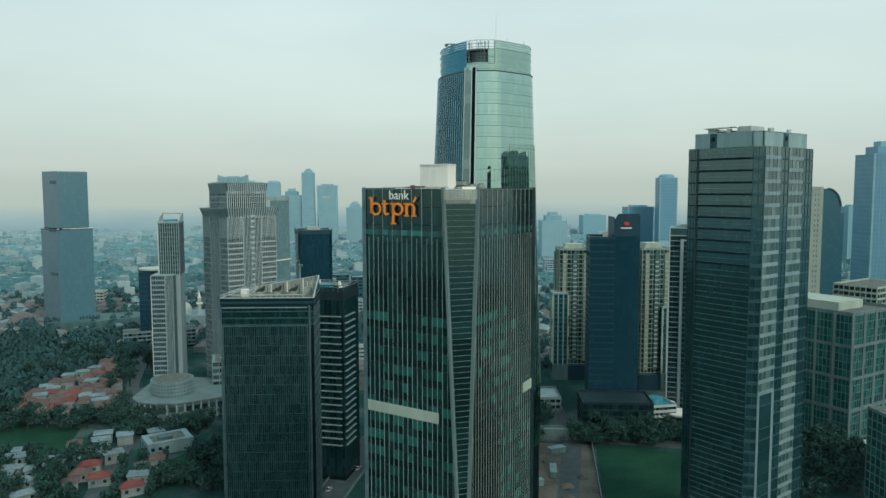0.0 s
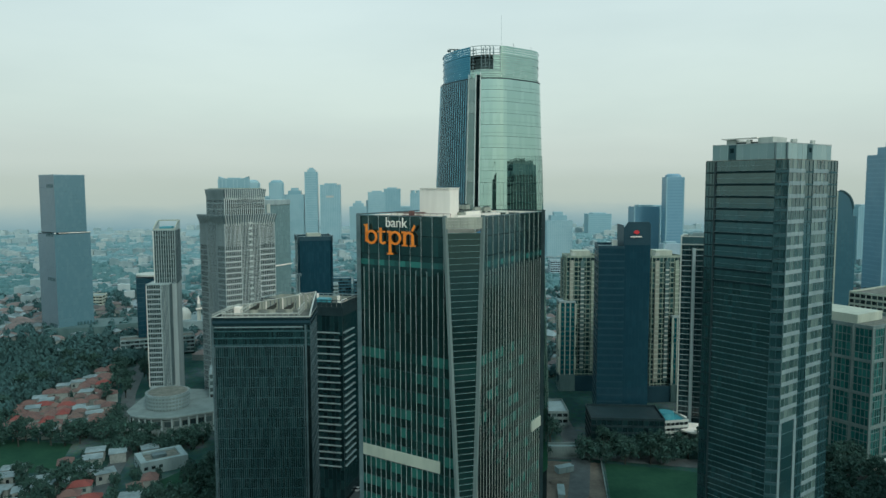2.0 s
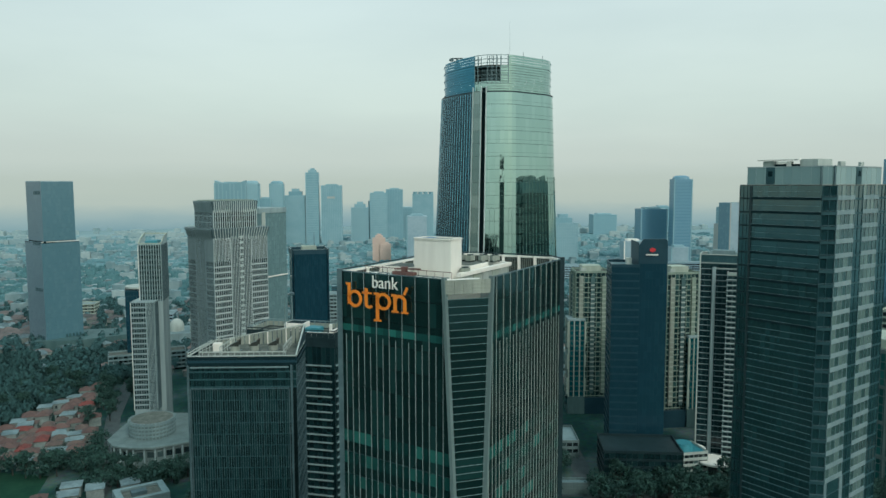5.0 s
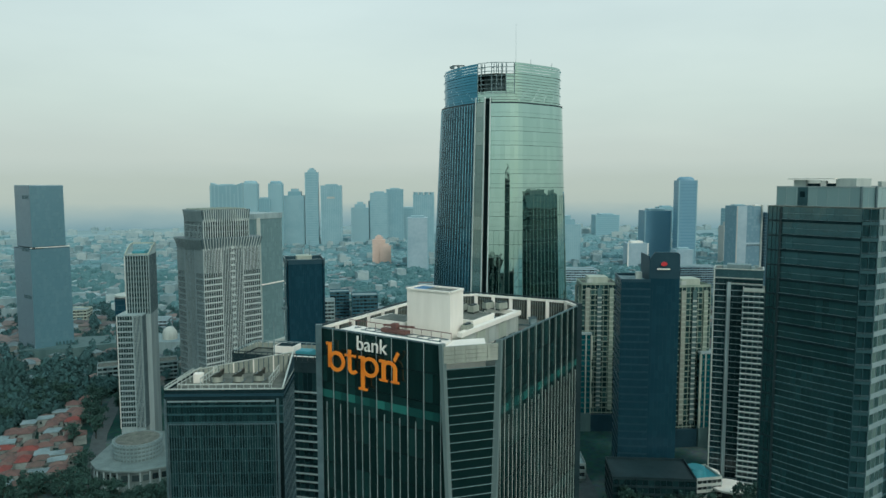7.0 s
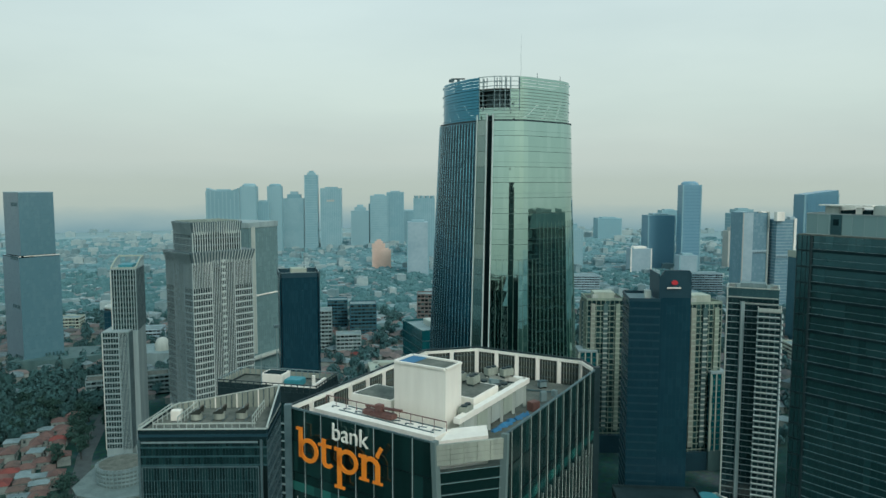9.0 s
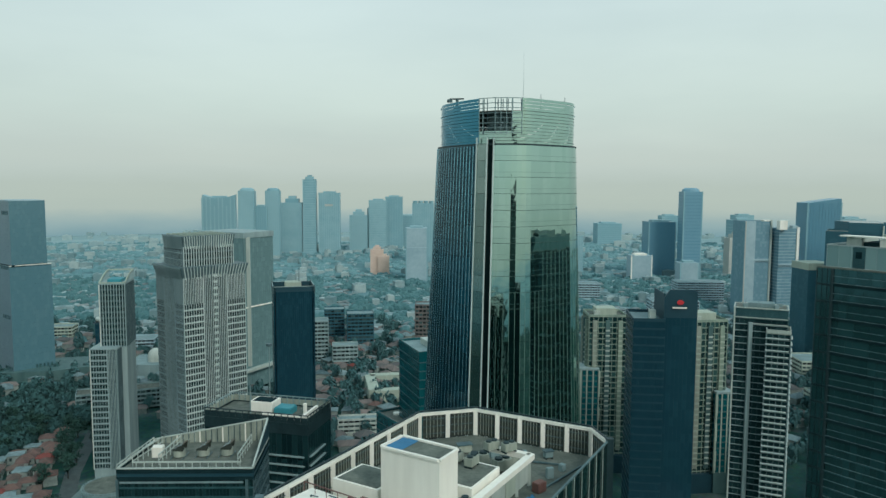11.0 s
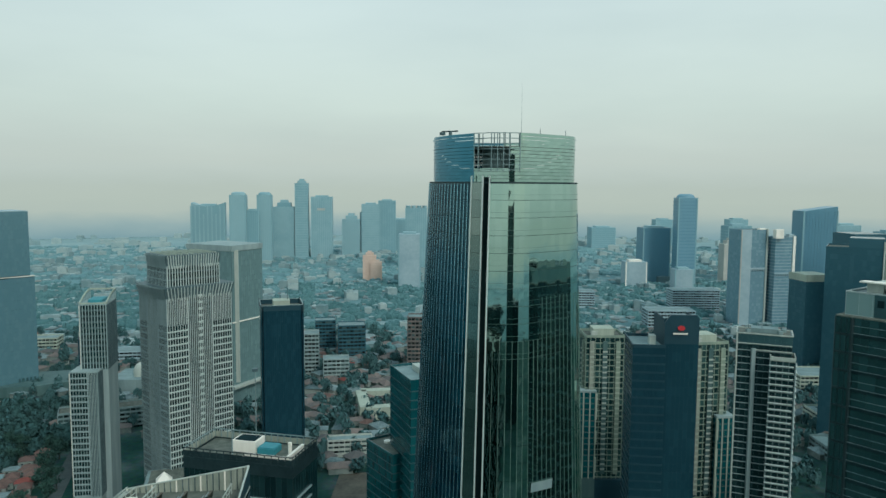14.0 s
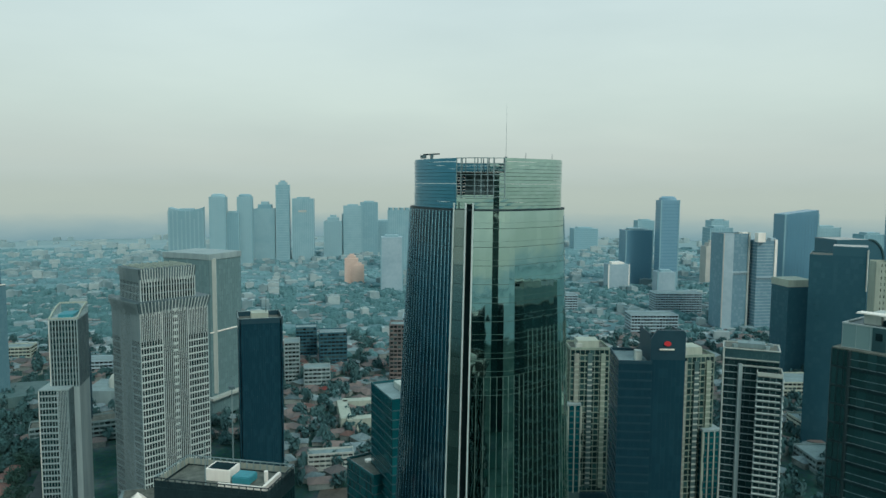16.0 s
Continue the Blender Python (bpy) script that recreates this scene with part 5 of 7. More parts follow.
    for (p, q), k in zip(zip(cr, cr[1:] + cr[:1]), (2, 9, 8, 9, 8)):
        facade(root, p, q, 155.3, 160.6, 1, k, G_CROWN, FIN, 0.15, 0.1, 0.05, 0.08, FIN)
        part("crown_rail", Shape().beam((*p, 160.7), (*q, 160.7), 0.35, 0.3), FIN, root)
    # the notches' shade is in the bars' colour; nothing is cut out
    for p, q, a, e in ((cr[4], cr[0], 0.27, 0.39), (cr[1], cr[2], 0.44, 0.55)):
        part("crown_notch", Shape().beam((*lerp(p, q, a), 158.0), (*lerp(p, q, e), 158.0), 0.5, 5.2), SLATE, root, "dark bar standing for a shaded recess in the glass crown")
        part("notch_vent", Shape().beam((*lerp(p, q, a + 0.03), 158.6), (*lerp(p, q, e - 0.03), 158.6), 0.7, 1.6), ROOFBLACK, root)
    for p in (cr[0], cr[1]):
        part("crown_post", Shape().beam((*lerp(p, mid, -0.01), 155.3), (*lerp(p, mid, -0.01), 160.8), 0.5), GREYMETAL, root)
    # plant house, its open middle's shade painted as a black block, and loose units on the roof
    ph = [lerp(p, mid, 0.3) for p in plan]
    a, b2 = ph[4], ph[0]
    deep = Vector((-ov.x, -ov.y)) * 9
    for e0, e1, z1, m2 in ((0.02, 0.22, 162.6, OFFWHITE), (0.24, 0.66, 161.6, ROOFBLACK), (0.68, 0.98, 163.0, OFFWHITE)):
        p, q = lerp(a, b2, e0), lerp(a, b2, e1)
        part("plant_house", Shape().prism([p, q, tuple(Vector(q) + deep), tuple(Vector(p) + deep)], 155.3, z1), m2, root, bevel=0.06)
    part("plant_canopy", Shape().beam((*lerp(a, b2, -0.04), 162.9), (*lerp(a, b2, 0.7), 162.9), 3.0, 0.3), WHITE, root, "thin white roof over the plant")
    part("white_tank", Shape().prism([tuple(Vector(lerp(a, b2, e)) - deep * k) for e, k in ((0.46, 0.06), (0.54, 0.06), (0.54, -0.1), (0.46, -0.1))], 160.4, 162.4), WHITE, root)
    for e, w in ((0.22, 1.6), (0.7, 1.2)):
        x, y = lerp(lerp(cr[1], cr[2], e), mid, 0.12)
        part("roof_unit", Shape().box(x - w / 2, y - w / 2, 160.4, x + w / 2, y + w / 2, 162.2), OFFWHITE, root, bevel=0.06)
    return root


panelled_tower()

# ---- grey ribbed twin-stepped tower ----
def ribbed_tower():
    root, c = block("skyscraper", "grey ribbed stone skyscraper with flared cornices and a set-back top", (-113.7, 504.0), 43.5, 39.0, 32.5, 126.5, body=STONE)
    f, r, b, l = c
    mid = lerp(f, b, 0.5)
    for p, q, cuts in ((f, r, (0, 0.31, 0.69, 1)), (l, f, (0, 0.3, 0.7, 1))):
        for i in range(3):
            a, e = lerp(p, q, cuts[i]), lerp(p, q, cuts[i + 1])
            # front wall gets pale ribs; the side away from the sun is painted darker
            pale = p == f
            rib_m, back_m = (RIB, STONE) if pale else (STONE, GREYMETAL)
            if i == 1:
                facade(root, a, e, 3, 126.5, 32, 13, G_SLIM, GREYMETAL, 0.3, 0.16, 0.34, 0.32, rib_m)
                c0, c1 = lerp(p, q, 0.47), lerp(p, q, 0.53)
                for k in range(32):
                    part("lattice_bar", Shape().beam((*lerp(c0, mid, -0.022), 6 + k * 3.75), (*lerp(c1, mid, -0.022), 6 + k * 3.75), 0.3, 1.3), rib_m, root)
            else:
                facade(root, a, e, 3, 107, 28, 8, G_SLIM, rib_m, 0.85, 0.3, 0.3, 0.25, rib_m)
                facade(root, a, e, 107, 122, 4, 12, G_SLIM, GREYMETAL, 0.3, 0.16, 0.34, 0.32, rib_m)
    for p, q in ((r, b), (b, l)):
        facade(root, p, q, 3, 122, 30, 16, G_WIN, STONE, 1.2, 0.2, 0.4, 0.4, STONE, joined=True)

    def cornice(ring_pts, z0, z1, grow, label):
        lo, hi = [(*p, z0) for p in ring_pts], [(*lerp(p, mid, -grow), z1) for p in ring_pts]
        part("cornice", Shape().loft([lo, hi, [(x, y, z1 + 0.5) for x, y, _ in hi]]), GREYMETAL, root, label)
        for p, q in ((ring_pts[0], ring_pts[1]), (ring_pts[3], ring_pts[0])):
            for i in range(1, 22):
                e = lerp(p, q, i / 22)
                o = lerp(e, mid, -0.012)
                h = lerp(e, mid, -grow - 0.012)
                # cornice ribs repeat the painted light front and darker sides
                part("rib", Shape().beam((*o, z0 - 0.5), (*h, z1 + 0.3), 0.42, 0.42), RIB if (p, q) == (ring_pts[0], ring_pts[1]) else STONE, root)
    cornice(c, 121.5, 127.5, 0.085, "flared stone cornice")
    uc = rect(-114.2, 507.5, 42.5, 31.0, 24.0)
    part("upper_body", Shape().prism(uc, 127.5, 143.5), STONE, root)
    for p, q, n in zip(uc, uc[1:] + uc[:1], (20, 14, 20, 14)):
        # only the sunlit front has the pale mullions
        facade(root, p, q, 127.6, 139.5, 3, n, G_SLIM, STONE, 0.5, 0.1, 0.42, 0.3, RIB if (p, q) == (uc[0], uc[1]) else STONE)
    cornice(uc, 138.5, 144.8, 0.05, "flared upper stone cornice")
    part("roof_deck", Shape().prism([lerp(p, mid, 0.06) for p in uc], 144.8, 145.2), CREAM, root)
    for i in range(9):
        e = 0.08 + i * 0.105
        part("roof_beam", Shape().beam((*lerp(lerp(uc[0], uc[1], e), mid, -0.03), 145.6), (*lerp(lerp(uc[3], uc[2], e), mid, -0.03), 145.6), 0.5, 0.7), CREAM, root)


ribbed_tower()


# ---- slim white gridded tower on a round podium ----
def gridded_tower():
    root = thing("apartment_tower", "slim white gridded tower stepping back above a round podium", "building", (-158, 515, 0))
    lo, up = rect(-152.1, 506.3, 93, 20, 14.4), rect(-149.3, 514.0, 98, 22, 13.7)
    part("body", Shape().prism(lo, 0, 81.5), GRID, root)
    part("upper_body", Shape().prism(up, 0, 117), GRID, root)
    for c, z0, z1, n in ((lo, 12, 81.5, 21), (up, 81.5, 117.5, 11)):
        f, r, b, l = c
        if c is lo:
            turn = lerp(l, f, 0.62)
            facade(root, l, turn, z0, z1, n, 6, G_SLIM, GRID, 0.9, 0.3, 0.26, 0.25, GRID)
            facade(root, turn, f, z0, z1, n, 7, G_SLIM, GREYMETAL, 0.4, 0.15, 0.34, 0.3, GRID)
        else:
            facade(root, l, f, z0, z1, n, 9, G_SLIM, GREYMETAL, 0.9, 0.15, 0.42, 0.3, GRID)
        facade(root, f, r, z0, z1, n, 14, G_SLIM, GREYMETAL, 0.5, 0.15, 0.5, 0.35, GREYMETAL)
        facade(root, b, l, z0, z1, n, 10, G_WIN, WHITE, 1.3, 0.4, 0.5, 0.45, WHITE, joined=True)
        facade(root, r, b, z0, z1, n, 6, G_WIN, GRID, 1.0, 0.3, 0.9, 0.4, GRID, joined=True)
        part("cornice", Shape().prism([lerp(p, lerp(f, b, 0.5), -0.03) for p in c], z1, z1 + 0.7), GRID, root)
    mid = lerp(up[0], up[2], 0.5)
    # open crown whose frame climbs in an arc towards the back
    rise = lambda e: 118.4 + 5.2 * math.sin(e * math.pi / 2)
    for p, q in ((up[0], up[1]), (up[3], up[2])):
        for i in range(8):
            u, v = i / 8, (i + 1) / 8
            part("crown_rail", Shape().beam((*lerp(p, q, u), rise(u)), (*lerp(p, q, v), rise(v)), 0.6, 0.8), CREAM, root)
            part("crown_post", Shape().beam((*lerp(p, q, v), 117.9), (*lerp(p, q, v), rise(v)), 0.4, 0.4), GRID, root)
    for p, q, z in ((up[3], up[0], 118.4), (up[1], up[2], 123.6)):
        part("crown_rail", Shape().beam((*p, z), (*q, z), 0.6, 0.9), CREAM, root)
    part("roof_tank", Shape().prism([lerp(p, mid, 0.45) for p in up], 118.2, 119.8), AQUA, root)
    pod = thing("podium", "pale curved podium with a drum and colonnade below the slim tower", "building", (-142, 460, 0))
    drum_n = 40
    part("drum", Shape().tube(-141, 462, 8, 21.4, 11.6, 12.6, drum_n), PIER, pod, "round ribbed pale drum")
    part("drum_roof", Shape().tube(-141, 462, 21.4, 21.5, 11.4, 11.4, drum_n), ROOFDECK, pod, "grassed drum roof")
    for i in range(drum_n):
        a = 2 * math.pi * i / drum_n
        x, y = -141 + 11.9 * math.cos(a), 462 + 11.9 * math.sin(a)
        part("drum_rib", Shape().beam((x, y, 9), (-141 + 12.8 * math.cos(a), 462 + 12.8 * math.sin(a), 21.6), 0.5, 0.5), CONCRETE, pod)
    for z in (13.4, 15.6, 17.8, 20.0):
        part("drum_band", Shape().tube(-141, 462, z, z + 0.9, 12.5 + (z - 13) * 0.07, 12.55 + (z - 13) * 0.07, drum_n), CONCRETE, pod)
    base = [(-163, 452), (-156, 442), (-144, 438), (-132, 438), (-84, 462), (-92, 492), (-140, 500), (-163, 490)]
    mid = (-130, 468)
    part("podium_body", Shape().prism([lerp(p, mid, 0.06) for p in base], 0, 11), PIER, pod)
    part("podium_roof", Shape().prism(base, 11, 12.2), PIER, pod, "pale overhanging podium roof", bevel=0.15)
    for p, q in zip(base[:5], base[1:5]):
        n = max(2, round((Vector(q) - Vector(p)).length / 5))
        for i in range(n):
            a = lerp(lerp(p, q, i / n), mid, 0.02)
            part("column", Shape().beam((*a, 0), (*a, 11), 0.7), GRID, pod)
            e, g = lerp(lerp(p, q, (i + 0.2) / n), mid, 0.05), lerp(lerp(p, q, (i + 0.85) / n), mid, 0.05)
            part("window", Shape().beam((*e, 7.6), (*g, 7.6), 0.5, 3.0), G_WIN, pod)
    ann = thing("office_annex", "grey banded annex block behind the podium", "building", (-104, 492, 0))
    pts = [(-120, 478), (-86, 486), (-92, 512), (-126, 504)]
    part("body", Shape().prism(pts, 0, 27), CONCRETE, ann)
    facade(ann, pts[0], pts[1], 10, 27, 4, 8, G_WIN, CONCRETE, 1.6, 0.3, 0.4, 0.3, CONCRETE)
    facade(ann, pts[3], pts[0], 10, 27, 4, 6, G_WIN, CONCRETE, 2.2, 0.3, 0.9, 0.3, CONCRETE)
    part("roof", Shape().prism([lerp(p, (-106, 495), 0.1) for p in pts], 27, 27.3), ROOFDECK, ann)
    part("tent_roof", Shape().add([(-116, 486, 27.3), (-108, 488, 27.3), (-110, 494, 27.3), (-118, 492, 27.3), (-113, 490, 32)], [(0, 1, 4), (1, 2, 4), (2, 3, 4), (3, 0, 4)]), WHITE, ann)


gridded_tower()


# ---- stepped grey-blue tower by the wood ----
def stepped_tower():
    root, c = block("skyscraper", "smooth glass skyscraper, hazed grey-blue, stepping in at mid height", (-333.0, 741.0), 46, 34.5, 40.0, 101.5)
    f, r, b, l = c
    uc = rect(-331.5, 742.0, 48, 29.7, 33.0)
    part("upper_body", Shape().prism(uc, 101.5, 158), BLACKBODY, root)
    for cc, z0, z1, n in ((c, 2, 101.0, 25), (uc, 103, 159, 14)):
        # haze-paled glass: bluer on the right wall, greyer on the left
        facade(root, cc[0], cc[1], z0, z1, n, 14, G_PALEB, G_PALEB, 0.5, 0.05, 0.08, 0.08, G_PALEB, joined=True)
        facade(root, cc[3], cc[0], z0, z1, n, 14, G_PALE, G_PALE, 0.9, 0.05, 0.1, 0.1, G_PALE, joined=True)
    for z in (12, 58, 102, 150):
        cc = c if z < 103 else uc
        for p, q in ((cc[3], cc[0]), (cc[0], cc[1])) if z == 12 else ((cc[3], cc[0]),):
            for i in range(5):
                a, e = lerp(p, q, 0.5 + (i + 0.2) / 11), lerp(p, q, 0.5 + (i + 0.75) / 11)
                part("vent_slot", Shape().beam((*a, z - 1.5), (*e, z - 1.5), 0.5, 3.4), SLATE, root)
    part("setback_rail", Shape().beam((*c[0], 102.3), (*c[1], 102.3), 0.6, 0.6), WHITE, root)
    part("roof", Shape().prism(c, 101.5, 102), FARSTONE, root)
    part("upper_roof", Shape().prism(uc, 158, 159.6), FARSTONE, root)
    part("podium", Shape().prism([(-345, 735), (-300, 742), (-255, 772), (-275, 800), (-330, 790)], 0, 9), TEALWALL, root, "low dark podium wing")


stepped_tower()


def simple(name, label, at, deg, w1, w2, z, n, bays, glass, bar, band=0.8, out=0.15, mull=0.12, mull_out=0.15, bar2=None, roof=ROOFDECK, parapet=1.4, body=None, fine=(0, 3), group=""):
    """A plain block tower with a facade on each wall, a roof deck and a parapet."""
    root, c = block(name, label, at, deg, w1, w2, z, body=body, group=group)
    for i in range(4):
        p, q = c[i], c[(i + 1) % 4]
        nb = max(2, round(bays * (w1 if i % 2 == 0 else w2) / w1))
        facade(root, p, q, 1.5, z, n, nb, glass, bar, band, out, mull, mull_out, bar2, joined=i not in fine)
    mid = lerp(c[0], c[2], 0.5)
    part("roof_deck", Shape().prism([lerp(p, mid, 0.02) for p in c], z, z + 0.2), roof, root)
    if parapet:
        for p, q in zip(c, c[1:] + c[:1]):
            part("parapet", Shape().beam((*p, z + parapet / 2), (*q, z + parapet / 2), 0.4, parapet), bar2 or bar, root)
    return root, c, mid


# ---- navy tower ----
root, c, mid = simple("office_tower", "plain navy glass tower with a notched roof and white edge lines", (-72.2, 550.5), 12.2, 25.6, 26, 107.0, 26, 20, G_NAVY, NAVY, 0.2, 0.04, 0.06, 0.06, NAVY, parapet=3.2)
for k in (0, 1):
    for s in (0.05, 0.95):
        p = lerp(lerp(c[0], c[1], s), mid, -0.02)
        part("edge_line", Shape().beam((*p, 1), (*p, 110), 0.35), GREYMETAL, root)
part("roof_house", Shape().prism([lerp(p, mid, 0.6) for p in c], 107, 112), CREAM, root)
for p, q in zip(c, c[1:] + c[:1]):
    part("parapet_rim", Shape().beam((*p, 110.3), (*q, 110.3), 0.5, 0.25), GRID, root)
part("mast", Shape().tube(mid[0] + 4, mid[1], 111, 122, 0.3, 0.1, 8), GREYMETAL, root)
for p, q in zip(c, c[1:] + c[:1]):
    part("corner_post", Shape().beam((*p, 106), (*p, 111), 0.8), GREYMETAL, root)

# a white lattice mast in front of it
mast = thing("street_mast", "thin pale lighting mast", "mast", (-60, 460, 0))
part("pole", Shape().tube(-60.5, 470, 0, 92, 0.45, 0.25, 8), CONCRETE, mast)
part("head", Shape().tube(-60.5, 470, 91, 92.4, 1.6, 1.6, 10), GREYMETAL, mast)

# ---- pale tower with a white vertical strip, behind the ribbed one ----
root, c, mid = simple("office_tower", "grey glass office tower with a broad white vertical strip", (-122.2, 697.5), 60, 36.6, 47.8, 130, 30, 14, G_GREEN, G_GREEN, 0.4, 0.06, 0.1, 0.12, GREYMETAL, parapet=0, fine=())
part("roof_slab", Shape().prism([lerp(p, mid, -0.03) for p in c], 130, 134.6), GRID, root, "thick pale roof slab", bevel=0.1)
p = lerp(c[0], mid, -0.01)
part("white_strip", Shape().beam((*lerp(p, c[1], 0.12), 22), (*lerp(p, c[1], 0.12), 131), 4.5, 2.0), OFFWHITE, root)
part("belt", Shape().beam((*lerp(c[0], mid, -0.02), 72), (*lerp(c[1], mid, -0.02), 72), 1.0, 0.9), WHITE, root)
part("low_canopy", Shape().prism([lerp(p, mid, -0.2) for p in c], 18, 20), OFFWHITE, root)

# ---- flat dark slab behind the gridded tower ----
root, c, mid = simple("office_tower", "dark blue glass block with a pale disc on its roof", (-226, 655), 20, 26, 20, 67, 16, 12, G_NAVY, NAVY, 0.4, 0.06, 0.08, 0.08, NAVY, fine=())
part("roof_disc", Shape().tube(*mid, 69, 70.5, 13, 13, 28), OFFWHITE, root, "pale overhanging roof disc")
part("disc_drum", Shape().tube(*mid, 66, 69, 5, 5, 20), CONCRETE, root)
simple("office_block", "low grey concrete block with rows of windows", (-236, 640), 20, 60, 18, 15, 4, 16, G_WIN, CONCRETE, 1.4, 0.3, 0.4, 0.3, fine=())

# ---- black tower with the red sign, and its podium ----
root, c, mid = simple("office_tower", "black glass tower with a lower wing and a grey podium", (119.7, 433.5), -10, 14.8, 26, 110, 27, 14, G_NAVY, NAVY, 0.9, 0.2, 0.06, 0.08, NAVY, parapet=1.6, roof=CONCRETE)
part("roof_cabin", Shape().prism([lerp(lerp(p, mid, 0.7), c[1], 0.35) for p in c], 110, 114.5), OFFWHITE, root)
hi = rect(133.8, 431.5, -7, 15.6, 22)
hu, hv = (Vector(hi[1]) - Vector(hi[0])), (Vector(hi[3]) - Vector(hi[0]))
prof = [(0, 0), (1, 0), (1, 124.4), (0.93, 125.6), (0.17, 125.6), (0, 121.6)]
part("high_wing", Shape().loft([[(*(Vector(hi[0]) + hu * x + hv * k), z) for x, z in prof] for k in (0.06, 0)]), NAVY, root, "dark front wall with cut upper corners")
part("high_wing", Shape().prism([tuple(Vector(hi[0]) + hu * x + hv * y) for x, y in ((0.005, 0.06), (0.995, 0.06), (0.995, 1), (0.005, 1))], 0, 120.0), NAVY, root)
part("wing_roof", Shape().prism([tuple(Vector(hi[0]) + hu * x + hv * y) for x, y in ((0.02, 0.08), (0.98, 0.08), (0.98, 0.98), (0.02, 0.98))], 120.0, 120.2), ROOFBLACK, root)
for x in (0.01, 0.99):
    part("roof_screen", Shape().beam((*(Vector(hi[0]) + hu * x + hv * 0.06), 121.8), (*(Vector(hi[0]) + hu * x + hv * 0.98), 121.8), 0.4, 3.6), NAVY, root)
facade(root, hi[0], hi[1], 2, 112, 27, 8, G_NAVY, NAVY, 0.2, 0.04, 0.05, 0.06, NAVY)
facade(root, hi[1], hi[2], 2, 119, 28, 10, G_NAVY, NAVY, 0.2, 0.04, 0.05, 0.06, NAVY, joined=True)
sg = thing("roof_sign", "red oval emblem over a short white bar", "sign", (140, 430, 118))
nrm = (Vector(hi[1]) - Vector(hi[0])).normalized()
face_m = Matrix(((nrm.x, 0, nrm.y, hi[0][0] + nrm.y * 0.4), (nrm.y, 0, -nrm.x, hi[0][1] - nrm.x * 0.4), (0, 1, 0, 0), (0, 0, 0, 1)))
part("emblem", disc(7.4, 119.6, 1.6, 1.15), RED, sg, "red oval emblem", face_m)
part("caption_bar", bar(3.8, 116.6, 10.4, 117.3), WHITE, sg, "white caption bar", face_m)
simple("podium", "dark grey flat-roofed podium below the black tower", (108, 402), -8, 40, 26, 17, 4, 14, G_DK, DARKMETAL, 1.2, 0.2, 0.2, 0.2, DARKMETAL, roof=DARKMETAL, fine=())
simple("shop_block", "low pale shop building with white bands", (146, 410), 8, 22, 16, 11, 3, 8, G_WIN, OFFWHITE, 1.5, 0.4, 0.2, 0.2, OFFWHITE, roof=AQUA, fine=())
solo("canopy", Shape().tube(172, 414, 6, 7, 9, 9, 28), WHITE, "round white entrance canopy", "canopy", bevel=0.1)
solo("canopy", Shape().tube(164, 424, 9.5, 10.5, 7, 7, 28), WHITE, "round white entrance canopy", "canopy", bevel=0.1)
solo("tank", Shape().tube(157, 420, 11.2, 15, 5.5, 4.5, 24), AQUA, "turquoise domed roof over the shops", "roof")


# ---- apartment towers ----
def apartments(at, deg, w1, w2, z, low, shift, label):
    root, c, mid = simple("apartment_tower", label, at, deg, w1, w2, z, 28, 8, G_APT, APTWALL, 0.6, 0.2, 0.3, 0.3, APTWALL, parapet=1.5, body=APTWALL, group="cream apartment towers")
    f, r, b, l = c
    for p, q in ((f, r), (l, f)):
        d = (Vector(q) - Vector(p))
        w = d.length
        d.normalize()
        o = Vector((d.y, -d.x))
        for s in (0.16, 0.5, 0.84):
            a = Vector(p) + d * w * s
            part("bay", Shape().beam((*(a + o * 0.3), 14), (*(a + o * 0.3), z - 2), 2.6, 1.4), (PARAPET, TEALWALL, APTWALL)[(0.16, 0.5, 0.84).index(s)], root)
            for k in range(24):
                zz = 17 + k * (z - 22) / 24
                part("balcony", Shape().beam((*(a - d * 1.3 + o * 0.9), zz), (*(a + d * 1.3 + o * 0.9), zz), 0.9, 0.9), OFFWHITE if s == 0.5 else CREAM, root)
    part("roof_house", Shape().prism([lerp(p, mid, 0.45) for p in c], z, z + 4.5), CREAM, root)
    part("roof_house", Shape().prism([lerp(lerp(p, mid, 0.7), f, 0.5) for p in c], z, z + 3.0), OFFWHITE, root)
    wing = rect(f[0] + shift, f[1] - 2.5, deg, w1 * 0.5, w2 * 0.7)
    part("low_wing", Shape().prism(wing, 0, low), TEALWALL, root)
    for i in (0, 3):
        facade(root, wing[i], wing[(i + 1) % 4], 12, low, round(low / 3.6) - 3, 3, G_TEAL, TEALWALL, 0.6, 0.15, 0.7, 0.25, CREAM)
    for e, corner in enumerate((wing[0], wing[1])):
        for z0, z1 in ((14, 26), (31, 42), (46, low)):
            part("white_strip", Shape().beam((*lerp(corner, mid, -0.03), z0 + 2 * e), (*lerp(corner, mid, -0.03), z1 - 1), 1.2, 1.0), CREAM, root, "cream vertical strip on the wing corner")
    part("wing_cornice", Shape().prism([lerp(p, mid, -0.02) for p in wing], low, low + 1.2), GRID, root)
    base = [lerp(p, mid, -0.25) for p in c]
    part("base", Shape().prism(base, 0, 11), NAVY, root)


apartments((121, 520.5), -4, 22.5, 20, 96, 64, -5, "cream and green apartment tower with stacked balconies")
apartments((171.5, 488.0), 5, 21, 20, 98.5, 58, 14, "cream and teal apartment tower with stacked balconies")


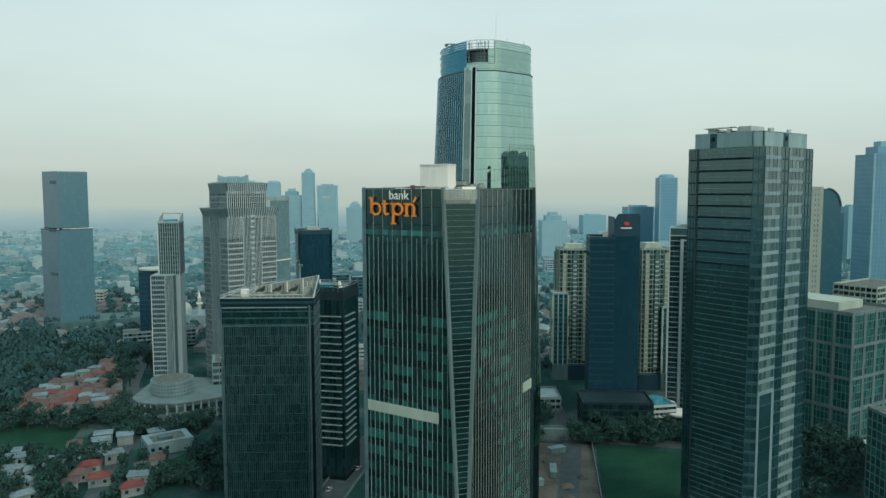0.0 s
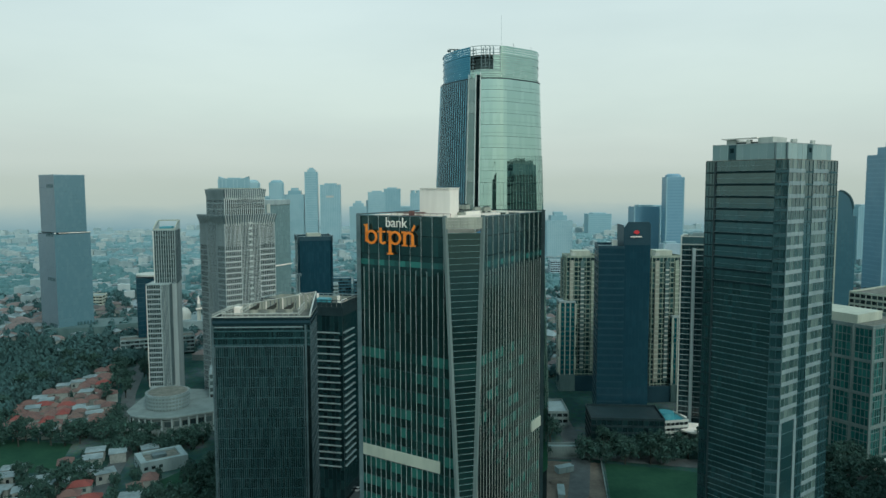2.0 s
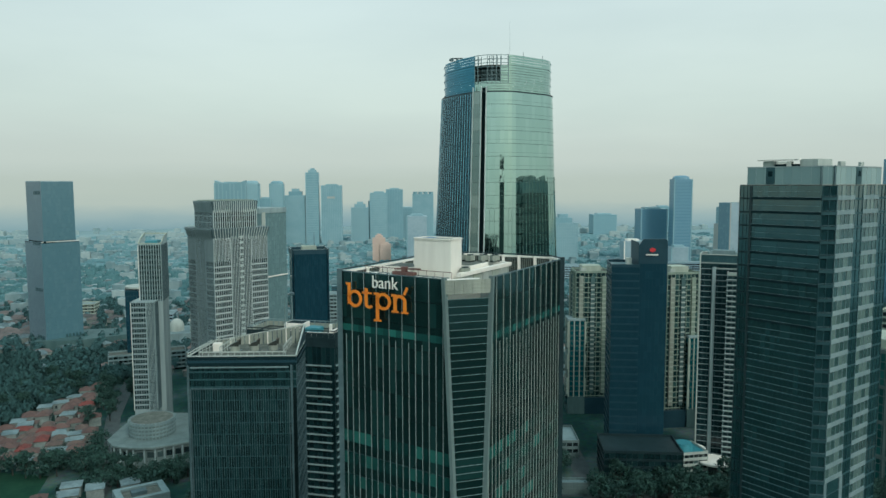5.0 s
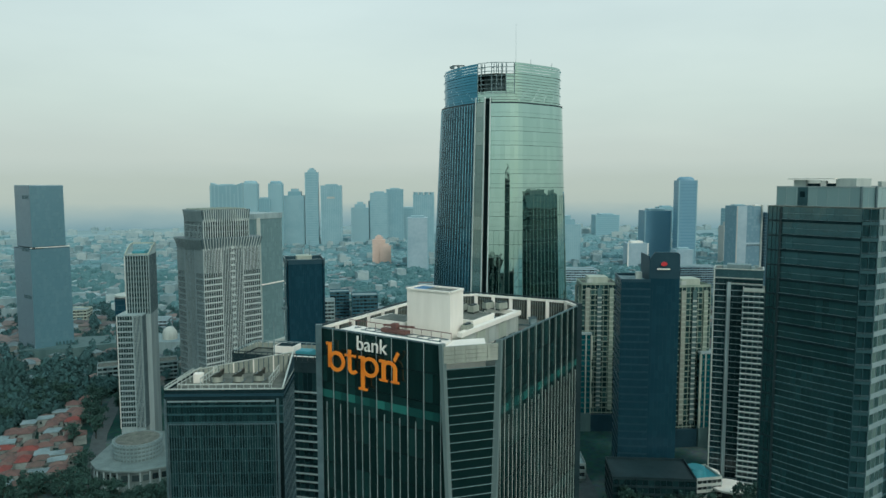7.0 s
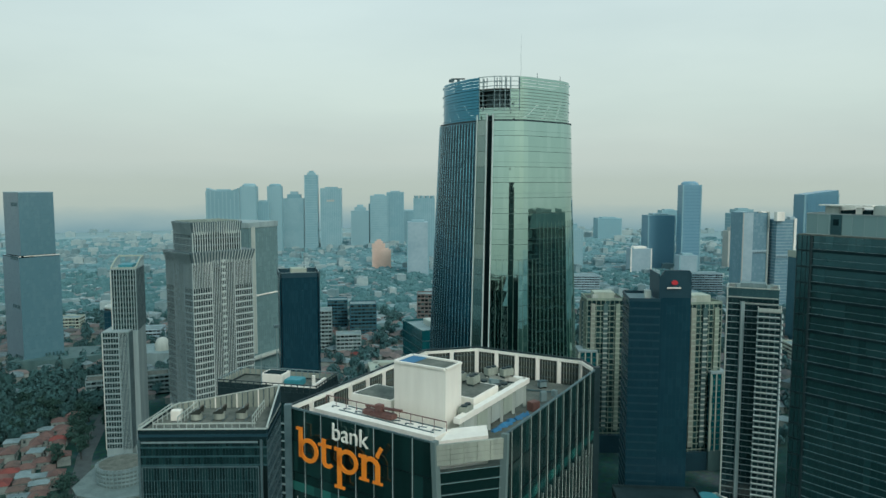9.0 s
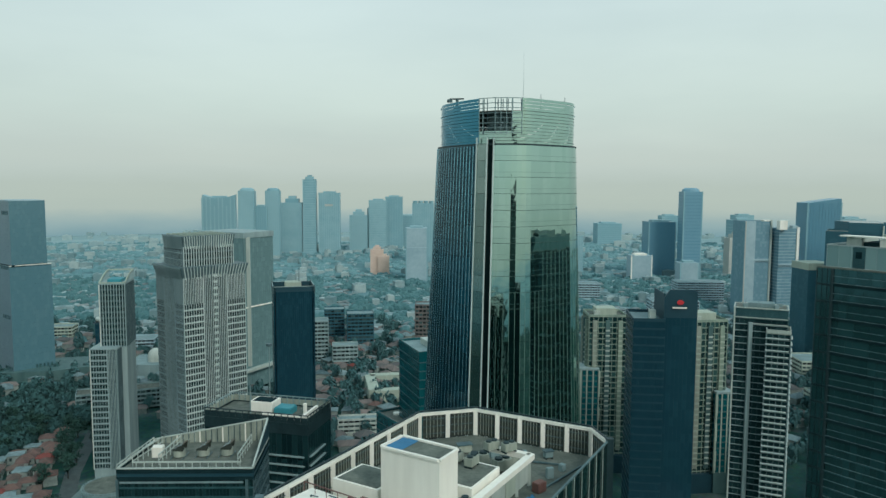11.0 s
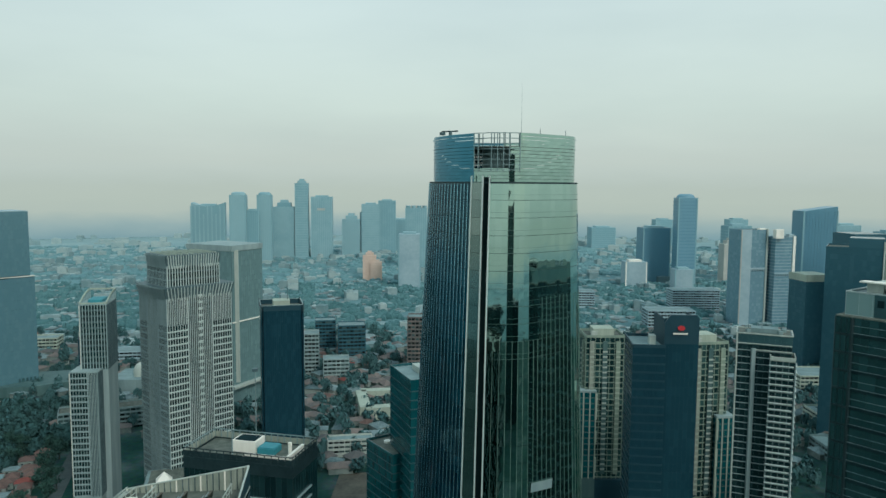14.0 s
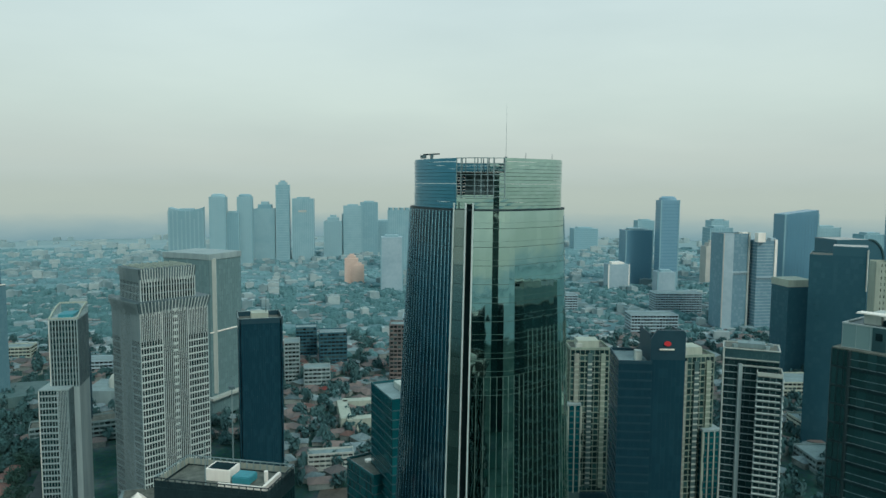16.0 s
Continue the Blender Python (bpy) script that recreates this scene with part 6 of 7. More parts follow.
# ---- narrow tower with the white frame ----
def framed_tower():
    root, c, mid = simple("apartment_tower", "narrow dark apartment tower in a white frame, with a balcony wing", (169.3, 433.4), -27, 23.4, 15, 115, 36, 10, G_SLIM, GRID, 0.4, 0.2, 0.08, 0.12, GREYMETAL, parapet=0)
    f, r, b, l = c
    d = (Vector(r) - Vector(f)).normalized()
    o = Vector((d.y, -d.x))
    P = lambda s, out=0.0: tuple(Vector(f) + d * 23.4 * s + o * out)
    part("dark_cap", Shape().prism([lerp(p, mid, -0.012) for p in c], 111.5, 116.6), SLATE, root)
    part("roof_deck", Shape().prism([lerp(p, mid, 0.05) for p in c], 116.6, 116.7), ROOFDECK, root)
    for p, q in zip(c, c[1:] + c[:1]):
        part("cap_rim", Shape().beam((*lerp(p, mid, -0.02), 116.8), (*lerp(q, mid, -0.02), 116.8), 0.5, 0.5), OFFWHITE, root)
    for z in (112.2, 109.4):
        part("frame_top", Shape().beam((*P(0.0 if z > 111 else 0.3, 0.4), z), (*P(1, 0.4), z), 0.5, 0.4), OFFWHITE, root)
    part("frame_post", Shape().beam((*P(0.0, 0.2), 0), (*P(0.0, 0.2), 117), 0.6, 0.5), OFFWHITE, root)
    part("frame_post", Shape().beam((*P(0.31, 0.5), 0), (*P(0.31, 0.5), 110), 1.9, 1.0), GRID, root, "broad pale vertical fin")
    # balcony wing, nearer and lower
    wing = [P(0.62, 5.2), P(1.06, 5.2), P(1.06, -6), P(0.62, -6)]
    part("wing", Shape().prism(wing, 0, 106.5), CREAM, root)
    for i, n in ((0, 4), (1, 4), (3, 3)):
        facade(root, wing[i], wing[(i + 1) % 4], 2, 106, 36, n, G_SLIM, CONCRETE, 0.3, 0.2, 0.2, 0.3, CONCRETE)
    wm = lerp(wing[0], wing[2], 0.5)
    for k in range(36):
        z = 2.6 + k * 2.89
        part("balcony", Shape().prism([lerp(P(0.60, 6.2), wm, 0), P(1.0, 6.2), P(1.1, 3.5), P(1.1, -4), P(0.62, -4)], z, z + 0.4), RIB, root, "curved white balcony front")
    part("wing_roof", Shape().prism([lerp(p, wm, 0.06) for p in wing], 106.5, 106.7), ROOFDECK, root)
    for p, q in zip(wing, wing[1:] + wing[:1]):
        part("wing_parapet", Shape().beam((*p, 107.2), (*q, 107.2), 0.4, 1.6), OFFWHITE, root)
    part("roof_house", Shape().prism([lerp(p, mid, 0.5) for p in c], 116.7, 118.8), CONCRETE, root)
    for s, t in ((0.2, -3.5), (0.78, -4), (0.85, -10)):
        part("roof_unit", Shape().box(P(s, t)[0] - 1, P(s, t)[1] - 0.8, 116.7, P(s, t)[0] + 1, P(s, t)[1] + 0.8, 118.2), CONCRETE, root)
    for s in (0.2, 0.45, 0.7):
        q = P(s, -5)
        part("roof_rod", Shape().tube(*q, 116.7, 120.5, 0.12, 0.08, 6), GREYMETAL, root)


framed_tower()

# ---- sea-green stepped office below the mirror tower ----
root, c, mid = simple("office_block", "sea-green glass office with horizontal bands, stepping down", (16.5, 425), 18, 34, 30, 96.5, 23, 16, G_TEAL, SLATE, 0.5, 0.3, 0.1, 0.1, G_TEAL, roof=CONCRETE)
part("roof_house", Shape().prism([lerp(p, mid, 0.5) for p in c], 96.5, 99.5), OFFWHITE, root)
root, c, mid = simple("office_block", "lower sea-green glass wing with a planted roof", (8.5, 436.5), 30, 18, 26, 58, 14, 9, G_TEAL, SLATE, 0.5, 0.3, 0.1, 0.1, G_TEAL, roof=ROOFDECK)
part("roof_bin", Shape().tube(mid[0] - 4, mid[1] + 4, 58, 59.2, 1.8, 1.8, 16), WHITE, root)

# ---- right-hand district ----
root, c, mid = simple("office_block", "green glass office with broad grey piers and cross bands", (249.5, 374), 28, 46, 62, 71, 16, 20, G_SEA, PIER, 0.35, 0.2, 0.22, 0.25, PIER, parapet=2.0, body=PIER)
for z in (18, 36, 54):
    for p, q in ((c[0], c[1]), (c[3], c[0])):
        a, b = lerp(p, mid, -0.012), lerp(q, mid, -0.012)
        part("cross_band", Shape().beam((*a, z), (*b, z), 0.8, 1.6), PIER, root)
for p, q, n in ((c[0], c[1], 4), (c[3], c[0], 6)):
    for i in range(n + 1 if n == 4 else n):
        a = lerp(lerp(p, q, i / n), mid, -0.012)
        part("pier", Shape().beam((*a, 0), (*a, 72), 1.2, 0.9), PIER, root)
part("roof_house", Shape().prism([lerp(p, mid, 0.45) for p in c], 71, 76), CREAM, root)
simple("office_block", "green glass office corner with pale piers", (212.5, 275), 0, 40, 30, 41.5, 10, 12, G_SEA, PIER, 0.5, 0.2, 0.35, 0.3, PIER, body=PIER, fine=())
simple("hotel_block", "white block with rows of small windows", (330, 470), 30, 50, 30, 72, 18, 14, G_WIN, CREAM, 1.4, 0.3, 0.5, 0.3, CREAM, body=CREAM, fine=())
solo("canopy", Shape().box(232, 352, 4, 262, 366, 5), OFFWHITE, "low pale entrance canopy by the office", "canopy", bevel=0.1)

root, c, mid = simple("skyscraper", "plain dark blue glass tower with a flat roof", (320, 611), -35, 36, 34, 141, 36, 14, G_MIDB, G_MIDB, 0.3, 0.05, 0.1, 0.08, G_MIDB, fine=())
part("roof_house", Shape().prism([lerp(c[0], c[1], 0.4), c[1], lerp(c[1], c[2], 0.6), lerp(lerp(c[0], c[3], 0.6), lerp(c[1], c[2], 0.6), 0.4)], 141, 149), G_MIDB, root, "set-back dark plant storey")
part("white_rod", Shape().beam((*lerp(c[1], mid, -0.01), 118), (*lerp(c[1], mid, -0.01), 147), 0.8), OFFWHITE, root)


def crested_tower():
    """Its roof bends down in a quarter round at one end."""
    c = rect(441, 763, 0, 52, 34)
    root, c = block("skyscraper", "blue glass tower whose roof bends down in a quarter round", (441, 763), 0, 52, 34, 114, body=G_MIDB)
    prof = [(0, 114), (0, 141)] + [(32 + 16 * math.sin(radians(k)), 141 - 20 * (1 - math.cos(radians(k)))) for k in range(0, 91, 10)] + [(48, 114)]
    part("crest", Shape().loft([[(441 + x, 763 + y, z) for x, z in reversed(prof)] for y in (34, 0)][::-1]), G_MIDB, root, "curved glass crest")
    for (x0, z0), (x1, z1) in zip(prof[2:-1], prof[3:-1]):
        part("crest_rib", Shape().beam((441 + x0, 762.6, z0 + 0.3), (441 + x1, 762.6, z1 + 0.3), 1.2, 1.4), SLATE, root)
    for p, q, n in ((c[0], c[1], 16), (c[3], c[0], 10)):
        facade(root, p, q, 2, 113, 27, n, G_MIDB, G_MIDB, 0.4, 0.1, 0.15, 0.15, NAVY, joined=True)


crested_tower()
simple("apartment_tower", "slim cream concrete tower beside the dark blue one", (334, 560), -20, 8.5, 14, 141, 34, 4, G_WIN, CREAM, 2.2, 0.2, 1.6, 0.3, CREAM, body=CREAM, fine=())

# ---- far towers ----
def far_tower(cx, y, w, z, label, top="", glass=None, frame_mat=None, depth=None, rz=0.0, step=6.0):
    """A tower a kilometre or two away: body, pale storey bands, corner piers and its roofline."""
    # the default glass and bands carry haze in their colour
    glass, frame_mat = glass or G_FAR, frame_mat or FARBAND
    d = depth or w * 0.8
    root = thing("skyscraper", label, "building", (cx, y, 0), "far towers on the skyline")
    m = pose(cx, y + d / 2, 0, 0, 0, rz)
    part("body", Shape().box(-w / 2, -d / 2, 0, w / 2, d / 2, z), glass, root, m=m)
    s = Shape()
    kind = int(abs(cx) * 7 + w) % 3          # banded, ribbed or both
    if kind != 1:
        for k in range(int(z / step)):
            s.box(-w / 2 - 0.2, -d / 2 - 0.2, k * step, w / 2 + 0.2, d / 2 + 0.2, k * step + 1.2)
    if kind:
        n = max(4, round(w / 4.5))
        for k in range(1, n):
            s.box(-w / 2 + w * k / n - 0.7, -d / 2 - 0.4, 0, -w / 2 + w * k / n + 0.7, d / 2 + 0.4, z * (1.0 if k % 3 else 0.94))
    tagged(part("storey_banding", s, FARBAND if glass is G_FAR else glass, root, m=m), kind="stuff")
    for x in (-1, 1):
        part("corner_pier", Shape().box(x * w / 2 - 1.0, -d / 2 - 0.6, 0, x * w / 2 + 1.0, -d / 2 + 1.0, z + 0.6), frame_mat, root, m=m)
    if top == "slant":
        part("crest", Shape().add([(-w / 2, -d / 2, z), (w / 2, -d / 2, z), (w / 2, d / 2, z), (-w / 2, d / 2, z), (w / 2, -d / 2, z + w * 0.13), (w / 2, d / 2, z + w * 0.13)],
                                  [(0, 1, 4), (3, 5, 2), (0, 4, 5, 3), (1, 2, 5, 4)]), glass, root, m=m)
    elif top == "steps":
        part("crest", Shape().box(-w * 0.32, -d * 0.32, z, w * 0.32, d * 0.32, z + w * 0.2), glass, root, m=m)
        part("crest", Shape().box(-w * 0.18, -d * 0.18, z + w * 0.2, w * 0.18, d * 0.18, z + w * 0.34), frame_mat, root, m=m)
    elif top == "horns":
        for x in (-1, 1):
            part("crest", Shape().add([(x * w / 2, -d / 2, z), (x * w * 0.08, -d / 2, z), (x * w * 0.08, d / 2, z), (x * w / 2, d / 2, z), (x * w / 2, -d / 2, z + w * 0.11), (x * w * 0.36, -d / 2, z + w * 0.055), (x * w * 0.36, d / 2, z + w * 0.055), (x * w / 2, d / 2, z + w * 0.11)],
                                      [(0, 1, 5, 4), (3, 7, 6, 2), (4, 5, 6, 7), (5, 1, 2, 6), (0, 4, 7, 3)]), glass, root, m=m)
        part("roof_house", Shape().box(-w * 0.22, -d * 0.2, z, w * 0.22, d * 0.3, z + 2.5), frame_mat, root, m=m)
    elif top == "crown":
        for x in (-0.38, -0.12, 0.14, 0.4):
            part("crest", Shape().tube(w * x, -d * 0.3, z, z + w * 0.12, w * 0.1, w * 0.12, 10), frame_mat, root, m=m)
    elif top == "round":
        part("crest", Shape().loft([[(w / 2 * math.cos(t) * k, d / 2 * math.sin(t) * k, z + h) for t in [i * math.pi / 8 for i in range(16)]] for k, h in ((0.98, 0), (0.9, w * 0.12), (0.6, w * 0.2))]), glass, root, m=m)
    else:
        part("roof_house", Shape().box(-w * 0.3, -d * 0.3, z, w * 0.3, d * 0.3, z + 3.5), frame_mat, root, m=m)
    return root


PB = "glass tower far off on the skyline, hazed pale blue"
far_tower(-218, 994, 38, 157, "far tower hazed grey-blue, with a horned crown", "horns", rz=8)
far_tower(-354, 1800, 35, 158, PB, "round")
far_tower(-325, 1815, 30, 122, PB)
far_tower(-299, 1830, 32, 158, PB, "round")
far_tower(-266, 1905, 50, 128, "stepped far tower, hazed pale blue", "steps")
far_tower(-221, 1900, 31, 186, "tallest far tower, hazed pale blue, with a narrow crest", "steps")
ft = far_tower(-173, 1900, 50, 153, "far tower hazed grey-blue, with a small white sign", "")
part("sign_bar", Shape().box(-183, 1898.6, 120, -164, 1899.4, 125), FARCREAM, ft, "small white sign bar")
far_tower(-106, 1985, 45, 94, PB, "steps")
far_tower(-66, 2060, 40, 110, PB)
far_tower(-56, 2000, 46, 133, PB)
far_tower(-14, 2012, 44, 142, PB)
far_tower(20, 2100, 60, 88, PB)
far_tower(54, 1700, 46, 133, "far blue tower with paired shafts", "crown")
far_tower(34, 1400, 38, 96, "slab-sided far tower, hazed pale violet", "", FARSTONE)
far_tower(-41, 1500, 24, 48, "far block with warm sunlight put into its peach colour", "steps", FARPEACH, FARPEACH)
far_tower(-28, 1496, 20, 36, "lower far block in the same sunlit peach colour", "", FARPEACH, FARPEACH)
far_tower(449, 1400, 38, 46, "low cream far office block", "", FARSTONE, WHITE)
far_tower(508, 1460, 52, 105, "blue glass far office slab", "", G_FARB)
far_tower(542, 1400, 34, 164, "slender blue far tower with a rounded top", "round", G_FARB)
far_tower(519, 1350, 32, 38, "low far office block, hazed pale", "", FARSTONE)
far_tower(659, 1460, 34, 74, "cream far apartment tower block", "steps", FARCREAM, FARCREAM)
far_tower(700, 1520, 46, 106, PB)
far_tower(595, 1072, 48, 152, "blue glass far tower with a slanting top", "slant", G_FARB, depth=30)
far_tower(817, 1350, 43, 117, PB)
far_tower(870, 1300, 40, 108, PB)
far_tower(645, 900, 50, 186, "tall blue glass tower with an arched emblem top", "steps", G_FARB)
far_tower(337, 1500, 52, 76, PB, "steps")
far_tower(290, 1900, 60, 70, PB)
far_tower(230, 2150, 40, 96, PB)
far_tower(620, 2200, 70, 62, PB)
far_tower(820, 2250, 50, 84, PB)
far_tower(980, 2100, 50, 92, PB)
# tower behind the camera, known from the mirror glass alone
ft = far_tower(125, -310, 58, 196, "slender dark tower with a spire", "steps", G_DK, DARKMETAL, depth=40, step=4.2)
part("spire", Shape().tube(125, -290, 205, 236, 6.0, 2.0, 8), DARKMETAL, ft)
# low slabs out of view, added as dark masses for the glass to reflect
far_tower(10, -420, 90, 108, "unseen dark glass slab, added for reflections", "", G_DK, DARKMETAL, step=4.2)
far_tower(330, -60, 70, 96, "unseen dark glass slab, added for reflections", "", G_DK, DARKMETAL, step=4.2)
far_tower(210, -300, 80, 118, "unseen dark glass slab, added for reflections", "", G_DK, DARKMETAL, step=4.2)

# ---- white-striped pair and blue offices to the right ----
for at, w, d, z, n, lab in (((462, 1030), 38, 30, 127, 30, "light blue glass tower with a pale stone side and white strips"), ((505, 1022), 27, 25, 118, 28, "light blue tower with dark floor bands and a white edge")):
    root, c, mid = simple("office_tower", lab, at, 4, w, d, z, n, round(w / 3.2), G_MIDP, FARSTONE if w < 35 else G_MIDP, 0.7, 0.12, 0.2, 0.15, G_MIDP, body=G_MIDP, fine=())
    first = lambda e, out: tuple(Vector(lerp(c[0], c[1], e)) + Vector((math.sin(radians(4)), -math.cos(radians(4)))) * out)
    if w > 35:
        part("pale_side", Shape().prism([first(0.0, 0.9), first(0.4, 0.9), first(0.4, -3), first(0.0, -3)], 0, z + 1.5), FARSTONE, root, "broad pale stone side", bevel=0.2)
        part("white_strip", Shape().beam((*first(0.02, 1.2), 0), (*first(0.02, 1.2), z + 1.5), 1.2, 1.2), FARCREAM, root)
    part("white_strip", Shape().beam((*first(0.97, 0.6), 0), (*first(0.97, 0.6), z + 3), 3.4 if w < 35 else 2.2, 1.8), WHITE if w < 35 else OFFWHITE, root)
    part("sky_floor", Shape().prism([first(0.0, 1.2), first(1.0, 1.2), first(1.0, -2), first(0.0, -2)], z * 0.6, z * 0.6 + 2.0), FARSTONE, root, "pale belt floor")
    for k in range(8):
        e = (0.42 if w > 35 else 0.04) + k * (0.065 if w > 35 else 0.115)
        part("belt_slot", Shape().beam((*first(e, 1.25), z * 0.6 - 2.2), (*first(e, 1.25), z * 0.6), 0.9, 0.9), FARSTONE, root)
    part("roof_house", Shape().prism([first(0.72, -1), first(0.98, -1), first(0.98, -9), first(0.72, -9)], z, z + (5 if w < 35 else 3)), WHITE if w > 35 else FARSTONE, root)
part("cap_block", Shape().prism([(502, 1016), (513, 1017), (513, 1024), (502, 1024)], 118, 130), WHITE, root, "bright white plant block on the roof")
root, c, mid = simple("office_block", "dusky blue office with a cream top floor", (421, 805), 4, 27, 28, 90, 21, 10, G_MIDB, G_MIDB, 0.6, 0.1, 0.1, 0.1, G_MIDB, body=G_MIDB, fine=())
part("top_floor", Shape().prism([lerp(q, mid, -0.03) for q in c], 90, 97), CREAM, root, "cream top floor")

# ---- middle distance blocks ----
mid_blocks = [
    ("office_block", "grey banded mid-rise office block", -78, 800, 14, 20, 40, GRID), ("office_block", "white mid-rise with stacked balconies", -58, 780, 24, 16, 20, GRID),
    ("office_block", "dark grey mid-rise office", -78, 895, 22, 20, 35, G_MIDB), ("office_block", "grey-blue mid-rise office block", -50, 860, 28, 24, 36, G_MIDB),
    ("apartment_block", "pink-brown concrete apartment block", 21, 800, 15, 20, 56, MIDROOF), ("school_block", "long white school building with arcades", -36, 588, 30, 10, 11, OFFWHITE),
    ("office_block", "cream low office with a flat roof", -385, 900, 30, 20, 16, CREAM), ("office_block", "pale low hall with flat roof", -300, 850, 50, 24, 12, FARSTONE),
    ("shop_block", "pale low shopping hall roof", 370, 720, 60, 34, 16, CREAM), ("shop_block", "cream low shopping hall", 330, 620, 44, 30, 12, CREAM), ("parking_block", "grey low parking deck", 300, 560, 50, 30, 9, CONCRETE),
    ("office_block", "grey low block by the side street", 90, 440, 14, 26, 9, PIER), ("shed", "long grey shed by a road", 74, 392, 34, 6, 5, PIER),
    ("office_block", "low pale office between houses", 60, 620, 36, 24, 18, OFFWHITE), ("office_block", "grey mid-rise concrete office", 100, 700, 30, 22, 28, CONCRETE), ("office_block", "pale mid-rise concrete block", 190, 640, 34, 24, 26, OFFWHITE),
    ("office_block", "grey mid-rise concrete block", 240, 760, 40, 26, 30, CONCRETE), ("office_block", "far mid-rise block, hazed pale", 330, 1000, 60, 30, 26, FARSTONE), ("office_block", "far mid-rise block, hazed pale", 420, 1150, 70, 30, 30, FARSTONE),
    ("office_block", "far mid-rise block, hazed pale", 250, 1180, 60, 30, 24, FARSTONE), ("office_block", "far mid-rise block, hazed grey-blue", 40, 1000, 60, 30, 26, FARSTONE), ("office_block", "far mid-rise block, hazed grey-blue", 80, 1150, 50, 30, 32, FARSTONE),
    ("warehouse", "low pale warehouse with a flat roof", -450, 620, 70, 24, 9, CREAM), ("warehouse", "low pale warehouse with a flat roof", -430, 655, 80, 20, 8, OFFWHITE),
]
for name, label, x, y, w, d, z, mat in mid_blocks:
    simple(name, label, (x, y), 6 if x < 0 else -4, w, d, z, max(2, round(z / 4)), max(3, round(w / 4)), G_WIN, mat, 1.7, 0.25, 0.5, 0.2, mat, roof=CONCRETE, body=mat, fine=())

# walled court with a ring-shaped roof
court = thing("court_building", "low pale building round an open brown court", "building", (8, 690, 0))
for p, q in (((-14, 668), (24, 676)), ((24, 676), (30, 720)), ((30, 720), (-20, 716)), ((-20, 716), (-14, 668))):
    part("wing", Shape().beam((*p, 5), (*q, 5), 9, 10), CREAM, court, bevel=0.2)
part("court_floor", Shape().prism([(-12, 670), (22, 678), (28, 716), (-18, 712)], 0, 0.3), DIRT, court)

# white flat-roofed villa by the lawn
def villa():
    root = thing("villa", "large white villa with a sunken roof terrace", "house", (-122, 392, 0))
    m = pose(-124, 394, 0, 0, 0, 30) @ Matrix.Scale(0.78, 4)
    part("wall", Shape().box(-15, -11, 0, 15, 11, 7), CONCRETE, root, m=m)
    for x0, y0, x1, y1 in ((-15, -11, 15, -8), (-15, 8, 15, 11), (-15, -8, -11, 8), (11, -8, 15, 8)):
        part("parapet", Shape().box(x0, y0, 7, x1, y1, 8.6), CONCRETE, root, m=m)
    part("terrace", Shape().box(-11, -8, 7, 11, 8, 7.2), ROOFDECK, root, m=m)
    part("roof_house", Shape().box(-6, -3, 7.2, 3, 3, 9.4), GREYMETAL, root, m=m)
    for i in range(3):
        part("window", Shape().box(-13 + i * 4.6, -11.15, 3.4, -10.6 + i * 4.6, -10.9, 5.4), G_WIN, root, m=m)
    for i in range(4):
        part("window", Shape().box(-15.15, -8 + i * 4.6, 3.4, -14.9, -5.6 + i * 4.6, 5.4), G_WIN, root, m=m)


villa()


# huts, hoarding and heaps on the building plot
for x, y, w, d, h, rz in ((66, 330, 8, 3, 2.8, 12), (78, 344, 12, 3, 2.8, 80), (70, 362, 6, 3, 5.2, 10), (86, 372, 9, 4, 3, 20)):
    ob = solo("site_hut", Shape().box(-w / 2, -d / 2, 0, w / 2, d / 2, h).box(-w / 2 - 0.2, -d / 2 - 0.2, h, w / 2 + 0.2, d / 2 + 0.2, h + 0.2), CONCRETE, "grey portable hut on the cleared plot", "hut", "", "site huts")
    ob.matrix_basis = pose(x, y, 0, 0, 0, rz)
hoarding = thing("hoarding", "pale sheet-metal hoarding round the cleared plot", "fence", (90, 340, 0))
for i in range(22):
    a, b = lerp((90.5, 300), (108, 382), i / 22), lerp((90.5, 300), (108, 382), (i + 0.96) / 22)
    part("panel", Shape().beam((*a, 1.2), (*b, 1.2), 0.12, 2.4), GRID, hoarding)
rng = random.Random(14)
for i in range(9):
    x, y = rng.uniform(62, 96), rng.uniform(312, 376)
    s = Shape().loft([[(x + r * k * math.cos(t * math.pi / 5) * rng.uniform(0.8, 1.2), y + r * k * math.sin(t * math.pi / 5) * rng.uniform(0.8, 1.2), z) for t in range(10)] for r in (rng.uniform(2, 4.5),) for k, z in ((1, 0.05), (0.7, 0.9), (0.25, 1.7))])
    solo("earth_heap", s, DIRT, "brown heap of dug earth on the plot", "heap", "", "earth heaps")


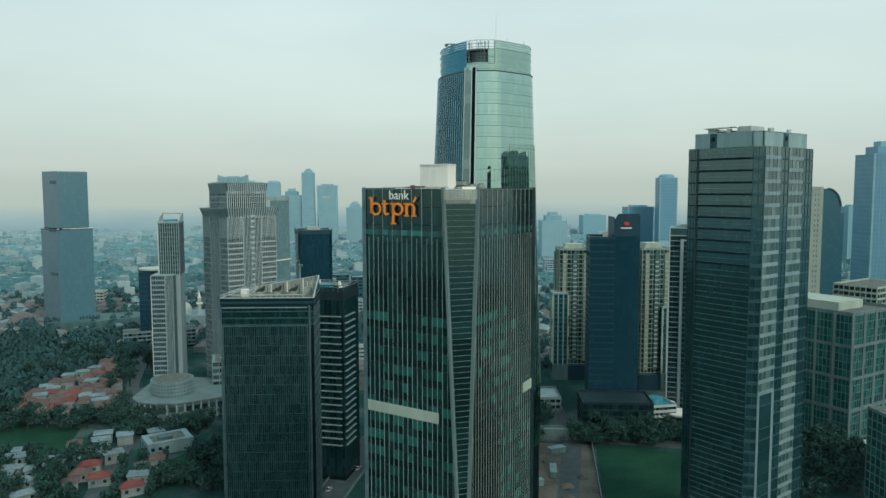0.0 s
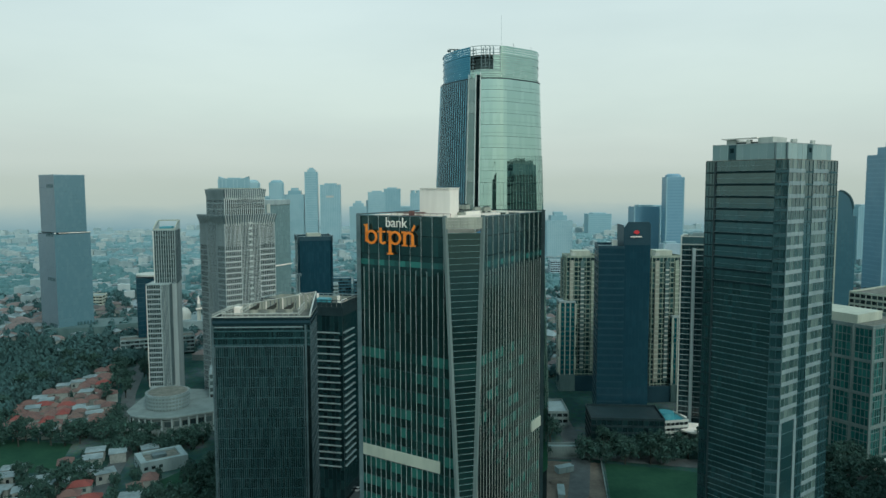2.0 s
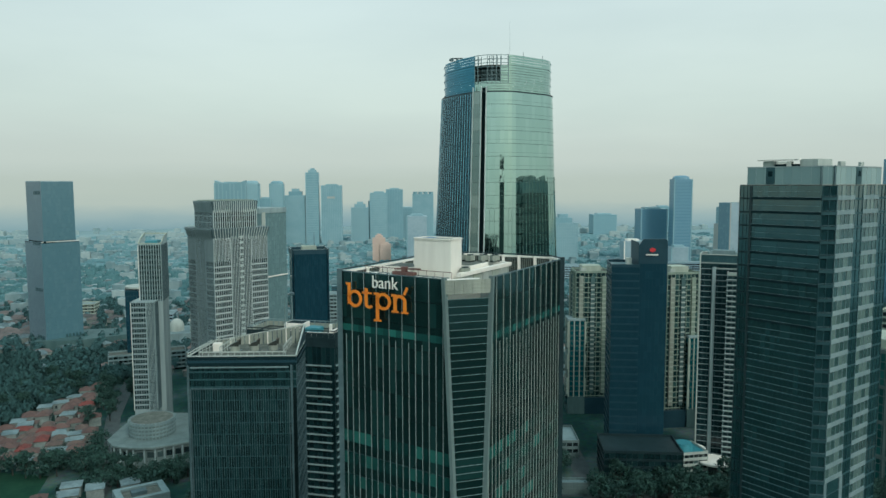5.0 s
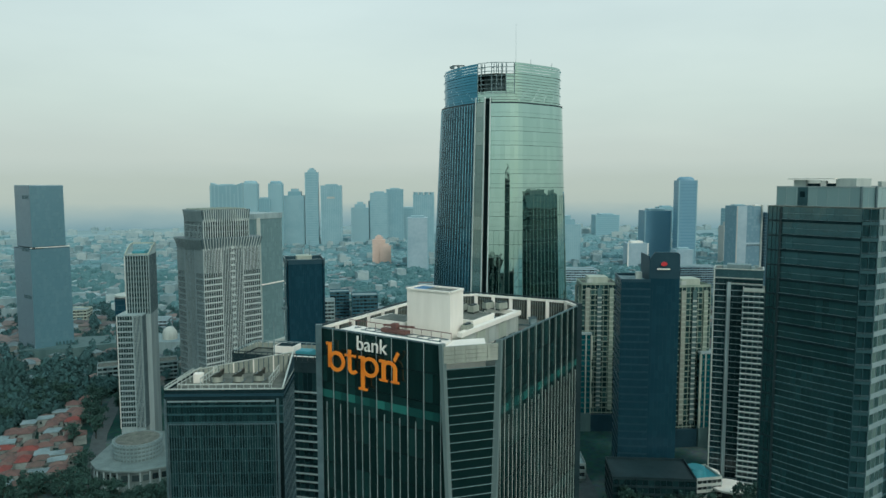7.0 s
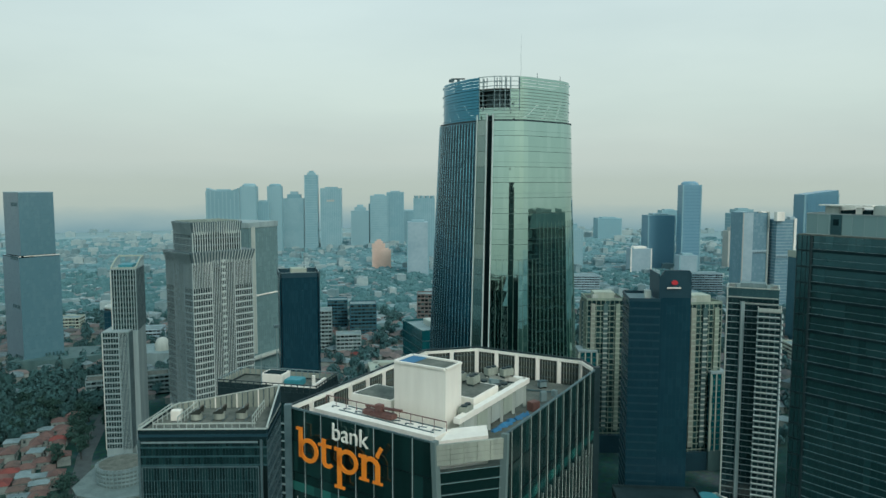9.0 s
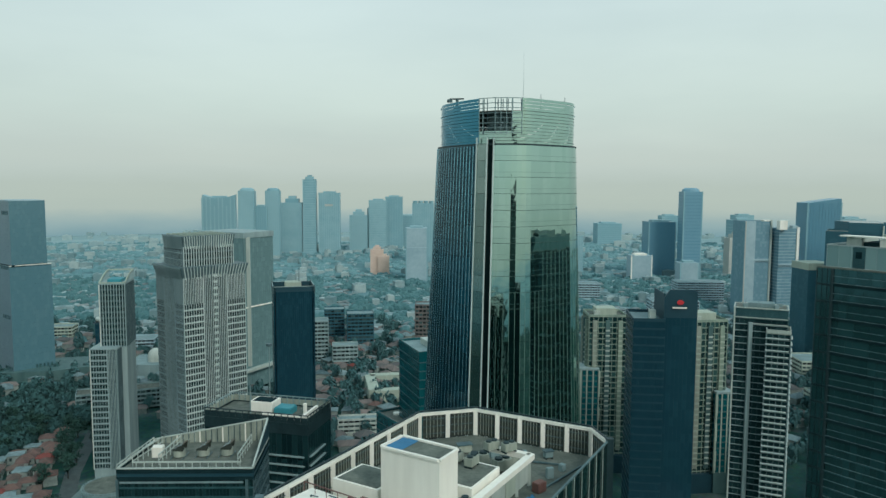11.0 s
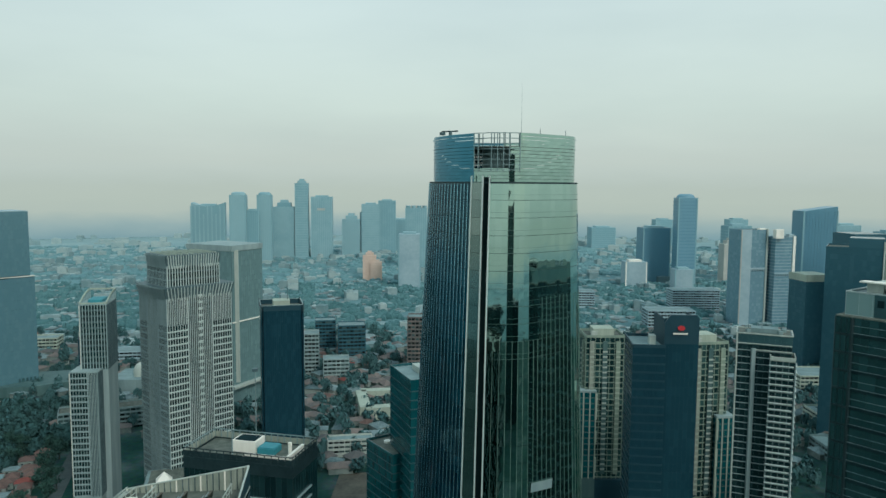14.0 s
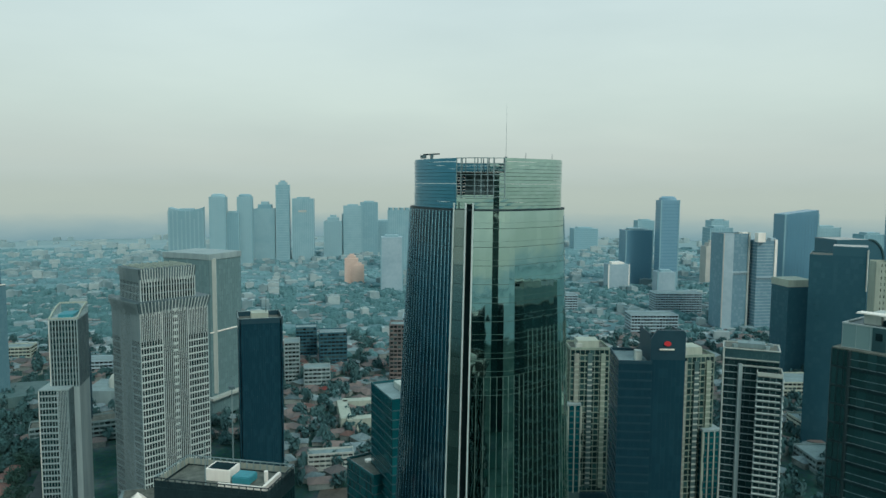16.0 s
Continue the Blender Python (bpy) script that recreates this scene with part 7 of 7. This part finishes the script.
# mosque dome and minaret
def mosque():
    root = thing("mosque", "white mosque with a round dome and a slim minaret", "building", (-214, 756, 0))
    part("hall", Shape().box(-240, 745, 0, -190, 785, 13), CONCRETE, root)
    n, rings = 20, []
    for k in range(9):
        a = k * math.pi / 16
        rings.append([(-217 + 7 * math.cos(a) * math.cos(2 * math.pi * i / n), 760 + 7 * math.cos(a) * math.sin(2 * math.pi * i / n), 16 + 9 * math.sin(a)) for i in range(n)])
    part("drum", Shape().tube(-217, 760, 13, 16, 6.8, 6.8, 20), OFFWHITE, root)
    part("dome", Shape().loft(rings), OFFWHITE, root, "white dome")
    mn = part("minaret", Shape().tube(-200, 752, 0, 30, 2.2, 1.8, 12), OFFWHITE, root)
    part("gallery", Shape().tube(-200, 752, 24, 25.5, 3.2, 3.2, 12), WHITE, mn)
    part("spire", Shape().tube(-200, 752, 30, 38, 1.8, 0.1, 12), WHITE, mn)


mosque()


# ---- houses ----
def house_shape(w, d, h, roof_h, over=0.6):
    walls = Shape().box(-w / 2, -d / 2, 0, w / 2, d / 2, h)
    r = Shape()
    W, D = w / 2 + over, d / 2 + over
    k = max(0.0, W - D)
    r.add([(-W, -D, h), (W, -D, h), (W, D, h), (-W, D, h), (-k, 0, h + roof_h), (k, 0, h + roof_h)], [(0, 1, 5, 4), (1, 2, 5), (2, 3, 4, 5), (3, 0, 4), (3, 2, 1, 0)])
    return walls, r


def house(label, w, d, h, roof_h, roof_mat):
    root = thing("house", label, "house", (0, 0, 0), "low houses between the towers")
    walls, r = house_shape(w, d, h, roof_h)
    part("wall", walls, HOUSEWALL, root)
    part("roof", r, roof_mat, root)
    for i in (0, 2):
        part("window", Shape().box(-w / 2 + w * (i + 0.6) / 4, -d / 2 - 0.08, h * 0.4, -w / 2 + w * (i + 1.2) / 4, -d / 2 + 0.02, h * 0.75), G_WIN, root)
    return root


def place_copies(kinds, spots):
    for k, (x, y, rz, s) in enumerate(spots):
        src = kinds[k % len(kinds)]
        if src not in used:
            used.add(src)
            src.matrix_basis = pose(x, y, 0, 0, 0, rz)
        else:
            copy_thing(src, pose(x, y, 0, 0, 0, rz))


used = set()
kinds = [house("low house with a terracotta hipped roof", 9, 7, 4, 2.3, TERRACOTTA), house("low house with a brown tiled roof", 8, 6.5, 3.8, 2.0, BROWNROOF),
         house("two-storey house with a terracotta roof", 8.5, 8, 6, 2.4, TERRACOTTA), house("low house with a grey sheet roof", 11, 7, 4, 1.3, GREYROOF),
         house("house with a dull red roof", 10, 6.5, 4.5, 2.2, REDROOF), house("white-walled house with a flat grey roof", 9, 8, 5.5, 0.6, GREYROOF)]
house_edge = lambda y: -262 + (y - 446) * 0.22
rng = random.Random(21)
spots = []
for i in range(2600):
    x, y = rng.uniform(-300, -158), rng.uniform(446, 625)
    if y > 612 or x < house_edge(y) or x > -152 - (y - 420) * 0.36 - 10 or x < -232 - (y - 446) * 0.4 or any(abs(x - a) < 7.4 and abs(y - b) < 6.4 for a, b, *_ in spots):
        continue
    spots.append((x, y, rng.choice((15, 105, 20, 110)) + rng.uniform(-6, 6), 1))
packed = spots[72:]
spots = spots[:72]
place_copies([kinds[0], kinds[1], kinds[2], kinds[0], kinds[3], kinds[1], kinds[2], kinds[5], kinds[0], kinds[4], kinds[1]], spots)
near = [(-141, 346, 20, 1), (-122, 334, 30, 1), (-152, 362, 15, 1)]
place_copies([kinds[4]], near)
near2 = [(-146, 376, 30, 1), (-178, 372, 20, 1), (-190, 362, 5, 1), (-205, 372, 70, 1), (-160, 396, 20, 1), (-222, 380, 20, 1), (-176, 346, 10, 1), (-212, 350, 30, 1), (-150, 404, 110, 1), (-196, 388, 15, 1), (-168, 330, 40, 1)]
place_copies([kinds[5], kinds[3], kinds[3], kinds[5]], near2)
near3 = []
for i in range(240):
    x, y = rng.uniform(-232, -118), rng.uniform(328, 412)
    if abs(x + 124) < 17 and abs(y - 394) < 15 or (-112 - (y - 340) * -0.6) < x or (x < -174 and y > 386) or abs(x + 141 + (y - 340) * 0.14) < 7 or any(abs(x - a) < 11 and abs(y - b) < 9.5 for a, b, *_ in near + near2 + near3):
        continue
    near3.append((x, y, rng.choice((20, 110)) + rng.uniform(-10, 10), 1))
place_copies([kinds[5], kinds[3], kinds[1], kinds[5], kinds[0]], near3[:22])
mid_spots = []
for i in range(1500):
    x, y = rng.uniform(-70, 90), rng.uniform(560, 900)
    if (abs(x - 8) < 36 and abs(y - 690) < 36) or (x < 26 and y < 572) or any(abs(x - a) < 13 and abs(y - b) < 11 for a, b, *_ in mid_spots) or (abs(x - 12) < 16 and y < 660) or (x < -30 and y < 590) or x < -45 and y < 590:
        continue
    if any(bx - 6 < x < bx + bw + 6 and by - 6 < y < by + bd + 8 for _, _, bx, by, bw, bd, _, _ in mid_blocks):
        continue
    mid_spots.append((x, y, rng.uniform(0, 180), 1))
place_copies([kinds[0], kinds[2], kinds[3], kinds[1], kinds[5], kinds[4]], mid_spots[:60])


# ---- trees ----
def crown_mesh(name, seed, clumps, leaves, radius, height, material, leaf=0.9):
    r = np.random.default_rng(seed)
    c = r.normal(size=(clumps, 3)); c /= np.linalg.norm(c, axis=1)[:, None]
    c *= (r.uniform(0.35, 1.0, clumps) ** 0.6)[:, None] * np.array((radius, radius, height * 0.5))
    cen = c[r.integers(0, clumps, leaves)] + r.normal(scale=radius * 0.16, size=(leaves, 3))
    a, b = r.normal(size=(leaves, 3)), r.normal(size=(leaves, 3))
    a /= np.linalg.norm(a, axis=1)[:, None]
    b -= a * (a * b).sum(1)[:, None]
    b /= np.linalg.norm(b, axis=1)[:, None]
    s = r.uniform(0.5, 1.0, leaves)[:, None] * leaf
    v = np.stack([cen - a * s - b * s * 0.5, cen + a * s * 0.2 - b * s, cen + a * s + b * s * 0.4, cen - a * s * 0.3 + b * s], 1).reshape(-1, 3)
    me = bpy.data.meshes.new(name)
    me.from_pydata(v.tolist(), [], np.arange(leaves * 4).reshape(-1, 4).tolist())
    me.materials.append(material)
    return me


def tree(label, seed, radius, height, trunk):
    root = thing("tree", label, "tree", (0, 0, 0), "trees between the houses")
    s = Shape().tube(0, 0, 0, trunk + height * 0.3, 0.45, 0.2, 8)
    r = random.Random(seed)
    for i in range(4):
        a = i * 1.57 + r.uniform(-0.4, 0.4)
        s.beam((0, 0, trunk * 0.8), (radius * 0.6 * math.cos(a), radius * 0.6 * math.sin(a), trunk + height * 0.4), 0.22)
    part("trunk", s, BARK, root)
    part("crown", crown_mesh("crown", seed, 18, 760, radius, height, FOLIAGE, 0.62), FOLIAGE, root, m=pose(0, 0, trunk + height * 0.45))
    return root


trees = [tree("dark green broadleaf tree with an uneven crown", 1, 5.5, 9, 3.5), tree("tall dark green tree with a loose crown", 2, 4.5, 12, 4), tree("low spreading dark green tree", 3, 6.5, 7, 2.5)]
rng = random.Random(5)
tspots = []


def wood(poly, count, gap):
    xs, ys = [p[0] for p in poly], [p[1] for p in poly]
    n = 0
    for _ in range(count * 12):
        x, y = rng.uniform(min(xs), max(xs)), rng.uniform(min(ys), max(ys))
        inside = False
        for (ax, ay), (bx, by) in zip(poly, poly[1:] + poly[:1]):
            if (ay > y) != (by > y) and x < (bx - ax) * (y - ay) / (by - ay) + ax:
                inside = not inside
        if not inside or any(abs(x - a) < gap and abs(y - b) < gap for a, b, *_ in tspots) or any(abs(x - a) < 6.5 and abs(y - b) < 6 for a, b, *_ in near + near2 + near3[:22] + spots):
            continue
        tspots.append((x, y, rng.uniform(0, 360), 1))
        n += 1
        if n >= count:
            break


wood([(-150, 408), (-96, 420), (-96, 430), (-130, 426), (-156, 428)], 16, 6)
wood([(-112, 340), (-72, 330), (-72, 396), (-88, 396)], 24, 5.5)
wood([(-245, 330), (-150, 330), (-150, 378), (-235, 362)], 34, 8)
wood([(-232, 430), (-165, 425), (-172, 450), (-232, 452)], 14, 7)
wood([(-285, 440), (-160, 446), (-200, 620), (-300, 620)], 40, 9)
wood([(92, 384), (170, 372), (182, 400), (110, 398)], 22, 7)
wood([(165, 300), (235, 310), (245, 372), (172, 372)], 40, 7)
wood([(46, 380), (84, 388), (96, 430), (60, 440)], 10, 8)
place_copies(trees, tspots)


def scatter(name, label, category, template, spots, material):
    """Uncountable far things in one mesh: a template of points and faces at many places."""
    tv, tf = np.array(template.v), template.f
    V, Fc = [], []
    for x, y, sx, sy, sz, rz in spots:
        c, s = math.cos(rz), math.sin(rz)
        o = len(V) * len(tv)
        p = tv * (sx, sy, sz)
        V.append(np.stack([p[:, 0] * c - p[:, 1] * s + x, p[:, 0] * s + p[:, 1] * c + y, p[:, 2]], 1))
        Fc += [tuple(i + o for i in f) for f in tf]
    me = bpy.data.meshes.new(name)
    me.from_pydata(np.concatenate(V).tolist(), [], Fc)
    me.materials.append(material)
    return tagged(new(name, me), label, category, "", "stuff")


def canopy(seed):
    """A low, lumpy patch of tree tops seen from far off."""
    r = random.Random(seed)
    s = Shape()
    for k in range(6):
        x, y, q, h = r.uniform(-0.7, 0.7), r.uniform(-0.7, 0.7), r.uniform(0.25, 0.5), r.uniform(0.6, 1.0)
        ring = lambda f, z: [(x + q * f * (1 + 0.25 * math.sin(i * 2.4 + k)) * math.cos(i * math.pi / 4), y + q * f * (1 + 0.25 * math.sin(i * 2.4 + k)) * math.sin(i * math.pi / 4), z) for i in range(8)]
        s.loft([ring(1.0, 0.0), ring(0.9, h * 0.55), ring(0.5, h)])
    return s


def tuft(seed, leaves, size, up=0.35):
    """A crown of small leaf clumps on an uneven dome, for trees too far off to count."""
    r = random.Random(seed)
    s = Shape()
    lobes = [(r.uniform(-0.5, 0.5), r.uniform(-0.5, 0.5), r.uniform(0.45, 0.75), r.uniform(0.35, 0.55)) for _ in range(5)]
    for k in range(leaves):
        x, y, z, q = lobes[k % 5]
        d = Vector((r.gauss(0, 1), r.gauss(0, 1), r.gauss(up, 1))).normalized()
        c = Vector((x, y, z)) + d * q * r.uniform(0.75, 1.05)
        a = d.orthogonal().normalized()
        a.rotate(Matrix.Rotation(r.uniform(0, 6.3), 3, d))
        e = (a.cross(d) + d * r.uniform(-0.6, 0.6)).normalized() * size * r.uniform(0.6, 1.2)
        a = (a + d * r.uniform(-0.6, 0.6)) * size * r.uniform(0.6, 1.2)
        s.add([c - a - e, c + a - e * 0.6, c + a * 0.8 + e, c - a * 0.7 + e * 0.9], [(0, 1, 2, 3)])
    return s


far_r = np.random.default_rng(3)


def free(x, y):
    if abs(x) < 80 and y < 560 or abs(x) < 330 and y < 330 or (50 < x < 250 and y < 520):
        return False
    if -320 < x < -60 and 330 < y < 640 and not (x < -232 - (y - 446) * 0.4 and y > 470):
        return False
    return True


def field(n, y0, y1, spread, clear=True):
    out = []
    while len(out) < n:
        y = y0 + (y1 - y0) * far_r.random() ** 0.8
        x = far_r.uniform(-1, 1) * (spread * y + 120)
        if not clear or free(x, y):
            out.append((x, y))
    return out


far_left = [(x, y) for x, y in ((far_r.uniform(-620, -345), far_r.uniform(668, 960)) for _ in range(620)) if y > 690 - (x + 235) * -0.12 + 12 and not (x > -372 and y < 800)]
edge_pts = [(x, y) for x, y in ((far_r.uniform(-300, -200), far_r.uniform(490, 700)) for _ in range(620)) if (x < house_edge(y) - 5 or y > 620) and x < -178 - (y - 446) * 0.2 and x > -245 - (y - 446) * 0.36]
scatter("dark_wood", "dark green park trees behind the houses", "trees", tuft(7, 170, 0.12), [(x, y, *(far_r.uniform(5, 9, 2)), far_r.uniform(6, 11), far_r.uniform(0, 6)) for x, y in edge_pts], MIDFOLIAGE)
yard_pts = [(x, y) for x, y in ((far_r.uniform(-240, -112), far_r.uniform(326, 436)) for _ in range(420))
            if not (x < -172 and 386 < y < 446) and not (abs(x + 124) < 18 and abs(y - 394) < 16) and not (x > -128 - (y - 400) * 0.4 and y > 350 and y < 412) and all(abs(x - a) > 6.2 or abs(y - b) > 5.6 for a, b, *_ in near + near2 + near3[:22] + spots)
            and abs(x + 141 + (y - 340) * 0.14) > 6]
scatter("yard_trees", "dark green shrubs and garden trees between the houses", "trees", tuft(9, 200, 0.11), [(x, y, *(far_r.uniform(2.2, 5.0, 2)), far_r.uniform(3, 7.5), far_r.uniform(0, 6)) for x, y in yard_pts], FOLIAGE)
wood_pts = [(x, y) for x, y in ((far_r.uniform(-430, -235), far_r.uniform(470, 735)) for _ in range(900)) if x < -232 - (y - 446) * 0.35 and y < 690 - (x + 235) * -0.12]
scatter("dark_wood", "dense dark green wood beside the houses", "trees", tuft(1, 170, 0.12), [(x, y, *(far_r.uniform(5, 9, 2)), far_r.uniform(8, 14), far_r.uniform(0, 6)) for x, y in wood_pts], MIDFOLIAGE)
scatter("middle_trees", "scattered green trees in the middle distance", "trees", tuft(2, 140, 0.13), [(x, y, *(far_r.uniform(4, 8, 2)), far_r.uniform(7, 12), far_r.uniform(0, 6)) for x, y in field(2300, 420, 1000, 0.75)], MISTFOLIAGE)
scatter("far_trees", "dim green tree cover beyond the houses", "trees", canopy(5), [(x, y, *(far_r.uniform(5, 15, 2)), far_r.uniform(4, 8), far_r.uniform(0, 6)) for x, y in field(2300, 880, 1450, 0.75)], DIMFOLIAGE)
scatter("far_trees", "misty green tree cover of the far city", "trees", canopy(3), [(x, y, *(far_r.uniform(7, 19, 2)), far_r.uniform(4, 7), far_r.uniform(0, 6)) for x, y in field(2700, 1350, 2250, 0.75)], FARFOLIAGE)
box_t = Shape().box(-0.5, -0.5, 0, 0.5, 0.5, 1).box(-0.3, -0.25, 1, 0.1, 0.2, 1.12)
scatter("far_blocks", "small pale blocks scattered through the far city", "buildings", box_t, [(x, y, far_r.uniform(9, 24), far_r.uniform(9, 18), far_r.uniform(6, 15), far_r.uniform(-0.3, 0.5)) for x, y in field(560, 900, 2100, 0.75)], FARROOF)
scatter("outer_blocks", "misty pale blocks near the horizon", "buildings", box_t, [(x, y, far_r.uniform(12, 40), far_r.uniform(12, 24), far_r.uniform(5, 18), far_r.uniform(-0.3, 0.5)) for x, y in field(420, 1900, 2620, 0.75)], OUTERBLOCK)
hw, hr = house_shape(1, 0.8, 0.6, 0.35, 0.05)
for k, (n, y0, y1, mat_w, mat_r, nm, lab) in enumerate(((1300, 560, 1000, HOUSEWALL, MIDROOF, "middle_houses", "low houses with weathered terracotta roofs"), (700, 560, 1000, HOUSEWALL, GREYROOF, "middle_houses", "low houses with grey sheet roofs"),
                                                       (1700, 900, 1500, HAZEROOF, HAZEROOF, "dusky_houses", "low brown roofs of the farther city"),
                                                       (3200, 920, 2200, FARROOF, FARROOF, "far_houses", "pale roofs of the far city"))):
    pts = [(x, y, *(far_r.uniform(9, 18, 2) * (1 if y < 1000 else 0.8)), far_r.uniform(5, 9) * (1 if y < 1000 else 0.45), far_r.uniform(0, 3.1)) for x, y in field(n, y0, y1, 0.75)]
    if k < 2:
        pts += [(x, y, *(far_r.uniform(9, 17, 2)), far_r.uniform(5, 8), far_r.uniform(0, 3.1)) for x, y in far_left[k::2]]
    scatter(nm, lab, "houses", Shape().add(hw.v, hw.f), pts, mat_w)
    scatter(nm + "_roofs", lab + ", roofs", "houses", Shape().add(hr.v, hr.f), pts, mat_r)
    if k < 2 and packed:
        near_pts = [(x, y, far_r.uniform(7, 10), far_r.uniform(7, 10), far_r.uniform(5.5, 8), math.radians(rz)) for x, y, rz, _ in packed[k::2]]
        scatter("packed_houses", "tightly packed small houses", "houses", Shape().add(hw.v, hw.f), near_pts, HOUSEWALL)
        scatter("packed_houses_roofs", "tightly packed small houses, roofs", "houses", Shape().add(hr.v, hr.f), near_pts, TERRACOTTA if k == 0 else BROWNROOF)
